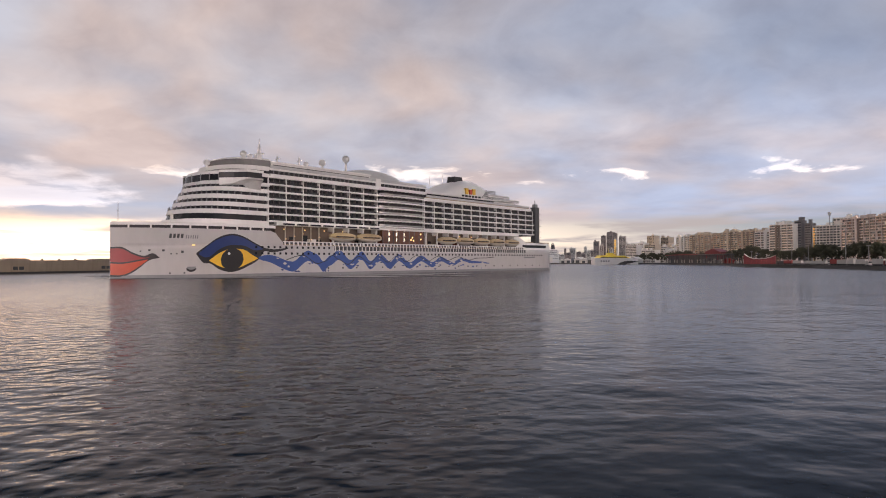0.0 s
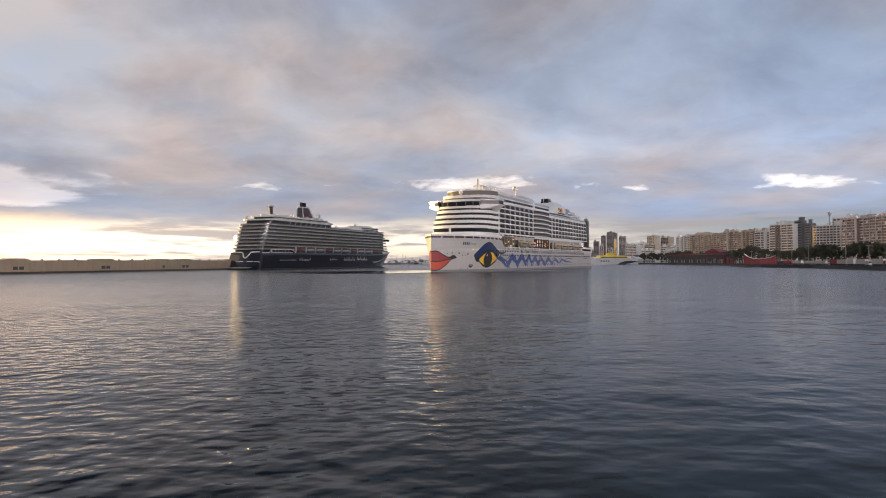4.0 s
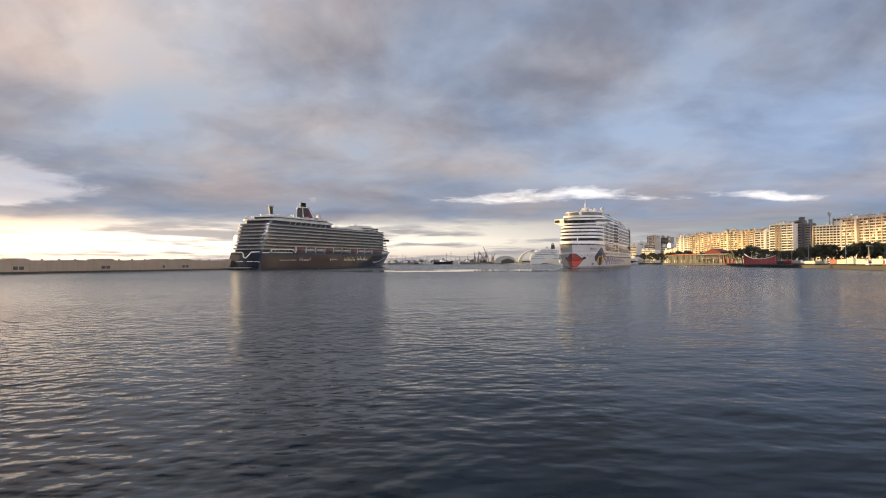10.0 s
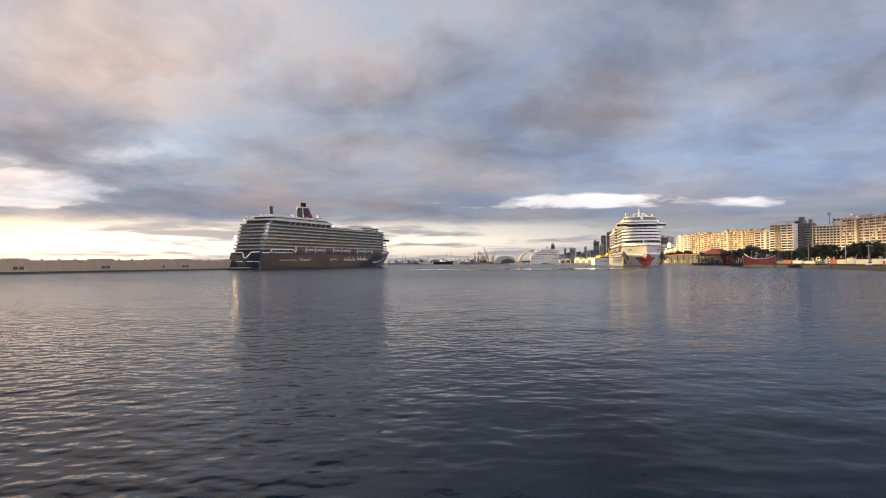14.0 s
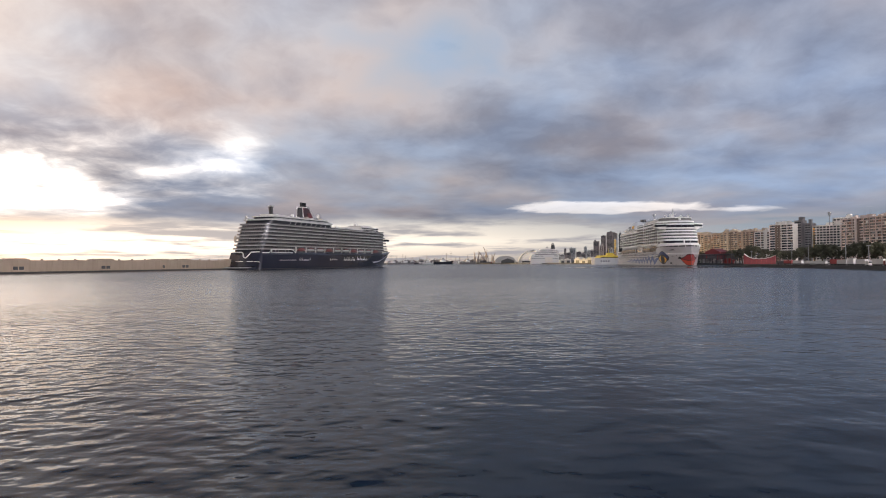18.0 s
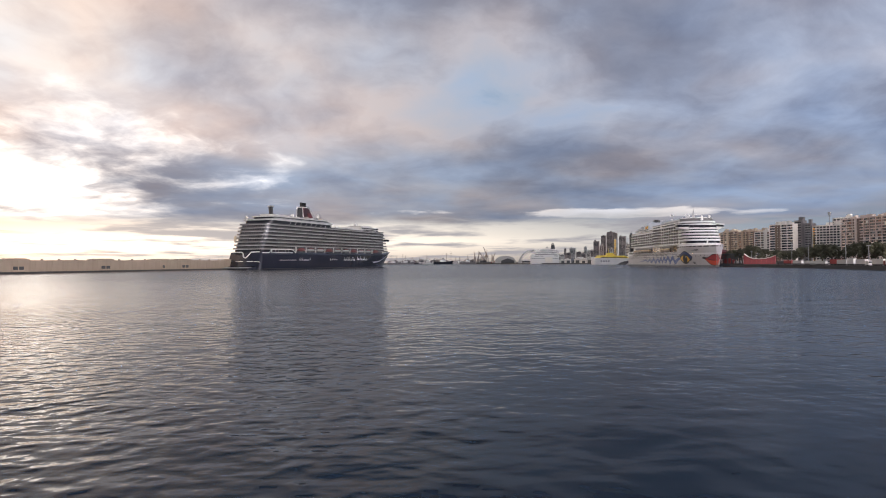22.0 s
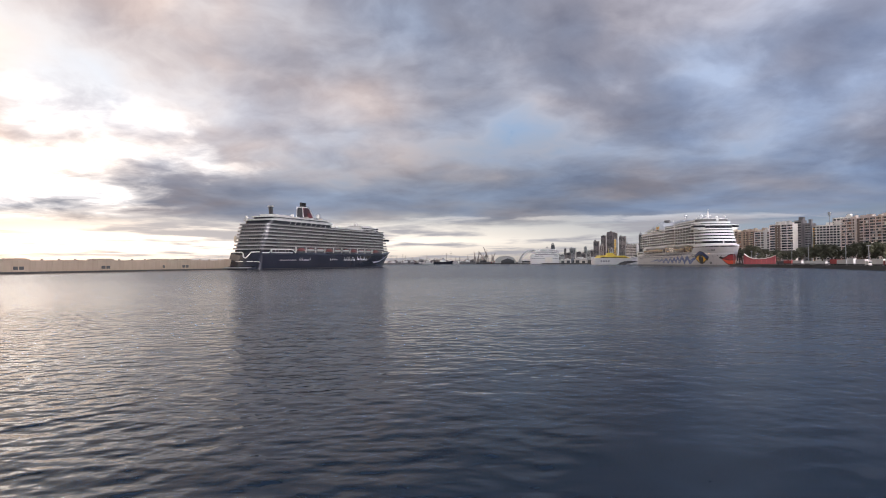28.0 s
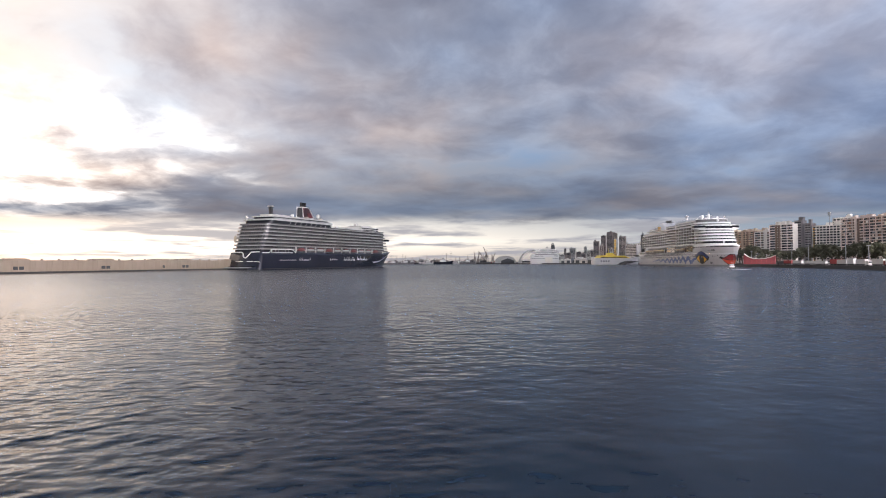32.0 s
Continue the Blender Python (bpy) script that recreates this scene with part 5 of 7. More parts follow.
        for x in boat_at:
            rings = []
            for i in range(9):
                u = i / 8
                w = (math.sin(math.pi * min(1, max(0, 0.06 + 0.88 * u)))) ** 0.45
                rings.append([(x - 16 * u, s * 19.1 + 2.0 * w * math.cos(a), 17.2 + 1.6 * w * math.sin(a) + 0.5 * (2 * u - 1) ** 2) for a in (math.pi + math.pi * j / 8 for j in range(9))])
            boat = part("lifeboat", loft(bmesh.new(), rings), DIM_WHITE, ship, "white lifeboat with yellow canopy", True)
            rings = []
            for i in range(9):
                u = i / 8
                w = (math.sin(math.pi * min(1, max(0, 0.08 + 0.84 * u)))) ** 0.5
                rings.append([(x - 16 * u, s * 19.1 + 2.0 * w * math.cos(a), 17.3 + 2.9 * w * math.sin(a) ** 0.7 + 0.4 * (2 * u - 1) ** 2) for a in (math.pi * j / 8 for j in range(9))])
            part("canopy", loft(bmesh.new(), rings), BOAT_YELLOW, boat, "yellow lifeboat canopy", True)
            part("window_strip", boxes((x - 13.4, x - 2.6, *sorted((s * 20.2, s * 21.12)), 17.75, 18.3)), GLASS, boat)
            part("boat_keel", boxes((x - 13.0, x - 3.0, s * 19.1 - 0.25, s * 19.1 + 0.25, 15.4, 15.9)), DARK_STEEL, boat)
    # stern
    part("stern_house", wall_prism(bmesh.new(), [(-252, 13.6), (-252, 22.0), (-258, 22.0), (-266, 18.6), (-296, 18.0), (-298.6, 13.6)], -17.8, 17.8), WHITE, ship)
    part("stern_glazing", boxes((-292, -262, -17.95, 17.95, 15.0, 16.9)), GLASS, ship)
    part("stern_deck", boxes((-297.5, -266, -17.4, 17.4, 18.5, 19.0)), DECK, ship)
    for s in (1, -1):
        tower = part("stern_tower", prism(bmesh.new(), [(-281.5, s * 17.2 - 1.9), (-276.5, s * 17.2 - 1.9), (-276.5, s * 17.2 + 1.9), (-281.5, s * 17.2 + 1.9)], 18.5, 43.0), DARK_STEEL, ship, "dark steel tower with landings at the stern")
        for z in (22, 26, 30, 34, 38):
            part("landing", boxes((-283.6, -280.5, s * 17.2 - 2.1, s * 17.2 + 2.1, z, z + 0.35)), GREY, tower)
        part("tower_top", boxes((-280.6, -277.4, s * 17.2 - 1.2, s * 17.2 + 1.2, 43, 45.2)), GREY, tower)
        part("tower_mast", tube(bmesh.new(), (-279, s * 17.2, 45), (-279, s * 17.2, 47.8), 0.25), GREY, tower)
    return ship


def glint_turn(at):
    """The turn of a mirror disc at this place that throws the sun to the camera."""
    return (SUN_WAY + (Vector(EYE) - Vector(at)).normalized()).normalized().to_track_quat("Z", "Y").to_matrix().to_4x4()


def disc(r, n=20):
    return loft(bmesh.new(), [[(r * math.cos(2 * math.pi * i / n), r * math.sin(2 * math.pi * i / n), z) for i in range(n)] for z in (-0.3, 0.0)])


# ---- the navy cruise ship: its space has x forward from the stern, y to port ----
def navy_half(x, z):
    reach = lerp(z, (0, 19), (92, 58))
    nose = lerp(z, (0, 19), (266, 288))
    u = min(1.0, max(0.0, nose - x) / reach)
    b = 17.9 * (1 - (1 - u) ** 2.0)
    if x < 14:
        b *= 0.95 + 0.05 * math.sin(math.pi / 2 * max(0, x) / 14)
    return b


def navy_ship():
    ship = new("cruise_ship")
    tagged(ship, "navy-hulled cruise ship moored at the breakwater", "cruise ship")
    bm = bmesh.new()
    sts = [0, 2, 5, 9, 14, 24] + [34 + 12 * i for i in range(15)] + [208, 220, 231, 241, 250, 258, 264, 270, 276, 281, 285, 287.5]
    rim = lambda x: lerp(x, (0, 44, 50, 225, 250, 288), (15.4, 15.4, 16.0, 16.0, 16.6, 19.2))
    for s in (1, -1):
        grid = []
        for x in sts:
            col = []
            for j in range(9):
                z = -2 + (rim(x) + 2) * j / 8
                xx = min(x, lerp(z, (0, 19), (266, 288)) - 0.02) - (lerp(z, (0, 5, 15.4), (7.0, 5.0, 0.5)) if x < 1 else 0.0)
                col.append(bm.verts.new((xx, s * navy_half(xx, z), z)))
            grid.append(col)
        for a, b in zip(grid, grid[1:]):
            for j in range(8):
                bm.faces.new((b[j], a[j], a[j + 1], b[j + 1]) if s > 0 else (a[j], b[j], b[j + 1], a[j + 1]))
        if s > 0:
            first = grid
    for i in range(len(sts) - 1):
        bm.faces.new((first[i][-1], first[i + 1][-1], grid[i + 1][-1], grid[i][-1]))
    for j in range(8):
        bm.faces.new((first[0][j], first[0][j + 1], grid[0][j + 1], grid[0][j]))
    bmesh.ops.recalc_face_normals(bm, faces=bm.faces)
    hull = part("hull", bm, NAVY, ship, "dark navy hull", True)

    def band(line, width, mt, name, label=""):
        for s in (1, -1):
            bm = bmesh.new()
            n = 40
            x0, x1 = line[0][0], line[-1][0]
            pts = [x0 + (x1 - x0) * i / n for i in range(n + 1)]
            mid = [lerp(x, [p[0] for p in line], [p[1] for p in line]) for x in pts]
            strip(bm, [(x, s * (navy_half(x, z + width / 2) + 0.08), z + width / 2) for x, z in zip(pts, mid)], [(x, s * (navy_half(x, z - width / 2) + 0.08), z - width / 2) for x, z in zip(pts, mid)])
            bmesh.ops.recalc_face_normals(bm, faces=bm.faces)
            part(name, bm, mt, hull, label)

    band([(0, 0.2), (262, 0.2)], 1.0, BLACK, "boot_line")
    band([(1, 15.2), (10, 15.2), (14, 18.6), (46, 18.8), (52, 15.6)], 0.9, PALE, "white_trim")
    band([(212, 6.0), (228, 6.5), (244, 9.5), (262, 14.5), (282, 18.4)], 1.1, PALE, "bow_stripe", "white curved stripe at the bow")
    # script along the side: slanted strokes that spell nothing
    for x, w, z, hgt, pitch in ((26, 26, 8.2, 1.0, 1.1), (58, 19, 8.0, 3.0, 1.5), (114, 15, 8.4, 2.0, 1.3), (142, 24, 7.8, 4.2, 1.9), (171, 23, 8.2, 4.6, 1.9)):
        for side in (1, -1):
            bm = bmesh.new()
            rng = random.Random(int(x))
            i = 0.0
            while i < w:
                tall = hgt * (1.0 if i == 0 or rng.random() < 0.2 else rng.uniform(0.38, 0.55))
                lean, thick = tall * 0.35, 0.3 + hgt * 0.07
                x0 = x + i
                quad = [(x0, z), (x0 + thick, z), (x0 + thick + lean, z + tall), (x0 + lean, z + tall)]
                joint = [(x0 + thick * 0.5, z), (x0 + pitch, z + tall * 0.35), (x0 + pitch, z + tall * 0.35 + thick * 0.8), (x0 + thick * 0.5, z + thick * 0.8)]
                for shape in (quad, joint):
                    bm.faces.new([bm.verts.new((px, side * (navy_half(px, pz) + 0.09), pz)) for px, pz in (shape if side < 0 else shape[::-1])])
                i += pitch * rng.uniform(0.85, 1.25)
            part("lettering", bm, WHITE, hull, "white slanted script strokes")
    # long white-rimmed opening on the quarter, its shade drawn as a dark panel
    for side in (1, -1):
        opening = part("quarter_opening", boxes((15, 45, *sorted((side * 17.4, side * 17.98)), 15.9, 18.1)), GLASS, ship, "dark panel for the shaded mooring opening, with a white rim")
        part("rim", boxes((13.5, 47, *sorted((side * 17.5, side * 18.1)), 15.2, 15.9), (13.5, 14.6, *sorted((side * 17.5, side * 18.1)), 15.9, 18.4)), PALE, opening)
        for i in range(5):
            part("post", boxes((19 + 5.2 * i, 19.5 + 5.2 * i, *sorted((side * 17.6, side * 18.06)), 15.9, 18.2)), PALE, opening)
    # ducktail at the waterline
    part("ducktail", loft(bmesh.new(), [[(x, -w, z), (x, w, z), (x, w, -1.0), (x, -w, -1.0)] for x, w, z in ((-15.5, 13.5, 1.0), (-11, 15.0, 1.8), (-4.5, 16.4, 3.4))]), NAVY, hull, "navy ducktail step at the stern")
    part("ducktail_rim", loft(bmesh.new(), [[(x, -w, z), (x, w, z), (x, w, z + 0.3), (x, -w, z + 0.3)] for x, w, z in ((-15.7, 13.6, 1.0), (-11, 15.1, 1.8))]), GREY, hull)
    for y0, w in ((8.5, 8), (-4, 7), (-12.5, 5)):
        part("lettering_bar", boxes((-4.2, -3.4, y0 - w, y0, 6.4, 7.6)), PALE, hull, "pale lettering bar on the stern")

    hook = bmesh.new()
    line = [(14, 15.6), (4.5, 15.8), (2.5, 14.6), (0.5, 11.0), (-2.0, 10.4), (-4.0, 12.6), (-6.5, 15.8), (-15.5, 16.0)]
    for (ya, za), (yb, zb) in zip(line, line[1:]):
        tube(hook, (-0.9 - max(0, 15.4 - za) * 0.45, ya, za), (-0.9 - max(0, 15.4 - zb) * 0.45, yb, zb), 0.55, None, 6)
    part("stern_trim", hook, WHITE, hull, "white curved trim on the stern")

    def tier(nose_aft, hw, fwd):
        """A deck's outline, rounded at the stern."""
        pts = []
        for i in range(13):
            a = math.pi / 2 + math.pi * i / 12
            pts.append((nose_aft + 9 + 9 * math.copysign(abs(math.cos(a)) ** 0.45, math.cos(a)), hw * math.copysign(abs(math.sin(a)) ** 0.32, math.sin(a))))
        pts += [(fwd, -hw), (fwd, hw)]
        return pts

    core = part("cabin_block", prism(bmesh.new(), tier(17, 15.0, 238), 15.5, 41.4), DARK_STEEL, ship, "tall block of cabin decks")
    part("stern_opening", prism(bmesh.new(), tier(1.5, 16.8, 60), 15.2, 18.3), GLASS, ship)
    zs = [18.2 + 3.3 * k for k in range(8)]
    for k, z in enumerate(zs):
        back = -0.4 + 1.3 * k
        part("balcony_deck", prism(bmesh.new(), tier(back, 17.9, 249 - 1.6 * k), z + 0.12, z + 0.62), SHIP_GREY, core)
        part("balcony_rail", prism(bmesh.new(), tier(back + 0.15, 17.75, 248.6 - 1.6 * k), z + 0.62, z + 1.5), SMOKED, core, "grey glass balcony rail")
        part("rail_cap", prism(bmesh.new(), tier(back + 0.05, 17.85, 248.8 - 1.6 * k), z + 1.5, z + 1.62), PARTITION, core)
        if k < 7:
            part("cabin_glazing", prism(bmesh.new(), tier(back + 3.4, 16.5, 240 - k), z + 0.5, z + 3.35), CABIN_GLASS, core, "dark cabin windows")
    rest = bmesh.new()
    for k in range(7):
        wall_me = finish(boxes((-0.16, 0.16, -17.7, -16.5, 1.3, 3.2)), "partition", PARTITION)
        x = 24.0
        while x < 236:
            if k > 2:
                shared("partition", wall_me, core, pose(x, 0, zs[k]))
            else:
                box(rest, x - 0.16, x + 0.16, -17.7, -16.5, zs[k] + 1.3, zs[k + 1])
            box(rest, x - 0.16, x + 0.16, 16.5, 17.7, zs[k] + 1.3, zs[k + 1])
            x += 3.2
        for i in range(11):
            y = -13 + 2.6 * i
            stern_me = finish(boxes((1.2 + 1.3 * k + 0.010 * y * y, 4.4 + 1.3 * k + 0.018 * y * y, -0.12, 0.12, 1.3, 3.2)), "stern_partition", PARTITION)
            shared("stern_partition", stern_me, core, pose(0, y, zs[k]))
    tagged(part("balcony_divider", rest, PARTITION, core), kind="stuff")
    # promenade with tenders
    RED = surface("red_tender_paint", (0.17, 0.03, 0.03), 0.4, 0.15)
    for s in (1, -1):
        # dark back wall: the shade of the recess is put into its colour
        part("promenade", boxes((50, 232, *sorted((s * 16.0, s * 16.9)), 16.0, 21.4)), DARK_STEEL, ship, "recessed promenade wall darkened for its shade")
        for i in range(10):
            x = 55 + 17.2 * i
            rings = []
            for j in range(7):
                u = j / 6
                w = math.sin(math.pi * (0.1 + 0.8 * u)) ** 0.5
                rings.append([(x + 13 * u, s * 17.4 + 1.5 * w * math.cos(a), 18.6 + 1.5 * w * math.sin(a)) for a in (2 * math.pi * q / 8 for q in range(8))])
            boat = part("tender", loft(bmesh.new(), rings), RAIL_GLASS if i % 3 else RED, ship, "tender hung in its davits", True)
            part("tender_roof", boxes((x + 3, x + 10, *sorted((s * 16.6, s * 18.2)), 19.7, 20.6)), RED if i % 2 else MAROON, boat)
            part("davit", boxes((x - 2.6, x - 1.6, *sorted((s * 16.6, s * 17.8)), 16, 21.4)), PALE, ship)
    # upper decks
    top = part("upper_deck", prism(bmesh.new(), tier(11, 17.0, 238), 41.4, 42.2), PALE, ship)
    part("upper_glass", prism(bmesh.new(), tier(16, 16.0, 120), 42.2, 46.2), GLASS, top)
    part("upper_roof", prism(bmesh.new(), tier(14, 17.0, 122), 46.0, 47.4), PALE, top)
    part("top_glass", prism(bmesh.new(), tier(24, 13.0, 116), 47.4, 50.2), GLASS, top)
    part("top_roof", prism(bmesh.new(), tier(22, 14.0, 117), 49.8, 50.8), PALE, top)
    for i in range(9):
        x = 44 + 9 * i
        for s in (1, -1):
            part("strut", tube(bmesh.new(), (x, s * 15.8, 42.2), (x + 3, s * 15.8, 46.3), 0.35), PALE, top)
    part("rail", boxes((120, 184, -16.9, -16.75, 42.2, 43.5), (120, 184, 16.75, 16.9, 42.2, 43.5)), RAIL_GLASS, top)
    for x in range(124, 184, 6):
        for s in (1, -1):
            part("rail_post", boxes((x, x + 0.3, *sorted((s * 16.7, s * 16.95)), 42.2, 43.9)), PALE, top)
    for x0, x1, w, z0, z1, mt in ((126, 138, 9.0, 42.2, 44.6, PALE), (140, 166, 11.0, 42.2, 43.6, SCREEN_GLASS), (150, 158, 4.0, 43.6, 45.8, PALE), (168, 179, 8.0, 42.2, 45.0, GREY), (128, 134, 4.0, 44.6, 46.0, GLASS)):
        part("sun_deck_house", prism(bmesh.new(), [(x0, -w), (x1, -w), (x1, w), (x0, w)], z0, z1, [(x0 + 0.5, -w + 0.4), (x1 - 0.5, -w + 0.4), (x1 - 0.5, w - 0.4), (x0 + 0.5, w - 0.4)]), mt, top)
    for i in range(7):
        x = 20 + 14.5 * i
        for s in (1, -1):
            part("roof_rail", boxes((x, x + 13.6, *sorted((s * 16.6, s * 16.75)), 47.4, 48.5)), RAIL_GLASS, top)
            part("lamp_post", tube(bmesh.new(), (x, s * 16.0, 47.4), (x, s * 16.0, 50.0), 0.14), GREY, top)
    for i in range(6):
        x = 64 + 8.5 * i
        part("vent_box", prism(bmesh.new(), [(x, -11), (x + 4.5, -11), (x + 4.5, -6), (x, -6)], 50.8, 52.0 + 0.4 * (i % 3), [(x + 0.4, -10.6), (x + 4.1, -10.6), (x + 4.1, -6.4), (x + 0.4, -6.4)]), (PALE, GREY, DIM_WHITE)[i % 3], top)
    bow = part("forward_house", prism(bmesh.new(), [(182, -16.5), (226, -16.5), (236, -10), (239, 0), (236, 10), (226, 16.5), (182, 16.5)], 42.2, 47.6, [(186, -16), (224, -16), (232, -10), (235, 0), (232, 10), (224, 16), (186, 16)]), PALE, ship)
    for z in (43.4, 45.4):
        part("house_glazing", boxes((187, 225, -16.55, 16.55, z, z + 1.0)), GLASS, bow)
    part("house_top", boxes((196, 222, -9, 9, 47.6, 49.6)), PALE, bow)
    part("front_face", prism(bmesh.new(), [(238, -16), (246, -12), (250, 0), (246, 12), (238, 16)], 16, 42, [(234, -16), (240, -12), (243, 0), (240, 12), (234, 16)]), PALE, ship)
    for k in range(7):
        z = 21 + 3.0 * k
        part("window_band", boxes((240, 247.2 - 0.3 * k, -9, 9, z, z + 1.1)), GLASS, ship)
    wing = part("bridge_wing", boxes((238, 243, -22.8, 22.8, 31.0, 31.8), (238, 243, -22.8, 22.8, 33.6, 34.2)), PALE, ship)
    part("wing_glazing", boxes((238.3, 242.7, -22.5, 22.5, 31.8, 33.6)), GLASS, wing)
    # funnel and masts
    casing = part("funnel", loft(bmesh.new(), [[(87, -4.6, 47), (107, -4.6, 47), (107, 4.6, 47), (87, 4.6, 47)], [(86, -3.2, 63), (95, -3.2, 63), (95, 3.2, 63), (86, 3.2, 63)]]), surface("dark_red_funnel", (0.075, 0.022, 0.028), 0.35, 0.15), ship, "dark funnel with red emblem and pale edges")
    part("funnel_edge", loft(bmesh.new(), [[(85.2, -3.8, 50), (87.2, -3.8, 50), (87.2, 3.8, 50), (85.2, 3.8, 50)], [(84.4, -2.8, 63.2), (86.2, -2.8, 63.2), (86.2, 2.8, 63.2), (84.4, 2.8, 63.2)]]), DARK_STEEL, casing)
    for y in (-4.7, 4.7):
        part("funnel_frame", tube(bmesh.new(), (85.0, y, 47.5), (84.4, y * 0.72, 63.4), 0.5, 0.4), WHITE, casing, "pale funnel frame")
        part("funnel_frame", tube(bmesh.new(), (108.4, y * 1.05, 47.5), (95.6, y * 0.72, 63.4), 0.5, 0.4), WHITE, casing, "pale funnel frame")
    part("funnel_cap", boxes((84, 96, -3.6, 3.6, 63.0, 63.9)), WHITE, casing)
    for i in range(4):
        part("exhaust", tube(bmesh.new(), (86.6 + 2.4 * i, 0, 63.6), (86.6 + 2.4 * i, 0, 68.6), 1.2), BLACK, casing)
    for s in (1, -1):
        part("emblem", loft(bmesh.new(), [[(96, s * 4.4, 50.5), (103, s * 4.4, 50.5), (103, s * 4.62, 50.5), (96, s * 4.62, 50.5)], [(92, s * 3.85, 57.5), (97.5, s * 3.85, 57.5), (97.5, s * 4.1, 57.5), (92, s * 4.1, 57.5)]]), MAROON, casing)
    part("aft_house", prism(bmesh.new(), tier(28, 8.0, 56), 50.8, 52.6), PALE, ship)
    part("aft_mast", tube(bmesh.new(), (37, 0, 50.5), (36, 0, 60.6), 1.9, 2.1), BLACK, ship, "dark aft exhaust mast")
    part("mast_cap", boxes((34, 38.4, -2.3, 2.3, 60.4, 61.4)), PALE, ship)
    for x, y, z, r in ((119, 0, 56, 2.3), (8, 6, 48.6, 1.6), (60, -8, 52.6, 1.8), (146, -6, 45.5, 1.6), (206, 4, 51.4, 1.7)):
        stalk = part("satellite_dome", tube(bmesh.new(), (x, y, min(z - 3, 47.4)), (x, y, z), 0.5), PALE, ship, "white satellite dome")
        part("dome", ball(bmesh.new(), (x, y, z), r), WHITE, stalk, "", True)
    # mirror disc set on the camera's line of sight imitates a sun glint
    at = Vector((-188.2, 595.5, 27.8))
    flash = part("stern_glint_disc", disc(3.1), GLINT_MIRROR, ship, "mirror disc off the stern, turned to flash the sun at the camera")
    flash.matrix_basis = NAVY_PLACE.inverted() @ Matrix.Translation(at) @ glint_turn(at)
    part("foremast", tube(bmesh.new(), (276, 0, 18.5), (276, 0, 29), 0.3, 0.12), PALE, ship)
    return ship


WHITE_SHIP = white_ship()
NAVY_PLACE = pose(-181, 605, 0, 0, 0, 67.5)
NAVY_SHIP = navy_ship()
NAVY_SHIP.matrix_world = NAVY_PLACE
# ---- shore ----
CONCRETE = surface("quay_concrete", (0.07, 0.066, 0.062), 0.85, 0.25, 0.7, 0.08, bump=0.3)
WET_STONE = surface("wet_dark_stone", (0.045, 0.042, 0.040), 0.6, 0.35, 0.6, 0.1, bump=0.4)
BREAKWATER = surface("weathered_breakwater_wall", (0.39, 0.315, 0.245), 0.9, 0.18, 0.35, 0.03, bump=0.2, streak=5)
ASPHALT = surface("quay_paving", (0.055, 0.054, 0.053), 0.9, 0.2, 0.5)
CREAM = surface("cream_render", (0.80, 0.76, 0.69), 0.8, 0.1, 0.3, 0.04, per_object=0.10)
OCHRE = surface("ochre_render", (0.66, 0.55, 0.42), 0.8, 0.16, 0.3, 0.06, per_object=0.16)
TAN = surface("weathered_tan_render", (0.56, 0.45, 0.34), 0.8, 0.18, 0.3, 0.06, per_object=0.16)
ROSE = surface("rose_brown_render", (0.68, 0.57, 0.50), 0.8, 0.18, 0.3, 0.04, per_object=0.12)
WHITEWASH = surface("white_render", (0.70, 0.68, 0.63), 0.8, 0.08, 0.3, 0.04, per_object=0.06)
SLATE = surface("grey_cladding", (0.20, 0.19, 0.19), 0.6, 0.15, 0.3, 0.04, per_object=0.15)
# grey lightened: the haze of distance is put into this colour
HAZE_GREY = surface("haze_paled_grey", (0.40, 0.34, 0.31), 0.8, 0.12, 0.1, per_object=0.15)
# the sun's golden reflection is put into this metal colour
SUN_GOLD_GLASS = surface("sun_gold_mirror_glass", (0.85, 0.55, 0.22), 0.12, 0.1, 0.2, metal=1.0)
WINDOW = surface("window_glass", (0.05, 0.055, 0.06), 0.12, 0.3, 0.2, per_object=0.35)
AWNING = surface("faded_orange_awning", (0.42, 0.20, 0.11), 0.8, 0.2, 0.3, per_object=0.3)
# shutter brown that also draws the shade of facade recesses
SHUTTER_RECESS = surface("brown_shutter_and_recess", (0.24, 0.17, 0.13), 0.7, 0.2, 0.3, per_object=0.3)
RED_SHED = surface("red_shed_paint", (0.23, 0.036, 0.040), 0.6, 0.15, 0.5)
BRICK_RED = surface("faded_red_container", (0.36, 0.05, 0.045), 0.6, 0.2, 0.5)
TRUCK_WHITE = surface("white_trailer", (0.52, 0.51, 0.49), 0.5, 0.1, 0.5)
RUBBER = surface("black_rubber", (0.02, 0.02, 0.02), 0.8, 0.2)
LEAF = surface("dark_green_leaves", (0.056, 0.058, 0.030), 0.7, 0.35, 0.8, 0.15, per_object=0.25)
BARK = surface("brown_bark", (0.11, 0.085, 0.06), 0.9, 0.25, 2.0)
FERRY_YELLOW = surface("bright_yellow_paint", (0.82, 0.62, 0.06), 0.4, 0.08)
FOAM = surface("white_foam", (0.62, 0.64, 0.65), 0.8, 0.15, 1.5, 0.4, bump=0.5)
CHURNED = surface("churned_water", (0.24, 0.25, 0.26), 0.6, 0.2, 1.5, 0.4, bump=0.5)


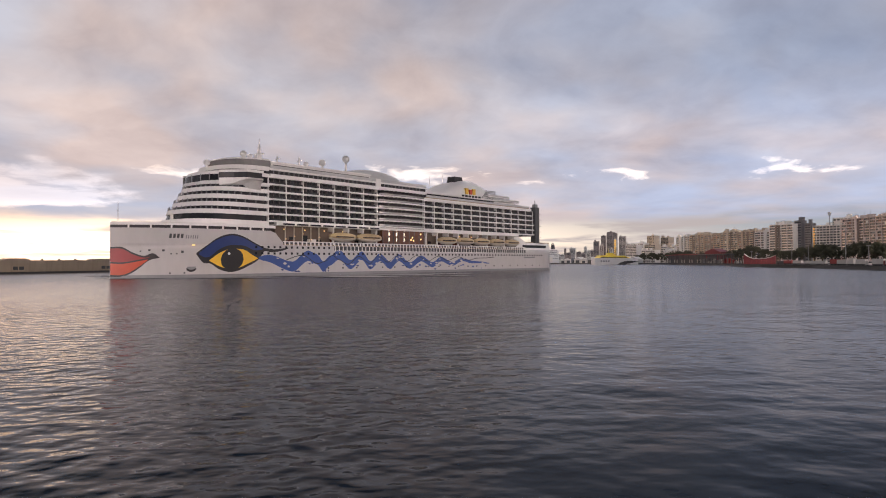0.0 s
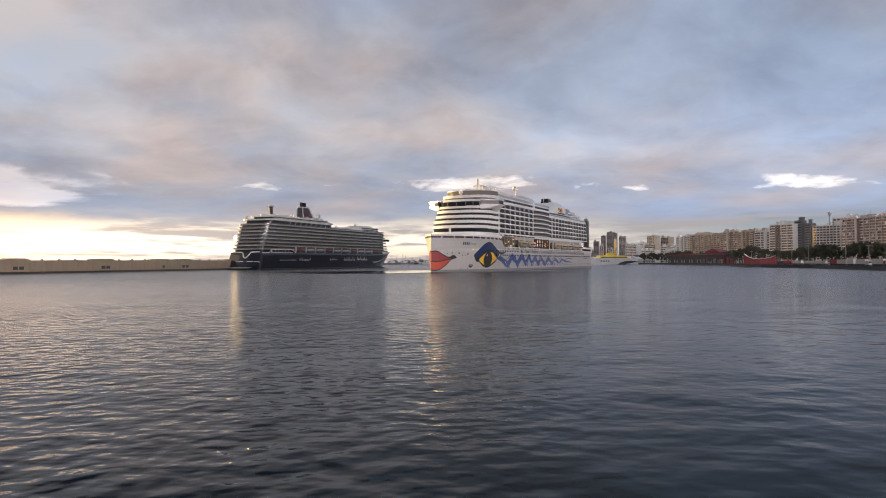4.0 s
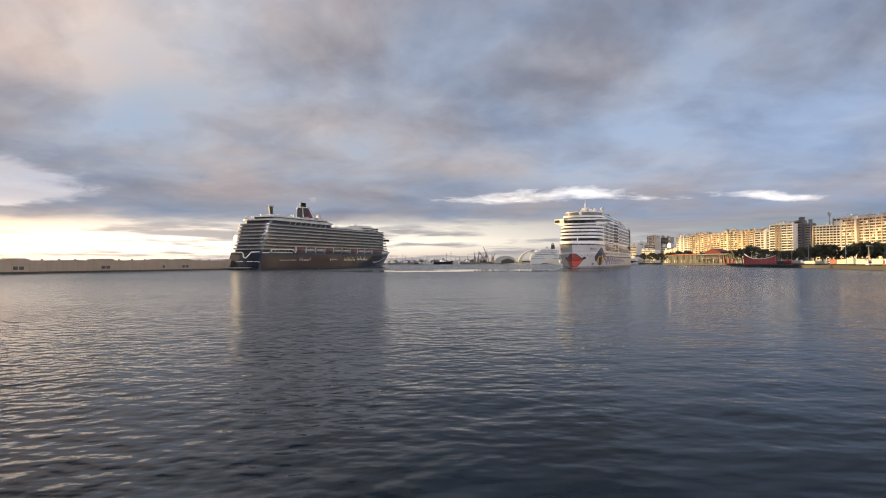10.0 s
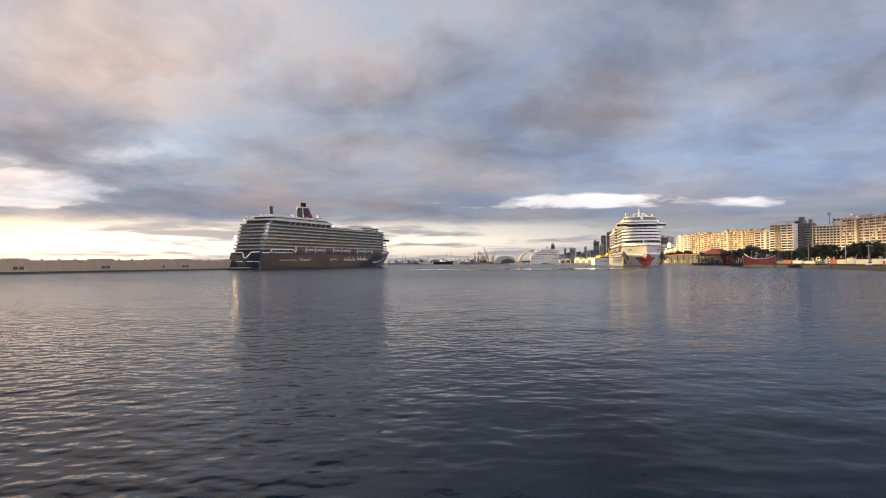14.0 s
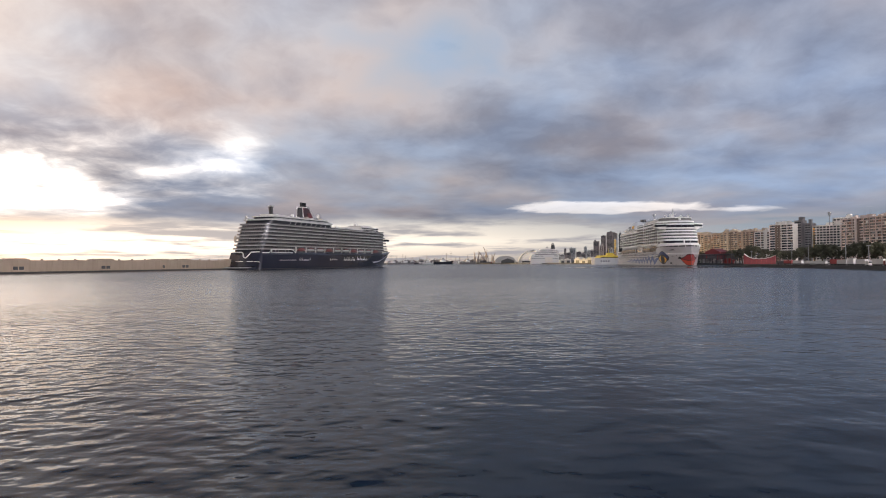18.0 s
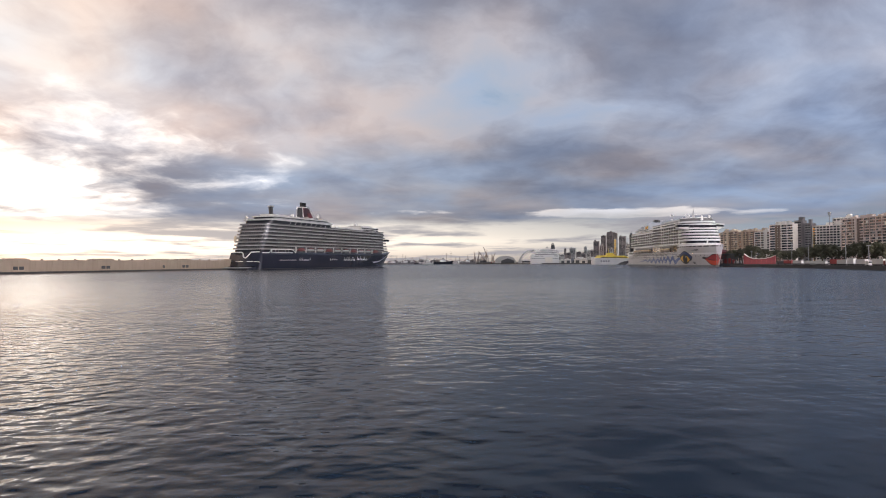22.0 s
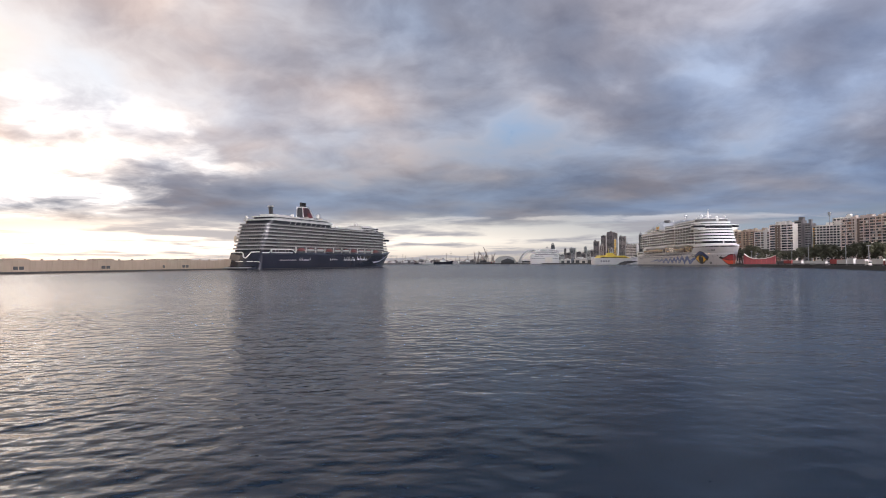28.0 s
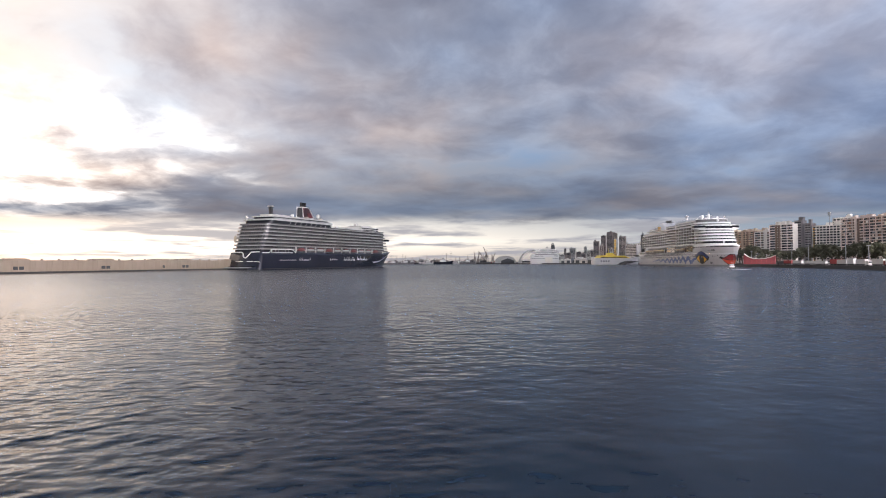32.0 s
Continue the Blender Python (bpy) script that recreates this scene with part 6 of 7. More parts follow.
def land():
    edge = [(150, -400), (190, 120), (226, 334), (241, 391), (255, 454), (256, 530), (281, 645), (335, 662), (335, 1072), (302, 1088), (265, 1430), (162, 1600), (26, 1740), (-130, 1830), (-420, 1960), (-420, 9000), (9000, 9000), (9000, -400)]
    bm = prism(bmesh.new(), edge, -2.0, 2.0)
    bmesh.ops.recalc_face_normals(bm, faces=bm.faces)
    ground = new("ground", finish(bm, "ground", ASPHALT))
    tagged(ground, "grey paved quay and city ground along the harbour", "ground", kind="structure")
    # stone facing and coping, block by block
    for (x0, y0), (x1, y1) in zip(edge[1:13], edge[2:14]):
        length = math.hypot(x1 - x0, y1 - y0)
        n = max(1, round(length / (14 if y0 < 700 else 60)))
        step = length / n
        yaw = math.degrees(math.atan2(y1 - y0, x1 - x0))
        cope = finish(boxes((0.06, step - 0.06, -1.1, 0.25, 1.75, 2.25)), "coping", CONCRETE)
        face = finish(boxes((0.04, step - 0.04, -0.3, 0.12, -1.0, 1.75)), "facing", WET_STONE)
        for i in range(n):
            m = pose(x0 + (x1 - x0) * i / n, y0 + (y1 - y0) * i / n, 0, 0, 0, yaw)
            shared("coping", cope, ground, m)
            shared("facing", face, ground, m)
    return ground


land()


def breakwater():
    """A long wall from beside the camera to beyond the moored ship."""
    (x0, y0), (x1, y1) = (-345.0, 157.0), (-95.0, 885.0)
    length = math.hypot(x1 - x0, y1 - y0)
    wall = new("breakwater")
    wall.matrix_world = pose(x0, y0, 0, 0, 0, math.degrees(math.atan2(y1 - y0, x1 - x0)))
    tagged(wall, "long weathered concrete breakwater wall with a low quay", "breakwater", kind="structure")
    slab = finish(boxes((0.03, 11.97, 4.5, 14, -2, 8.3)), "wall_panel", BREAKWATER)
    slab_b = finish(boxes((0.03, 11.97, 4.5, 14, -2, 8.5)), "wall_panel", BREAKWATER)
    for i in range(int(length / 12)):
        shared("wall_panel", slab if i % 5 else slab_b, wall, pose(12 * i, 0, 0))
    ledge = finish(boxes((0.05, 23.95, 0, 4.5, -2, 1.1)), "quay_block", WET_STONE)
    for i in range(int(length / 24)):
        shared("quay_block", ledge, wall, pose(24 * i, 0, 0))
    bollard = finish(boxes((-0.5, 0.5, 5.0, 6.0, 8.2, 9.3), (-0.7, 0.7, 4.8, 6.2, 8.2, 8.5)), "post", BREAKWATER)
    for i in range(int(length / 12.6)):
        shared("post", bollard, wall, pose(12.6 * i + 4, 0, 0))
    for u, w in ((264, 16), (331, 17), (388, 5), (413, 16), (478, 15), (536, 15)):
        cap = part("stepped_cap", boxes((u - 8, u + 8, 4.8, 13, 8.3, 9.1), (u - 5, u + 6, 5, 12, 9.1, 9.5)), BREAKWATER, wall)
        frame_part = part("doorway", boxes((u - w / 4, u + w / 4, 4.25, 4.52, 1.5, 5.0)), BREAKWATER, wall)
        for k in (-1, 1):
            # dark panels stand in for the shade in the door recesses
            part("opening", boxes((u + k * w / 8 - w / 10, u + k * w / 8 + w / 10, 4.15, 4.4, 2.3, 4.4)), DARK_STEEL, frame_part)
    part("lamp_post", tube(bmesh.new(), (566, 8, 8), (566, 8, 17), 0.18, 0.1), GREY, wall)
    return wall


breakwater()


# ---- city ----
def building(x, y, width, depth, height, yaw, wall, floors, bays, style="balcony", label="", base=2.0, roof=1):
    """A block of flats; its front is its local -y side."""
    b = new("apartment_building")
    b.matrix_world = pose(x, y, base, 0, 0, yaw)
    tagged(b, label or "tall cream apartment block with rows of balconies", "building")
    rng = random.Random(int(x * 7 + y))
    w2 = width / 2
    storey = height / floors
    body = part("wall", boxes((-w2, w2, 0.9, depth, 0, height)), wall, b)
    me_l = finish(boxes((-w2 - 0.02, w2 + 0.02, 0.55, 0.95, 0.0, storey - 1.0)), "window_band", WINDOW)
    me_low = finish(boxes((-w2 + 0.6, w2 - 0.6, 0.6, 0.95, 0.0, storey * 0.40)), "window_band", WINDOW)
    slab = finish(boxes((-w2 - 0.35, w2 + 0.35, -0.75, 0.9, -0.12, 0.98)), "balcony", wall)
    pane = finish(boxes((0.0, 1.0, 0.35, 0.62, 0.0, storey - 1.2)), "shutter", SHUTTER_RECESS)
    infill = [finish(boxes((0.0, 1.0, -0.72, -0.5, 0.0, storey - 1.1)), "closed_balcony", mt) for mt in (WHITEWASH, ROSE, AWNING, SLATE)]
    bay = width / bays
    win = finish(boxes((-bay * 0.34, bay * 0.34, 0.45, 0.95, 0, storey * 0.55)), "window", WINDOW)
    side_win = finish(boxes((-w2 - 0.06, -w2 + 0.3, -0.7, 0.7, 0, storey * 0.5)), "window", WINDOW)
    stairs = [i for i in range(2, bays - 1) if rng.random() < 0.24] if style == "balcony" else []
    for i in stairs:
        x = -w2 + bay * i
        dark = rng.random() < 0.6
        # the dark strips stand in for shaded recesses in the facade
        part("stairwell", boxes((x + bay * 0.1, x + bay * 0.85, -0.9, 0.9, 0, height + (0 if dark else 2.4))), SHUTTER_RECESS if dark else wall, body, "dark strip for a shaded facade recess" if dark else "")
    for k in range(floors):
        z = storey * k
        if style == "balcony":
            shared("window_band", me_l, body, pose(0, 0, z + 0.9))
            shared("balcony", slab, body, pose(0, 0, z))
            for i in range(bays):
                if i in stairs:
                    continue
                if wall in (ROSE, TAN, OCHRE) and rng.random() < 0.22:
                    o = shared("closed_balcony", infill[rng.randrange(4)], body, pose(-w2 + bay * (i + 0.08), 0, z + 0.95))
                    o.scale = (bay * rng.uniform(0.55, 0.86), 1, 1)
                elif rng.random() < (0.3 if wall is CREAM else 0.55):
                    o = shared("shutter", pane, body, pose(-w2 + bay * (i + 0.12), 0, z + 0.95))
                    o.scale = (bay * rng.uniform(0.25, 0.7), 1, 1)
        elif style == "grid":
            for i in range(bays):
                shared("window", win, body, pose(-w2 + bay * (i + 0.5), 0, z + storey * 0.3))
        else:
            shared("window_band", me_low, body, pose(0, 0, z + storey * 0.35))
        if k and depth > 9 and style != "plain":
            for q in range(int(depth / 6)):
                shared("window", side_win, body, pose(0, 4 + 5.5 * q, z + storey * 0.3))
    if style != "plain":
        fins = finish(boxes((-0.3, 0.3, -0.3 if style == "balcony" else 0.3, 0.95, 0, height + 0.2)), "pier", wall)
        for i in range(bays + 1):
            if style == "grid" or i % 2 == 0:
                shared("pier", fins, body, pose(-w2 + bay * i, 0, 0))
    crown = part("parapet", boxes((-w2 - 0.2, w2 + 0.2, 0.5, 1.0, height, height + 1.1), (-w2 - 0.2, w2 + 0.2, depth - 0.3, depth + 0.1, height, height + 1.1), (-w2 - 0.2, -w2 + 0.2, 0.5, depth, height, height + 1.1), (w2 - 0.2, w2 + 0.2, 0.5, depth, height, height + 1.1)), wall, b)
    for i in range(roof * max(1, int(width / 11))):
        px = rng.uniform(-w2 + 3, w2 - 3)
        py = rng.uniform(3, max(4, depth - 3))
        s = rng.uniform(1.4, 2.8)
        h = rng.uniform(2.6, 6.0)
        hut = part("stair_head", boxes((px - s, px + s, py - s, py + s, height, height + h)), wall, b)
        if rng.random() < 0.6:
            part("aerial", tube(bmesh.new(), (px, py, height + h), (px, py, height + h + rng.uniform(2, 5)), 0.09), GREY, hut)
    return b


building(472, 702, 136, 16, 50, -85, ROSE, 16, 30, "balcony", "long rose-brown apartment block with stacked balconies", roof=2)
building(474, 803, 46, 18, 45.5, -60, CREAM, 14, 11, "grid", "cream apartment block with a grid of windows", roof=2)
building(489, 806, 22, 12, 54.5, -60, CREAM, 17, 5, "grid", "cream rooftop tower of an apartment block", roof=1)
building(437, 850, 34, 15, 49, -65, CREAM, 15, 8, "balcony", "cream apartment tower with open balconies", roof=2)
building(427, 880, 22, 14, 41, -60, WHITEWASH, 13, 5, "balcony", "narrow white apartment block")
building(452, 838, 9, 12, 53.0, -62, SLATE, 16, 2, "band", "dark slender apartment tower with glazed bands")
building(459, 828, 8, 12, 49.0, -62, SLATE, 16, 2, "band", "dark slender apartment tower with glazed bands")
for i, (mt, n, h) in enumerate(((TAN, 7, 43.5), (OCHRE, 7, 45.0), (TAN, 7, 43.0), (OCHRE, 7, 45.0), (CREAM, 6, 44.0), (WHITEWASH, 4, 22.0))):
    building(428 - 4.2 * i, 925 + 51 * i, 49, 17, h, -85, mt, 14, n + 3, "balcony", "ochre apartment block in a long terrace" if mt in (OCHRE, TAN) else "pale apartment block in a long terrace", roof=2)
# stair towers whose panes are coloured with the sun's golden reflection
for x, y, h in ((446.5, 838, 44), (463.5, 822, 44)):
    b = new("stair_tower")
    b.matrix_world = pose(x, y, 2, 0, 0, -60)
    tagged(b, "slim stair tower with mirrored panes coloured for golden sun glint", "tower")
    part("shaft", boxes((-1.9, 1.9, 0.3, 5, 0, h)), CREAM, b)
    for k in range(11):
        part("pane", boxes((-1.3, 1.3, 0.05, 0.32, 2 + 3.8 * k, 5.6 + 3.8 * k)), SUN_GOLD_GLASS, b)
# a tower added to carry a mirror disc that flashes the sun at the camera
disc_tower = new("roof_lantern")
disc_tower.matrix_world = pose(422.6, 1230, 2.0)
tagged(disc_tower, "added white tower with a mirror disc that imitates a sun glint", "tower")
part("shaft", boxes((-4, 4, 1.0, 9, 0, 28)), WHITEWASH, disc_tower)
part("collar", boxes((-4.6, 4.6, 0.6, 9.4, 27.2, 28.2)), WHITEWASH, disc_tower)
pane = part("window", disc(4.6), GLINT_MIRROR, disc_tower, "round mirror disc turned to flash the sun at the camera")
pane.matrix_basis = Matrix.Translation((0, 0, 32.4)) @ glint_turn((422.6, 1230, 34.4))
# water tank on a mast over the roofs
b = new("rooftop_tank")
b.matrix_world = pose(474, 806, 47.4)
tagged(b, "white rooftop antenna drum on a thin mast", "antenna")
part("mast", tube(bmesh.new(), (0, 0, 0), (0, 0, 13.0), 0.3), GREY, b)
part("drum", tube(bmesh.new(), (0, 0, 12.6), (0, 0, 16.6), 1.5, 1.9, 12), TRUCK_WHITE, b)

# middle distance
for x, y, w, d, h, mt, n in ((456, 1330, 48, 22, 32, CREAM, 9), (424, 1350, 28, 18, 36, OCHRE, 11), (388, 1360, 30, 18, 36, WHITEWASH, 11), (414, 1400, 30, 18, 40, CREAM, 12), (500, 1400, 40, 20, 36, OCHRE, 11), (520, 1300, 30, 20, 40, CREAM, 12), (400, 1285, 34, 16, 24, CREAM, 7), (438, 1240, 30, 16, 21, WHITEWASH, 6), (470, 1230, 26, 16, 26, OCHRE, 8), (478, 1180, 24, 14, 27, CREAM, 8)):
    building(x, y, w, d, h, -60, mt, n, max(3, int(w / 5)), "band", "pale mid-rise building behind the harbour", roof=1)
building(473, 1500, 21, 18, 60, -62, OCHRE, 18, 5, "grid", "ochre office tower with small windows")
building(505, 1500, 23, 18, 56, -62, TAN, 18, 5, "grid", "ochre office tower with small windows")
# towers of the old town
for x, y, w, h, n, mt in ((442, 1900, 15, 60, 18, HAZE_GREY), (455, 1890, 9, 48, 15, ROSE), (463, 1900, 13, 76, 22, HAZE_GREY), (484, 1910, 17, 87, 26, HAZE_GREY), (496, 1900, 12, 84, 26, HAZE_GREY), (518, 1900, 19, 74, 22, ROSE), (532, 1890, 12, 52, 15, CREAM), (508, 1870, 10, 40, 12, HAZE_GREY), (473, 1860, 12, 38, 12, CREAM), (545, 1860, 14, 48, 14, WHITEWASH)):
    building(x, y, w, 9, h, -30, mt, n, 4, "band", "high-rise tower of the old town in the distance", roof=1)
b = new("stair_tower")
b.matrix_world = pose(492, 1880, 2, 0, 0, -40)
tagged(b, "glazed strip tower coloured for golden sun glint in the distance", "tower")
part("shaft", boxes((-4.4, 4.4, 0.3, 6, 0, 68)), WHITEWASH, b)
for k in range(6):
    part("pane", boxes((-3.6, 3.6, 0.0, 0.32, 6 + 10 * k, 15.4 + 10 * k)), SUN_GOLD_GLASS, b)
for x, y, w, h in ((426, 2300, 6, 46), (452, 2300, 20, 48), (438, 2300, 16, 33), (474, 2300, 16, 36), (497, 2300, 10, 52), (508, 2300, 12, 38), (416, 2300, 14, 26), (486, 2280, 14, 30), (522, 2300, 18, 40), (404, 2320, 20, 28)):
    building(x, y, w, 9, h, -25, (HAZE_GREY, CREAM, WHITEWASH)[int(x) % 3], max(6, int(h / 4)), 3, "plain", "grey city building on the far skyline", roof=1)


# ---- trees ----
def dome_tree(seed, height, spread):
    """A broad park tree: short trunk, forked limbs, a dense domed crown of leaf sprays with a ragged rim."""
    rng = random.Random(seed)
    t = new("tree")
    tagged(t, "broad dark domed tree on the waterfront", "tree", "waterfront trees")
    trunk = bmesh.new()
    tube(trunk, (0, 0, 0), (0.2, 0.1, height * 0.33), 0.55, 0.35)
    crown = bmesh.new()
    low = height * 0.30
    for i in range(8):
        a = 2 * math.pi * i / 8 + rng.uniform(-0.3, 0.3)
        r = spread * rng.uniform(0.35, 0.7)
        tube(trunk, (0.2, 0.1, height * 0.31), (r * math.cos(a), r * math.sin(a), height * rng.uniform(0.5, 0.72)), 0.22, 0.07, 6)
    lumps = []
    for i in range(26):
        a, u = rng.uniform(0, 6.28), math.sqrt(rng.uniform(0.02, 1))
        top = low + (height - low) * math.sqrt(max(0.0, 1 - (u * 0.97) ** 2.4))
        size = spread * rng.uniform(0.17, 0.27)
        z = max(low + size * 0.5, top - size * rng.uniform(0.85, 1.05))
        lumps.append((Vector((u * 0.86 * spread * math.cos(a), u * 0.86 * spread * math.sin(a), z)), size))
    for c, size in lumps:
        bmesh.ops.create_icosphere(crown, subdivisions=1, radius=size * 0.8, matrix=Matrix.Translation(c))
        for _ in range(46):
            d = Vector((rng.gauss(0, 1), rng.gauss(0, 1), rng.gauss(0.25, 0.8))).normalized()
            p = c + d * size * rng.uniform(0.75, 1.1)
            q = Euler((rng.uniform(0, 6.28), rng.uniform(0, 6.28), 0)).to_matrix()
            s = rng.uniform(0.4, 0.85)
            crown.faces.new([crown.verts.new(p + q @ Vector(v) * s) for v in ((-0.7, -0.45, 0), (0.7, -0.45, 0.1), (0.8, 0.5, 0), (-0.6, 0.45, 0.12))])
    part("trunk", trunk, BARK, t)
    part("crown", crown, LEAF, t)
    return t


KINDS = [dome_tree(1, 18, 10), dome_tree(2, 18, 10), dome_tree(3, 18, 10)]
rng = random.Random(11)
# bearing (sideways per metre out), distance, height, spread
PARK_TREES = [(0.470, 655, 19.0, 10.0), (0.455, 690, 16.0, 8.5), (0.490, 668, 15.0, 8.5), (0.508, 640, 14.0, 7.5), (0.524, 665, 13.5, 8.0), (0.545, 640, 16.5, 8.0), (0.558, 660, 18.0, 9.0), (0.577, 645, 19.6, 11.5), (0.592, 630, 18.6, 9.5), (0.623, 610, 19.5, 10.0), (0.640, 600, 20.2, 11.0), (0.658, 590, 19.5, 10.5), (0.676, 585, 19.5, 10.5), (0.694, 580, 18.5, 10.0), (0.608, 660, 13.0, 7.0)]
QUAY_TREES = [(0.440, 720, 15.0, 8.5), (0.425, 760, 15.5, 8.5), (0.408, 800, 15.0, 8.5), (0.392, 840, 14.5, 8.0), (0.372, 900, 17.0, 10.0), (0.358, 930, 17.0, 10.0), (0.345, 960, 16.0, 9.5), (0.331, 1010, 15.0, 8.0), (0.318, 1080, 17.0, 10.0), (0.306, 1110, 17.0, 9.5), (0.296, 1160, 14.0, 9.0), (0.435, 700, 12.0, 7.0), (0.535, 690, 14.0, 8.0), (0.565, 700, 16.0, 9.0), (0.65, 640, 18.0, 10.0), (0.63, 650, 17.0, 10.0), (0.67, 620, 18.0, 10.0)]
for i, (side, out, high, wide) in enumerate(PARK_TREES + QUAY_TREES):
    if side < 0.45 and out < 385 / side:
        high, wide, out = high * 385 / side / out, wide * 385 / side / out, 385 / side
    m = pose(side * out, out, 2.0, 0, 0, rng.uniform(0, 360))
    o = KINDS[i] if i < 3 else copy_thing(KINDS[i % 3], m)
    o.matrix_basis = m @ Matrix.Diagonal((wide / 10, wide / 10, high / 18, 1))


# ---- quay things ----
def red_hall():
    b = new("harbour_hall")
    b.matrix_world = pose(270, 562, 2.0, 0, 0, -28) @ Matrix.Diagonal((0.82, 0.9, 1, 1))
    tagged(b, "red harbour hall with a sagging upswept roof", "building")
    outline = [(-15, 0), (15, 0), (15.5, 7.6), (11, 6.0), (6, 5.0), (0, 4.6), (-6, 5.0), (-11, 6.6), (-14.5, 9.0)]
    part("wall", wall_prism(bmesh.new(), outline, 0, 12), RED_SHED, b)
    bm = bmesh.new()
    xs = [p[0] for p in outline[2:]][::-1]
    zs = [p[1] for p in outline[2:]][::-1]
    wall_prism(bm, [(x, z + 0.05) for x, z in zip(xs, zs)] + [(x, z + 0.6) for x, z in zip(xs[::-1], zs[::-1])], -0.8, 12.8)
    part("roof_edge", bm, CREAM, b, "cream upswept roof edge")
    for i in range(6):
        part("panel_joint", boxes((-12 + 4.6 * i, -11.7 + 4.6 * i, -0.12, 0.02, 0.2, 4.2)), BRICK_RED, b)
    part("plinth", boxes((-16, 16, -0.5, 12.4, -0.1, 0.5)), CONCRETE, b)
    return b


red_hall()


def pier_hall(x, y, yaw, length, posts, roof_mt, label, high=9.0, panes=True):
    b = new("pier_hall")
    b.matrix_world = pose(x, y, 2.0, 0, 0, yaw)
    tagged(b, label, "building")
    part("wall", boxes((-length / 2, length / 2, 5, 18, 0, high - 1)), DARK_STEEL, b)
    part("roof", wall_prism(bmesh.new(), [(-length / 2 - 1, high - 1), (length / 2 + 1, high - 1), (length / 2 + 1, high - 0.3), (0, high + 0.9), (-length / 2 - 1, high - 0.3)], 0, 19), roof_mt, b)
    post = finish(boxes((-0.4, 0.4, 0.4, 1.2, 0, high - 1)), "post", DARK_STEEL)
    pane = finish(boxes((-1.6, 1.6, 4.7, 5.02, 0.4, 5.2)), "pane", TRUCK_WHITE)
    for i in range(posts):
        u = -length / 2 + length * (i + 0.5) / posts
        shared("post", post, b, pose(u, 0, 0))
        if panes and i % 3 != 1:
            shared("pane", pane, b, pose(u + 1.8, 0, 0))
    return b


pier_hall(347, 952, -82, 108, 15, RED_SHED, "red-roofed pier hall with pale bays", 12.5)


def gantry(x, y, yaw, length, frames, high):
    """An open loading pier: dark portal frames carrying beams, with pale cabins and crates between them."""
    b = new("loading_gantry")
    b.matrix_world = pose(x, y, 2.0, 0, 0, yaw)
    tagged(b, "dark open loading gantry of portal frames on the pier", "gantry")
    rng = random.Random(17)
    portal = finish(boxes((-0.45, 0.45, 0, 0.9, 0, high), (-0.45, 0.45, 8, 8.9, 0, high), (-0.5, 0.5, -0.6, 9.5, high - 1.2, high)), "portal_frame", DARK_STEEL)
    for i in range(frames):
        shared("portal_frame", portal, b, pose(-length / 2 + length * i / (frames - 1), 0, 0))
    for z in (high * 0.55, high - 0.5):
        part("beam", boxes((-length / 2, length / 2, 0.2, 0.7, z, z + 0.7)), DARK_STEEL, b)
    part("canopy", boxes((-length / 2, length * 0.1, -0.8, 9.6, high, high + 0.5)), GREY, b, "grey flat canopy")
    for i in range(frames - 1):
        u = -length / 2 + length * (i + 0.5) / (frames - 1)
        w, h = length / frames * rng.uniform(0.25, 0.45), rng.uniform(2.2, high * 0.6)
        part("cabin", boxes((u - w, u + w, 3.0, 6.5, 0, h)), (TRUCK_WHITE, BRICK_RED, GREY, TRUCK_WHITE, SLATE)[rng.randrange(5)], b)
        if i % 3 == 0:
            part("brace", tube(bmesh.new(), (u - length / frames / 2, 0.45, 0.3), (u + length / frames / 2, 0.45, high * 0.55), 0.18, None, 6), DARK_STEEL, b)
    return b


gantry(346, 812, -80, 112, 15, 11.5)


def gable_shed(x, y, yaw, w, d, h, mt, label):
    b = new("shed")
    b.matrix_world = pose(x, y, 2.0, 0, 0, yaw)
    tagged(b, label, "shed")
    part("wall", boxes((-w / 2, w / 2, 0, d, 0, h)), mt, b)
    part("roof", wall_prism(bmesh.new(), [(-w / 2 - 0.6, h), (w / 2 + 0.6, h), (0, h + w * 0.22)], -0.6, d + 0.6), mt, b)
    part("gate", boxes((-w * 0.28, w * 0.28, -0.15, 0.1, 0, h * 0.75)), DARK_STEEL, b)
    return b


gable_shed(362, 884, -50, 22, 24, 15, RED_SHED, "faded red gabled shed on the pier")


def trailer(x, y, yaw, length, h, mt, label, cab=None):
    b = new("truck")
    b.matrix_world = pose(x, y, 2.0, 0, 0, yaw)
    tagged(b, label, "truck", "vehicles on the quay")
    part("box", boxes((-length / 2, length / 2, 0, 2.5, 1.1, h)), mt, b)
    part("chassis", boxes((-length / 2, length / 2, 0.3, 2.2, 0.75, 1.08)), DARK_STEEL, b)
    if cab:
        part("cab", prism(bmesh.new(), [(length / 2 + 0.3, 0.05), (length / 2 + 2.6, 0.05), (length / 2 + 2.6, 2.45), (length / 2 + 0.3, 2.45)], 0.6, 3.1, [(length / 2 + 0.3, 0.1), (length / 2 + 2.2, 0.1), (length / 2 + 2.2, 2.4), (length / 2 + 0.3, 2.4)]), cab, b)
        part("windscreen", boxes((length / 2 + 2.35, length / 2 + 2.62, 0.3, 2.2, 1.8, 2.6)), GLASS, b)
    for u in (-length / 2 + 1.2, -length / 2 + 2.6, length / 2 - 1.0):
        for yy in (-0.05, 2.25):
            part("wheel", tube(bmesh.new(), (u, yy, 0.5), (u, yy + 0.3, 0.5), 0.5, None, 12), RUBBER, b)
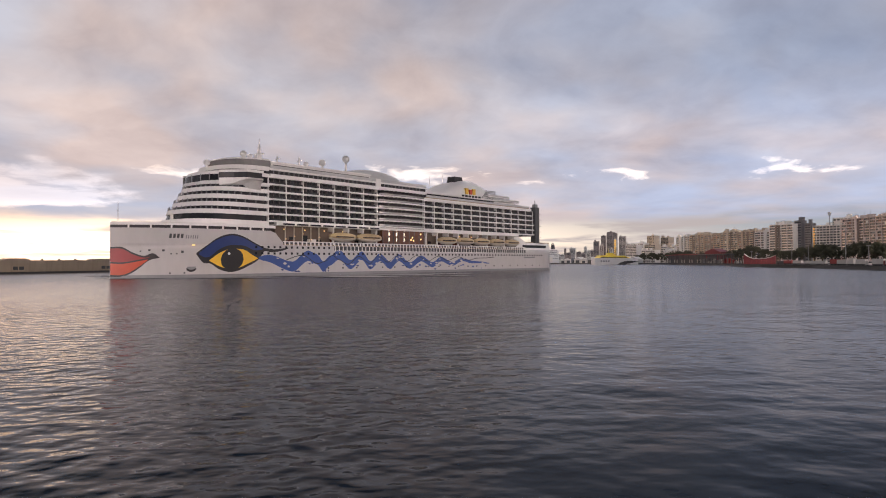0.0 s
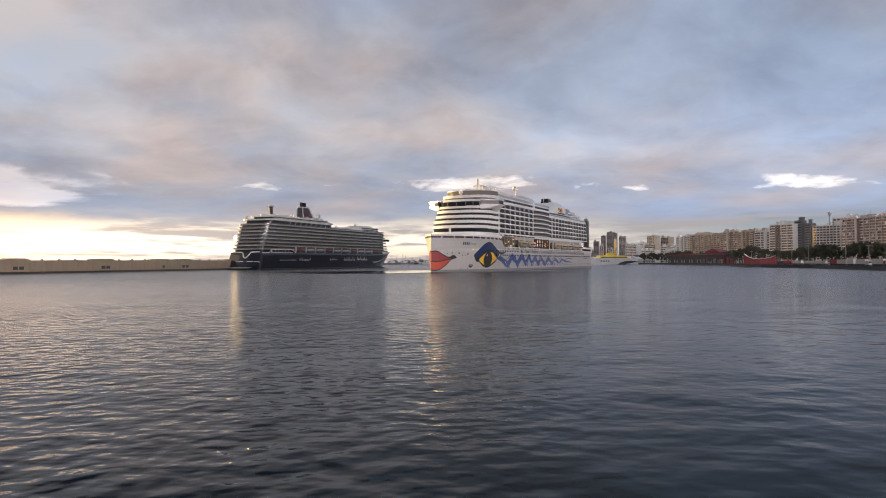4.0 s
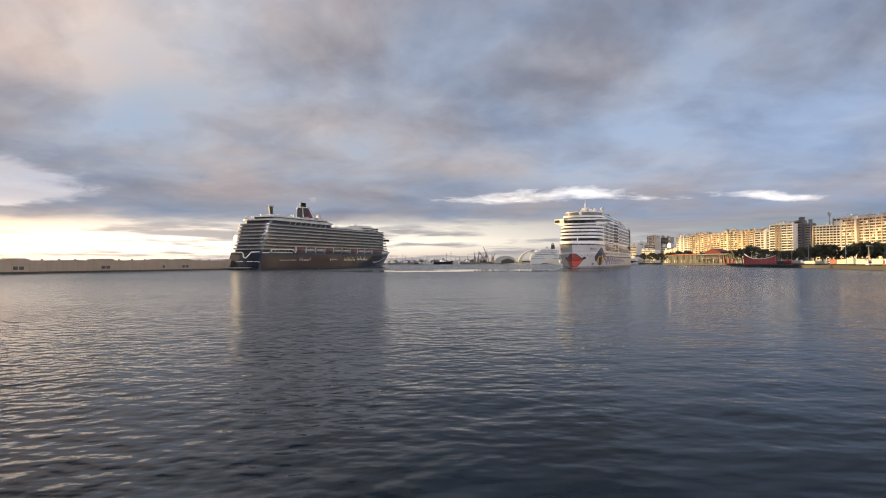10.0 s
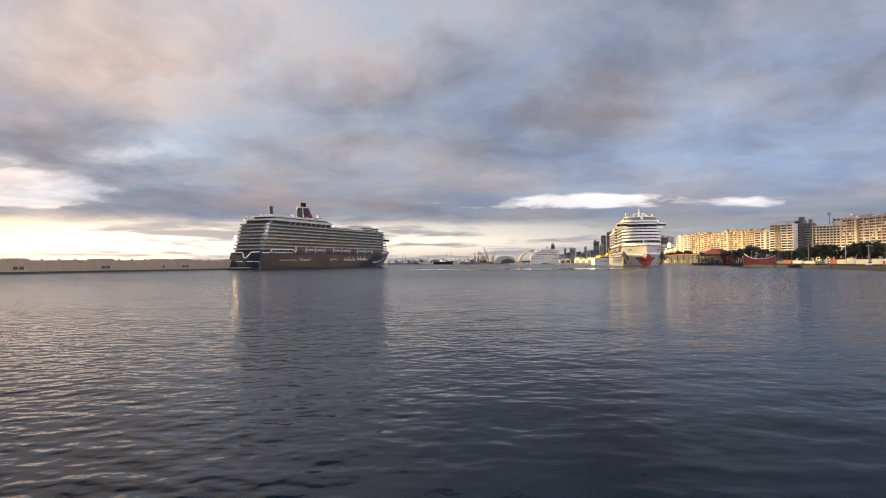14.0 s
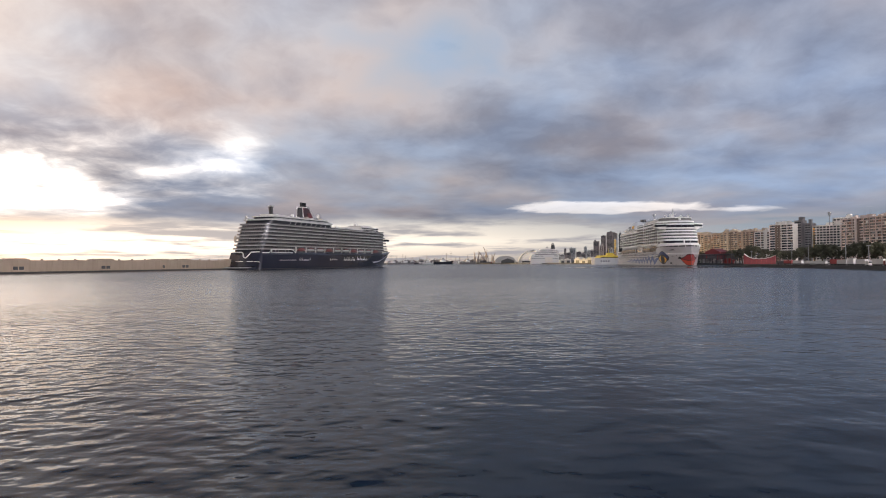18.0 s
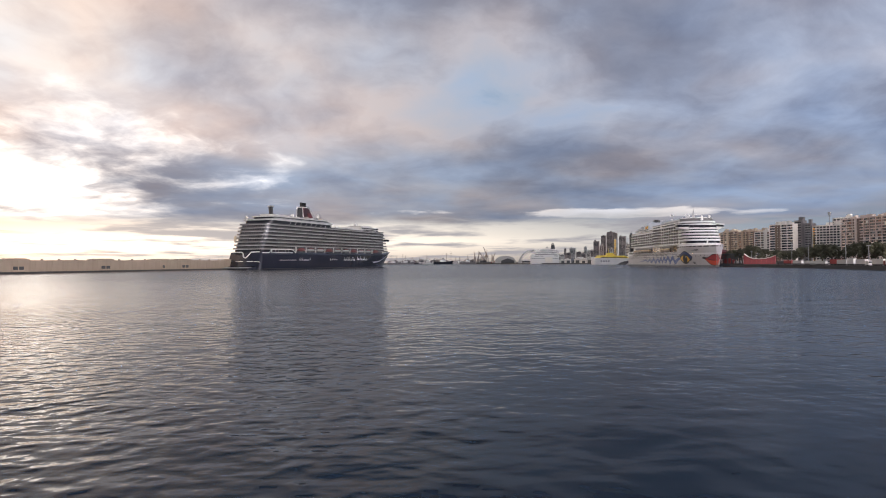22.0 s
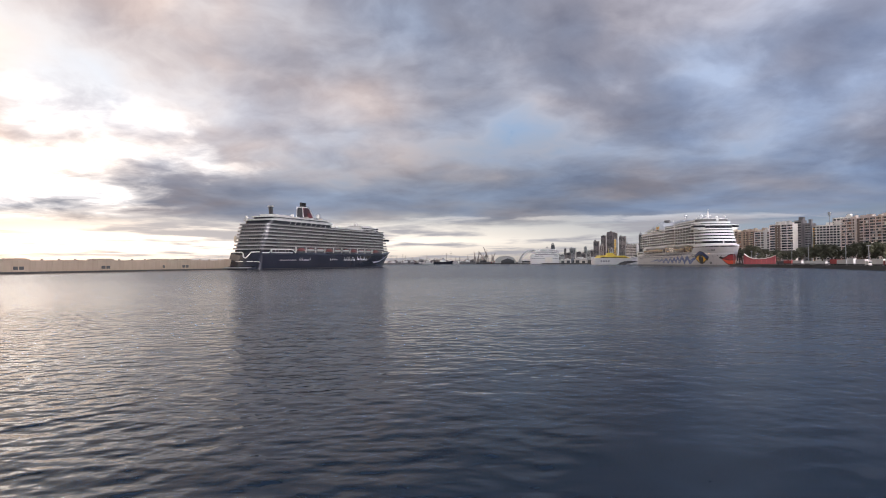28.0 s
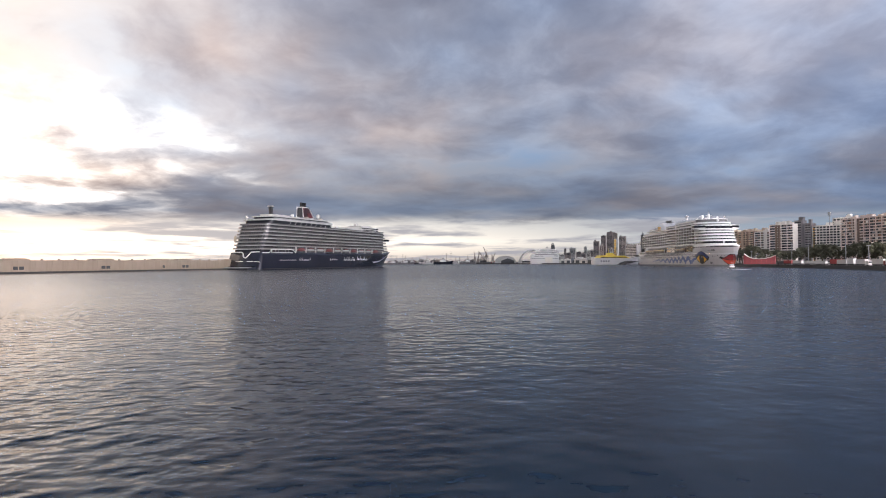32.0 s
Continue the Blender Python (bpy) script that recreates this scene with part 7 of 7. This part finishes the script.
    return b


# vehicles and boxes along the water's edge
for x, y, length, h, mt, cab, label in ((251, 396, 7, 3.9, TRUCK_WHITE, TRUCK_WHITE, "white box truck parked on the quay"), (256, 414, 5, 4.6, TRUCK_WHITE, None, "white site cabin on the quay"), (259, 428, 8, 3.8, TRUCK_WHITE, None, "white trailer parked on the quay"), (263, 444, 6, 4.0, BRICK_RED, RED_SHED, "red truck with a box body"), (268, 448, 6, 3.9, RED_SHED, None, "red container on the quay"),
        (267, 466, 9, 2.9, TRUCK_WHITE, None, "white flat trailer parked on the quay"), (270, 485, 10, 2.9, TRUCK_WHITE, TRUCK_WHITE, "white truck with a long trailer"), (272, 506, 9, 3.3, TRUCK_WHITE, None, "white container on a trailer"), (273, 522, 9, 3.5, BRICK_RED, None, "rust-red container on a trailer"), (277, 541, 9, 3.0, DARK_STEEL, None, "dark container on a trailer"),
        (248, 376, 8, 4.2, TRUCK_WHITE, RED_SHED, "white box truck with a red cab"), (244, 358, 9, 4.2, TRUCK_WHITE, None, "white container on a trailer")):
    trailer(x, y, -80 + rng.uniform(-5, 5), length, h, mt, label, cab)


def lamp_mast(x, y, h):
    b = new("lamp_mast")
    b.matrix_world = pose(x, y, 2.0)
    tagged(b, "tall grey floodlight mast on the quay", "lamp post", "quay lamp masts")
    part("pole", tube(bmesh.new(), (0, 0, 0), (0, 0, h), 0.32, 0.16, 10), GREY, b)
    part("head", boxes((-1.2, 1.2, -0.3, 0.3, h, h + 0.5)), GREY, b)
    part("foot", boxes((-0.6, 0.6, -0.6, 0.6, 0, 0.6)), CONCRETE, b)
    return b


for x, y, h in ((306, 500, 27), (322, 580, 27), (318, 600, 20), (351, 700, 22), (262, 405, 12), (300, 640, 12)):
    lamp_mast(x, y, h)


# ---- ships and works at the far shore ----
def hull_ring(x, b, z0, z1):
    return [(x, -b, z1), (x, -b * 0.86, z0), (x, b * 0.86, z0), (x, b, z1)]


def trimaran():
    b = new("ferry")
    b.matrix_world = pose(242, 1062, 0, 0, 0, 8)
    tagged(b, "white and yellow high-speed ferry at its berth", "ferry")
    part("hull", loft(bmesh.new(), [hull_ring(x, w, -1, z) for x, w, z in ((0, 9, 10.5), (10, 12, 11), (40, 13, 10.5), (58, 11, 10.2), (68, 7, 9.8), (76, 2, 9.4))]), WHITE, b)
    # black patch stands in for the shade in the arch
    part("tunnel", wall_prism(bmesh.new(), [(34, -1), (40, 3), (48, 5.4), (58, 6.2), (72, 5.0), (62, 3.0), (52, 1.2), (48, -1)], -13.4, -12.2), BLACK, b, "black patch for the shaded arch between the hulls")
    part("cabin", loft(bmesh.new(), [[(6, -10, 10.5), (60, -9, 10.2), (60, 9, 10.2), (6, 10, 10.5)], [(10, -9, 15), (50, -8, 14.4), (50, 8, 14.4), (10, 9, 15)]]), FERRY_YELLOW, b)
    part("glazing", boxes((10, 54, -10.05, 10.05, 11.2, 12.4)), GLASS, b)
    part("bridge", loft(bmesh.new(), [[(22, -5, 14.6), (36, -5, 14.6), (36, 5, 14.6), (22, 5, 14.6)], [(24, -4, 19), (32, -4, 19), (32, 4, 19), (24, 4, 19)]]), FERRY_YELLOW, b)
    part("mast", tube(bmesh.new(), (27, 0, 19), (25, 0, 28), 0.5, 0.15), FERRY_YELLOW, b)
    for i in range(4):
        part("lettering_bar", boxes((8 + 4 * i, 10.6 + 4 * i, -12.9, -12.55, 4.6, 6.8)), GREY, b)
    return b


trimaran()


def stern_ferry():
    """A white ferry seen from its stern, with a great arch beside it."""
    b = new("ferry")
    b.matrix_world = pose(216, 1500, 0, 0, 0, -5)
    tagged(b, "white car ferry moored stern-on at the far quay", "ferry")
    part("hull", loft(bmesh.new(), [[(x, -2, -1), (x, 60, -1), (x, 60, z), (x, -2, z)] for x, z in ((-16, 14), (-12, 22), (6, 27), (34, 28), (46, 25), (48, 19))]), WHITE, b)
    part("upper_deck", boxes((-4, 46, 2, 58, 27.5, 31), (6, 42, 6, 54, 32, 34)), WHITE, b)
    for z, x0, x1 in ((17.5, -8, 12), (17.5, 36, 46), (21.5, -6, 44), (25.0, 2, 42)):
        part("window_row", boxes((x0, x1, -2.25, -1.9, z, z + 1.0)), GLASS, b)
    part("rubbing_band", boxes((-14, 47, -2.3, -1.9, 12.0, 12.7)), GREY, b)
    part("stern_door", boxes((16, 33, -2.6, -1.9, 3, 15)), CREAM, b)
    for z in (24.5, 29):
        part("glazing", boxes((14 if z < 27 else 5, 40 if z < 27 else 45.5, -2.2 if z < 27 else 1.8, 3, z - 3, z - 1.8) if z < 27 else (5, 45.5, 1.8, 3, z, z + 1.2)), GLASS, b)
    rings = []
    for i in range(13):
        a = math.pi * i / 12
        c = Vector((35 - 3.6 * math.cos(a), 12, 33 + 14 * math.sin(a) ** 0.6))
        rings.append([c + Vector((0.9 * math.cos(q), 3 * math.sin(q), 0.9 * math.sin(q))) for q in (2 * math.pi * j / 6 for j in range(6))])
    part("funnel", loft(bmesh.new(), rings), DARK_STEEL, b)
    part("funnel_core", boxes((32.5, 37.5, 10, 15, 33, 44)), DARK_STEEL, b)
    part("mast", tube(tube(bmesh.new(), (22, 14, 33), (22, 14, 41), 0.7, 0.3), (19, 14, 38), (25, 14, 38), 0.5), GREY, b)
    return b


stern_ferry()


def arch_roof():
    b = new("arch")
    b.matrix_world = pose(176, 1516, 2, 0, 0, -4)
    tagged(b, "great white crescent arch on the waterfront", "arch")
    rings = []
    for i in range(17):
        u = i / 16
        a = math.pi * (0.98 - 0.46 * u)
        c = Vector((38 + 38 * math.cos(a), 10, 29 * math.sin(a)))
        w = 2.6 + 0.9 * math.sin(math.pi * u)
        out = Vector((math.cos(a), 0, math.sin(a)))
        rings.append([c + out * w, c + Vector((0, 8, 0)), c - out * w, c - Vector((0, 8, 0))])
    part("rib", loft(bmesh.new(), rings), PALE, b, "", True)
    part("base", boxes((-2, 44, 4, 24, 0, 7)), PALE, b)
    part("glazing", boxes((6, 40, 3.4, 4.1, 1.5, 5)), GLASS, b)
    return b


arch_roof()


def hangar():
    b = new("hangar")
    b.matrix_world = pose(128, 1630, 2, 0, 0, -4)
    tagged(b, "white vaulted hangar with a dark gabled front", "hangar")
    part("vault", loft(bmesh.new(), [[(26 + 26 * math.cos(a), y, 18 * math.sin(a) ** 0.7) for a in (math.pi * j / 12 for j in range(13))] for y in (6, 60)]), WHITEWASH, b)
    part("dark_front", wall_prism(bmesh.new(), [(16, 0), (48, 0), (48, 6), (36, 11), (32, 12), (28, 11), (16, 6)], 0, 6.5), DARK_STEEL, b)
    return b


hangar()


def harbour_crane(x, y, yaw, s):
    b = new("harbour_crane")
    b.matrix_world = pose(x, y, 2, 0, 0, yaw)
    tagged(b, "tall grey harbour crane on the far quay", "crane", "far quay cranes")
    for u in (-5, 5):
        for v in (-4, 4):
            part("leg", tube(bmesh.new(), (u * s, v * s, 0), (u * 0.5 * s, v * 0.5 * s, 17 * s), 1.0, 0.9, 6), HAZE_GREY, b)
    part("machine_house", boxes((-4 * s, 4 * s, -3 * s, 3 * s, 17 * s, 23 * s)), HAZE_GREY, b)
    part("jib", tube(bmesh.new(), (0, 0, 21 * s), (15 * s, 0, 44 * s), 1.2, 0.7, 6), HAZE_GREY, b)
    part("tower", tube(bmesh.new(), (0, 0, 22 * s), (-1.5 * s, 0, 35 * s), 1.2, 0.8, 6), HAZE_GREY, b)
    part("tie", tube(bmesh.new(), (-1.5 * s, 0, 35 * s), (12 * s, 0, 39 * s), 0.25, 0.25, 5), HAZE_GREY, b)
    return b


for x, y, yaw, s in ((86, 1780, 100, 0.72), (96, 1786, 70, 0.7), (108, 1790, 160, 0.72), (118, 1780, 120, 1.0), (136, 1800, 40, 0.6)):
    harbour_crane(x, y, yaw, s)


def workboat(x, y, yaw, s, mt, label):
    b = new("workboat")
    b.matrix_world = pose(x, y, 0, 0, 0, yaw)
    tagged(b, label, "workboat", "boats at the far quay")
    part("hull", loft(bmesh.new(), [hull_ring(u * s, w * s, -1, z * s) for u, w, z in ((-20, 4.5, 5.0), (-12, 5, 4.6), (8, 5, 5), (16, 3.4, 6.2), (22, 0.3, 7.4))]), mt, b)
    part("deckhouse", boxes((-6 * s, 5 * s, -3.4 * s, 3.4 * s, 4.8 * s, 9 * s), (-3 * s, 3 * s, -2.8 * s, 2.8 * s, 9 * s, 12.5 * s)), WHITE, b)
    part("glazing", boxes((-3.1 * s, 3.1 * s, -2.9 * s, 2.9 * s, 10.2 * s, 11.4 * s)), GLASS, b)
    part("mast", tube(tube(bmesh.new(), (0, 0, 12.4 * s), (-0.5 * s, 0, 24 * s), 0.5, 0.15, 6), (-10 * s, 0, 5 * s), (-2 * s, 0, 17 * s), 0.35, 0.2, 6), HAZE_GREY, b)
    return b


# most hulls are coloured dark to draw them as backlit silhouettes
for x, y, yaw, s, mt, label in ((-128, 1700, 20, 0.9, SLATE, "dark workboat with a tall mast at the far quay"), (-96, 1690, 5, 1.0, SLATE, "dark tug at the far quay"), (-40, 1720, 170, 1.0, WHITE, "white workboat at the far quay"), (0, 1700, 12, 1.25, NAVY, "navy supply vessel at the far quay"), (42, 1680, 175, 0.8, WHITE, "white workboat at the far quay"), (62, 1660, 8, 1.0, SLATE, "dark workboat at the far quay")):
    workboat(x, y, yaw, s, mt, label)
def rig_ship(x, y, yaw, s):
    """A drill ship: dark hull, lattice tower and derricks amidships, a block of cabins aft."""
    b = new("drill_ship")
    b.matrix_world = pose(x, y, 0, 0, 0, yaw)
    tagged(b, "dark offshore drill ship with lattice towers at the far quay", "ship", "boats at the far quay")
    part("hull", loft(bmesh.new(), [hull_ring(u * s, w * s, -1, z * s) for u, w, z in ((-30, 6, 8), (-20, 7, 7.5), (16, 7, 7.5), (26, 4.5, 9), (34, 0.4, 10.5))]), SLATE, b)
    part("cabins", boxes((-27 * s, -16 * s, -5 * s, 5 * s, 7.5 * s, 19 * s), (-25 * s, -18 * s, -4 * s, 4 * s, 19 * s, 22 * s)), HAZE_GREY, b)
    part("machinery", boxes((-12 * s, 14 * s, -4 * s, 4 * s, 7.5 * s, 12 * s)), DARK_STEEL, b)
    for u in (-8, 6):
        tower = bmesh.new()
        for i in (-1, 1):
            for j in (-1, 1):
                tube(tower, ((u + 3.2 * i) * s, 3.2 * j * s, 12 * s), ((u + 0.8 * i) * s, 0.8 * j * s, 32 * s), 0.6 * s, 0.4 * s, 5)
        for k in range(4):
            z, w = (14 + 5 * k) * s, (3.0 - 0.6 * k) * s
            box(tower, u * s - w, u * s + w, -w, w, z, z + 0.8 * s)
        part("derrick", tower, DARK_STEEL, b, "dark lattice derrick")
    part("boom", tube(bmesh.new(), (12 * s, 0, 12 * s), (26 * s, 0, 27 * s), 0.7 * s, 0.4 * s, 5), HAZE_GREY, b)
    return b


rig_ship(104, 1715, 4, 0.62)
rig_ship(-20, 1752, 176, 0.5)
# boats and containers darkened in colour, as if seen against the light
for i in range(9):
    workboat(-145 + 29 * i + rng.uniform(-8, 8), 1728 + rng.uniform(-10, 10), rng.choice((8, 172, 20)), rng.uniform(0.5, 0.85), (SLATE, NAVY, DARK_STEEL, SLATE, WHITE)[i % 5], "small dark workboat at the far quay" if i % 5 < 4 else "small white workboat at the far quay")
for i in range(26):
    x, y = -150 + 17 * i, 1795 - 6.0 * i if i < 18 else 1640 - 12 * (i - 18)
    crate = new("container_stack")
    crate.matrix_world = pose(x, y + 30, 2.0, 0, 0, rng.uniform(-10, 10))
    tagged(crate, "stack of dull harbour containers on the far quay", "containers", "far containers")
    for k in range(rng.choice((1, 1, 2))):
        part("container", boxes((-6, 6, 0, 2.6, 2.65 * k, 2.65 * k + 2.5)), rng.choice((SLATE, DARK_STEEL, BRICK_RED, GREY)), crate)
for i in range(14):
    b = new("lamp_mast")
    x = -150 + 22 * i + rng.uniform(-6, 6)
    h = rng.uniform(16, 34)
    b.matrix_world = pose(x, 1835 - 5.6 * i, 2.0)
    tagged(b, "thin grey mast on the far quay", "mast", "far quay masts")
    part("pole", tube(bmesh.new(), (0, 0, 0), (0, 0, h), 0.55, 0.3, 6), HAZE_GREY, b)
    part("spreader", boxes((-2.2, 2.2, -0.3, 0.3, h * 0.8, h * 0.8 + 0.6)), HAZE_GREY, b)
# half the sheds get a dark colour so that they read as backlit
for i in range(16):
    x, y = -150 + 17.5 * i + rng.uniform(-4, 4), 1862 - 5.0 * i
    gable_shed(x, y, rng.uniform(-8, 8), rng.uniform(12, 20), 20, rng.uniform(5, 10), (HAZE_GREY, SLATE, WHITEWASH, SLATE)[i % 4], "low harbour shed on the far quay")
for i in range(7):
    gable_shed(262 + 13 * i, 1442 + 3 * i, rng.uniform(-6, 6), rng.uniform(10, 14), 12, rng.uniform(5, 9), (WHITEWASH, CREAM, GREY)[i % 3], "low pale shed on the far quay")
for i in range(9):
    x, y = 268 + 8.5 * i, 1410 - 22 * i
    if y > 1130:
        gable_shed(x + 20, y, -60 + rng.uniform(-4, 4), rng.uniform(16, 24), 14, rng.uniform(6, 8.5), (WHITEWASH, CREAM, TRUCK_WHITE)[i % 3], "low pale shed on the harbour road")


# ---- boats that pass ----
def tug():
    b = new("tugboat")
    tagged(b, "black-hulled tugboat with white wheelhouse and a foaming bow wave", "tugboat")
    part("hull", loft(bmesh.new(), [[(x, -w, z), (x - rake, -w * 0.8, -0.6), (x - rake, w * 0.8, -0.6), (x, w, z)] for x, w, z, rake in ((-27, 3.7, 1.9, 0), (-21, 4.2, 1.7, 0), (-11, 4.3, 1.75, 0), (-5, 3.7, 2.0, 0.2), (-2.0, 2.3, 2.25, 0.6), (-0.3, 0.9, 2.42, 1.0), (0.3, 0.1, 2.5, 1.1))]), BLACK, b, "black hull with rubber fender")
    part("fender", loft(bmesh.new(), [[(x, -w - 0.15, z + 0.12), (x, -w - 0.15, z - 0.3), (x, w + 0.15, z - 0.3), (x, w + 0.15, z + 0.12)] for x, w, z in ((-11, 4.3, 1.75), (-5, 3.7, 2.0), (-2.0, 2.3, 2.25), (-0.3, 0.9, 2.42), (0.35, 0.1, 2.5))]), RUBBER, b)
    part("deck", boxes((-26, -2.5, -2.0, 2.0, 1.6, 2.1)), DARK_STEEL, b)
    house = part("wheelhouse", boxes((-15, -7.5, -2.4, 2.4, 2.0, 3.6), (-13.5, -8.5, -1.9, 1.9, 3.6, 6.0)), WHITE, b)
    part("glazing", boxes((-13.6, -8.4, -1.95, 1.95, 4.4, 5.4)), GLASS, house)
    part("mast", tube(bmesh.new(), (-11, 0, 6), (-11, 0, 10), 0.2, 0.1), WHITE, house)
    for x in (-1.9, -3.0, -5.0):
        part("bitt", tube(bmesh.new(), (x, -0.8, 1.9), (x, -0.8, 3.5 if x > -2.5 else 3.3), 0.09), WHITE, b)
    part("winch", boxes((-4.2, -2.8, -0.9, 0.9, 2.0, 2.6)), GREY, b)
    rings = []
    foam_rng = random.Random(4)
    for i in range(16):
        u = i / 15
        h = lerp(u, (0, 0.04, 0.09, 0.16, 0.26, 0.45, 0.75, 1), (0.9, 1.75, 2.0, 1.6, 1.2, 1.0, 0.7, 0.25))
        w = lerp(u, (0, 0.06, 0.15, 0.3, 0.6, 1), (0.7, 1.6, 3.0, 4.5, 5.2, 5.6))
        rings.append([(-0.15 - 15 * u, w * math.cos(a) * foam_rng.uniform(0.92, 1.08), -0.15 + h * math.sin(a) ** 0.5 * foam_rng.uniform(0.85, 1.12)) for a in (math.pi * j / 16 for j in range(17))])
    part("bow_wave", loft(bmesh.new(), rings), FOAM, b, "white foaming bow wave", True)
    wake = bmesh.new()
    for i in range(150):
        u = foam_rng.uniform(0, 1) ** 1.6
        x, y = -14 - 42 * u, foam_rng.gauss(0, 1.6 + 2.6 * u)
        size, n = foam_rng.uniform(0.35, 1.5) * (1 - 0.45 * u), 9
        prism(wake, [(x + size * 1.9 * math.cos(2 * math.pi * j / n) * foam_rng.uniform(0.6, 1.2), y + size * 0.7 * math.sin(2 * math.pi * j / n) * foam_rng.uniform(0.6, 1.2)) for j in range(n)], 0.0, 0.14 + 0.0006 * i)
    part("wake", wake, FOAM, b, "broken white foam of the wake")
    return b


def pilot_boat():
    b = new("pilot_boat")
    tagged(b, "small dark pilot boat with a white cabin and wake", "pilot boat")
    part("hull", loft(bmesh.new(), [[(x, -w, z), (x, -w * 0.7, -0.4), (x, w * 0.7, -0.4), (x, w, z)] for x, w, z in ((-6, 1.9, 1.0), (-1, 2.1, 1.1), (3.5, 1.6, 1.4), (6.3, 0.15, 1.9))]), BLACK, b)
    part("cabin", boxes((-3.4, 3.0, -1.4, 1.4, 1.0, 1.9), (-2.0, 1.2, -1.2, 1.2, 1.9, 3.2)), WHITE, b)
    part("glazing", boxes((-2.05, 1.25, -1.24, 1.24, 2.3, 2.9)), GLASS, b)
    part("mast", tube(tube(bmesh.new(), (-1, 0, 3.2), (-1.2, 0, 5.4), 0.1, 0.05), (-1, -0.8, 4.2), (-1, 0.8, 4.2), 0.06), WHITE, b)
    part("bow_wave", loft(bmesh.new(), [[(6.2 - 3.4 * u, (0.5 + 2.2 * u) * math.cos(a), 0.9 * math.sin(a) * (1 - 0.6 * u)) for a in (math.pi * j / 8 for j in range(9))] for u in (0, 0.3, 0.7, 1.0)]), FOAM, b)
    bm = bmesh.new()
    prism(bm, [(-58, -3.8), (-30, -2.8), (-5.5, -1.6), (-5.5, 1.6), (-30, 2.8), (-58, 3.8)], 0.02, 0.14)
    part("wake", bm, CHURNED, b, "pale grey wake")
    return b


def thruster_wash():
    """Smooth tongues of water beside the ship, low plates with frayed rims."""
    b = new("thruster_wash")
    tagged(b, "smooth bright wash of water stirred up by the ship's thrusters", "wash")
    rng = random.Random(12)
    mt = wash_material()
    for x, y, length, width in ((6, 0, 78, 30), (-30, -36, 40, 9), (26, 40, 50, 14), (-16, -50, 26, 5), (-44, 18, 44, 12), (40, -44, 34, 7)):
        ring = []
        for i in range(48):
            a = 2 * math.pi * i / 48
            wob = 1 + 0.16 * math.sin(3 * a + x) + 0.12 * math.sin(7 * a + y) + rng.uniform(-0.1, 0.1)
            ring.append((x + length * wob * math.cos(a), y + width * wob * math.sin(a)))
        part("tongue", prism(bmesh.new(), ring, 0.0, 0.03), mt, b)
    return b


TUG, PILOT, WASH = tug(), pilot_boat(), thruster_wash()


def motions():
    # the ship swings round and backs to her berth
    rows = SHIP_ROWS
    walk(WHITE_SHIP, [(t, pose(x, y, 0, 0, 0, a)) for t, x, y, a in rows])
    walk(CLOUDS, [(0.0, pose(0, 0, CLOUD_BASE)), (16.0, pose(472, 1072, CLOUD_BASE)), (32.0, pose(944, 2144, CLOUD_BASE))])
    walk(WATER_SHEET, [(0.0, pose(0, 0, 0)), (16.0, pose(5, -7, 0)), (32.0, pose(10, -14, 0))])
    # two unseen banks block the sun, with a clear gap between them
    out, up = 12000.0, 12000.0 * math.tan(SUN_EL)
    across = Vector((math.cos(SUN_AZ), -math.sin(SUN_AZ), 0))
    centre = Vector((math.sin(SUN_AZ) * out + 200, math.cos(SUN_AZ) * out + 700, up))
    for ob, rows in ((UNSEEN_BANKS[0], BANK_A), (UNSEEN_BANKS[1], BANK_B)):
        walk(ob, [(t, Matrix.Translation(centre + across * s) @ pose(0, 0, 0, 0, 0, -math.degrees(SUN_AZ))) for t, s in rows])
    walk(WASH, [(0.0, pose(-70, 300, 0.16, 0, 0, 8)), (3.0, pose(-30, 372, 0.16, 0, 0, 6)), (5.5, pose(6, 410, 0.16, 0, 0, 4)), (10.0, pose(14, 424, 0.16, 0, 0, 4)), (14.0, pose(70, 480, 0.16, 0, 0, 10)), (20.0, pose(230, 600, 0.16, 0, 0, 25)), (32.0, pose(262, 640, 0.16, 0, 0, 30))])
    walk(TUG, [(0.0, pose(150, 54, 0, 0, 0, 180)), (13.2, pose(115, 52.5, 0, 0, 0, 180)), (14.3, pose(42.5, 51.5, 0, 0, 0, 180.5)), (14.5, pose(31.2, 51.2, 0, 0, 0, 180.5)), (16.5, pose(-80, 50, 0, 0, 0, 181)), (18.0, pose(-150, 49, 0, 0, 0, 181)), (32.0, pose(-200, 48, 0, 0, 0, 181))])
    walk(PILOT, [(0.0, pose(180, 40, 0, 0, 0, 110)), (29.5, pose(140, 70, 0, 0, 0, 110)), (30.6, pose(110, 164, 0, 0, 0, 104)), (30.8, pose(115, 190, 0, 0, 0, 82)), (31.0, pose(128, 232, 0, 0, 0, 72)), (31.2, pose(144, 278, 0, 0, 0, 71)), (31.5, pose(167, 347, 0, 0, 0, 72)), (32.0, pose(196, 447, 0, 0, 0, 74))])


motions()
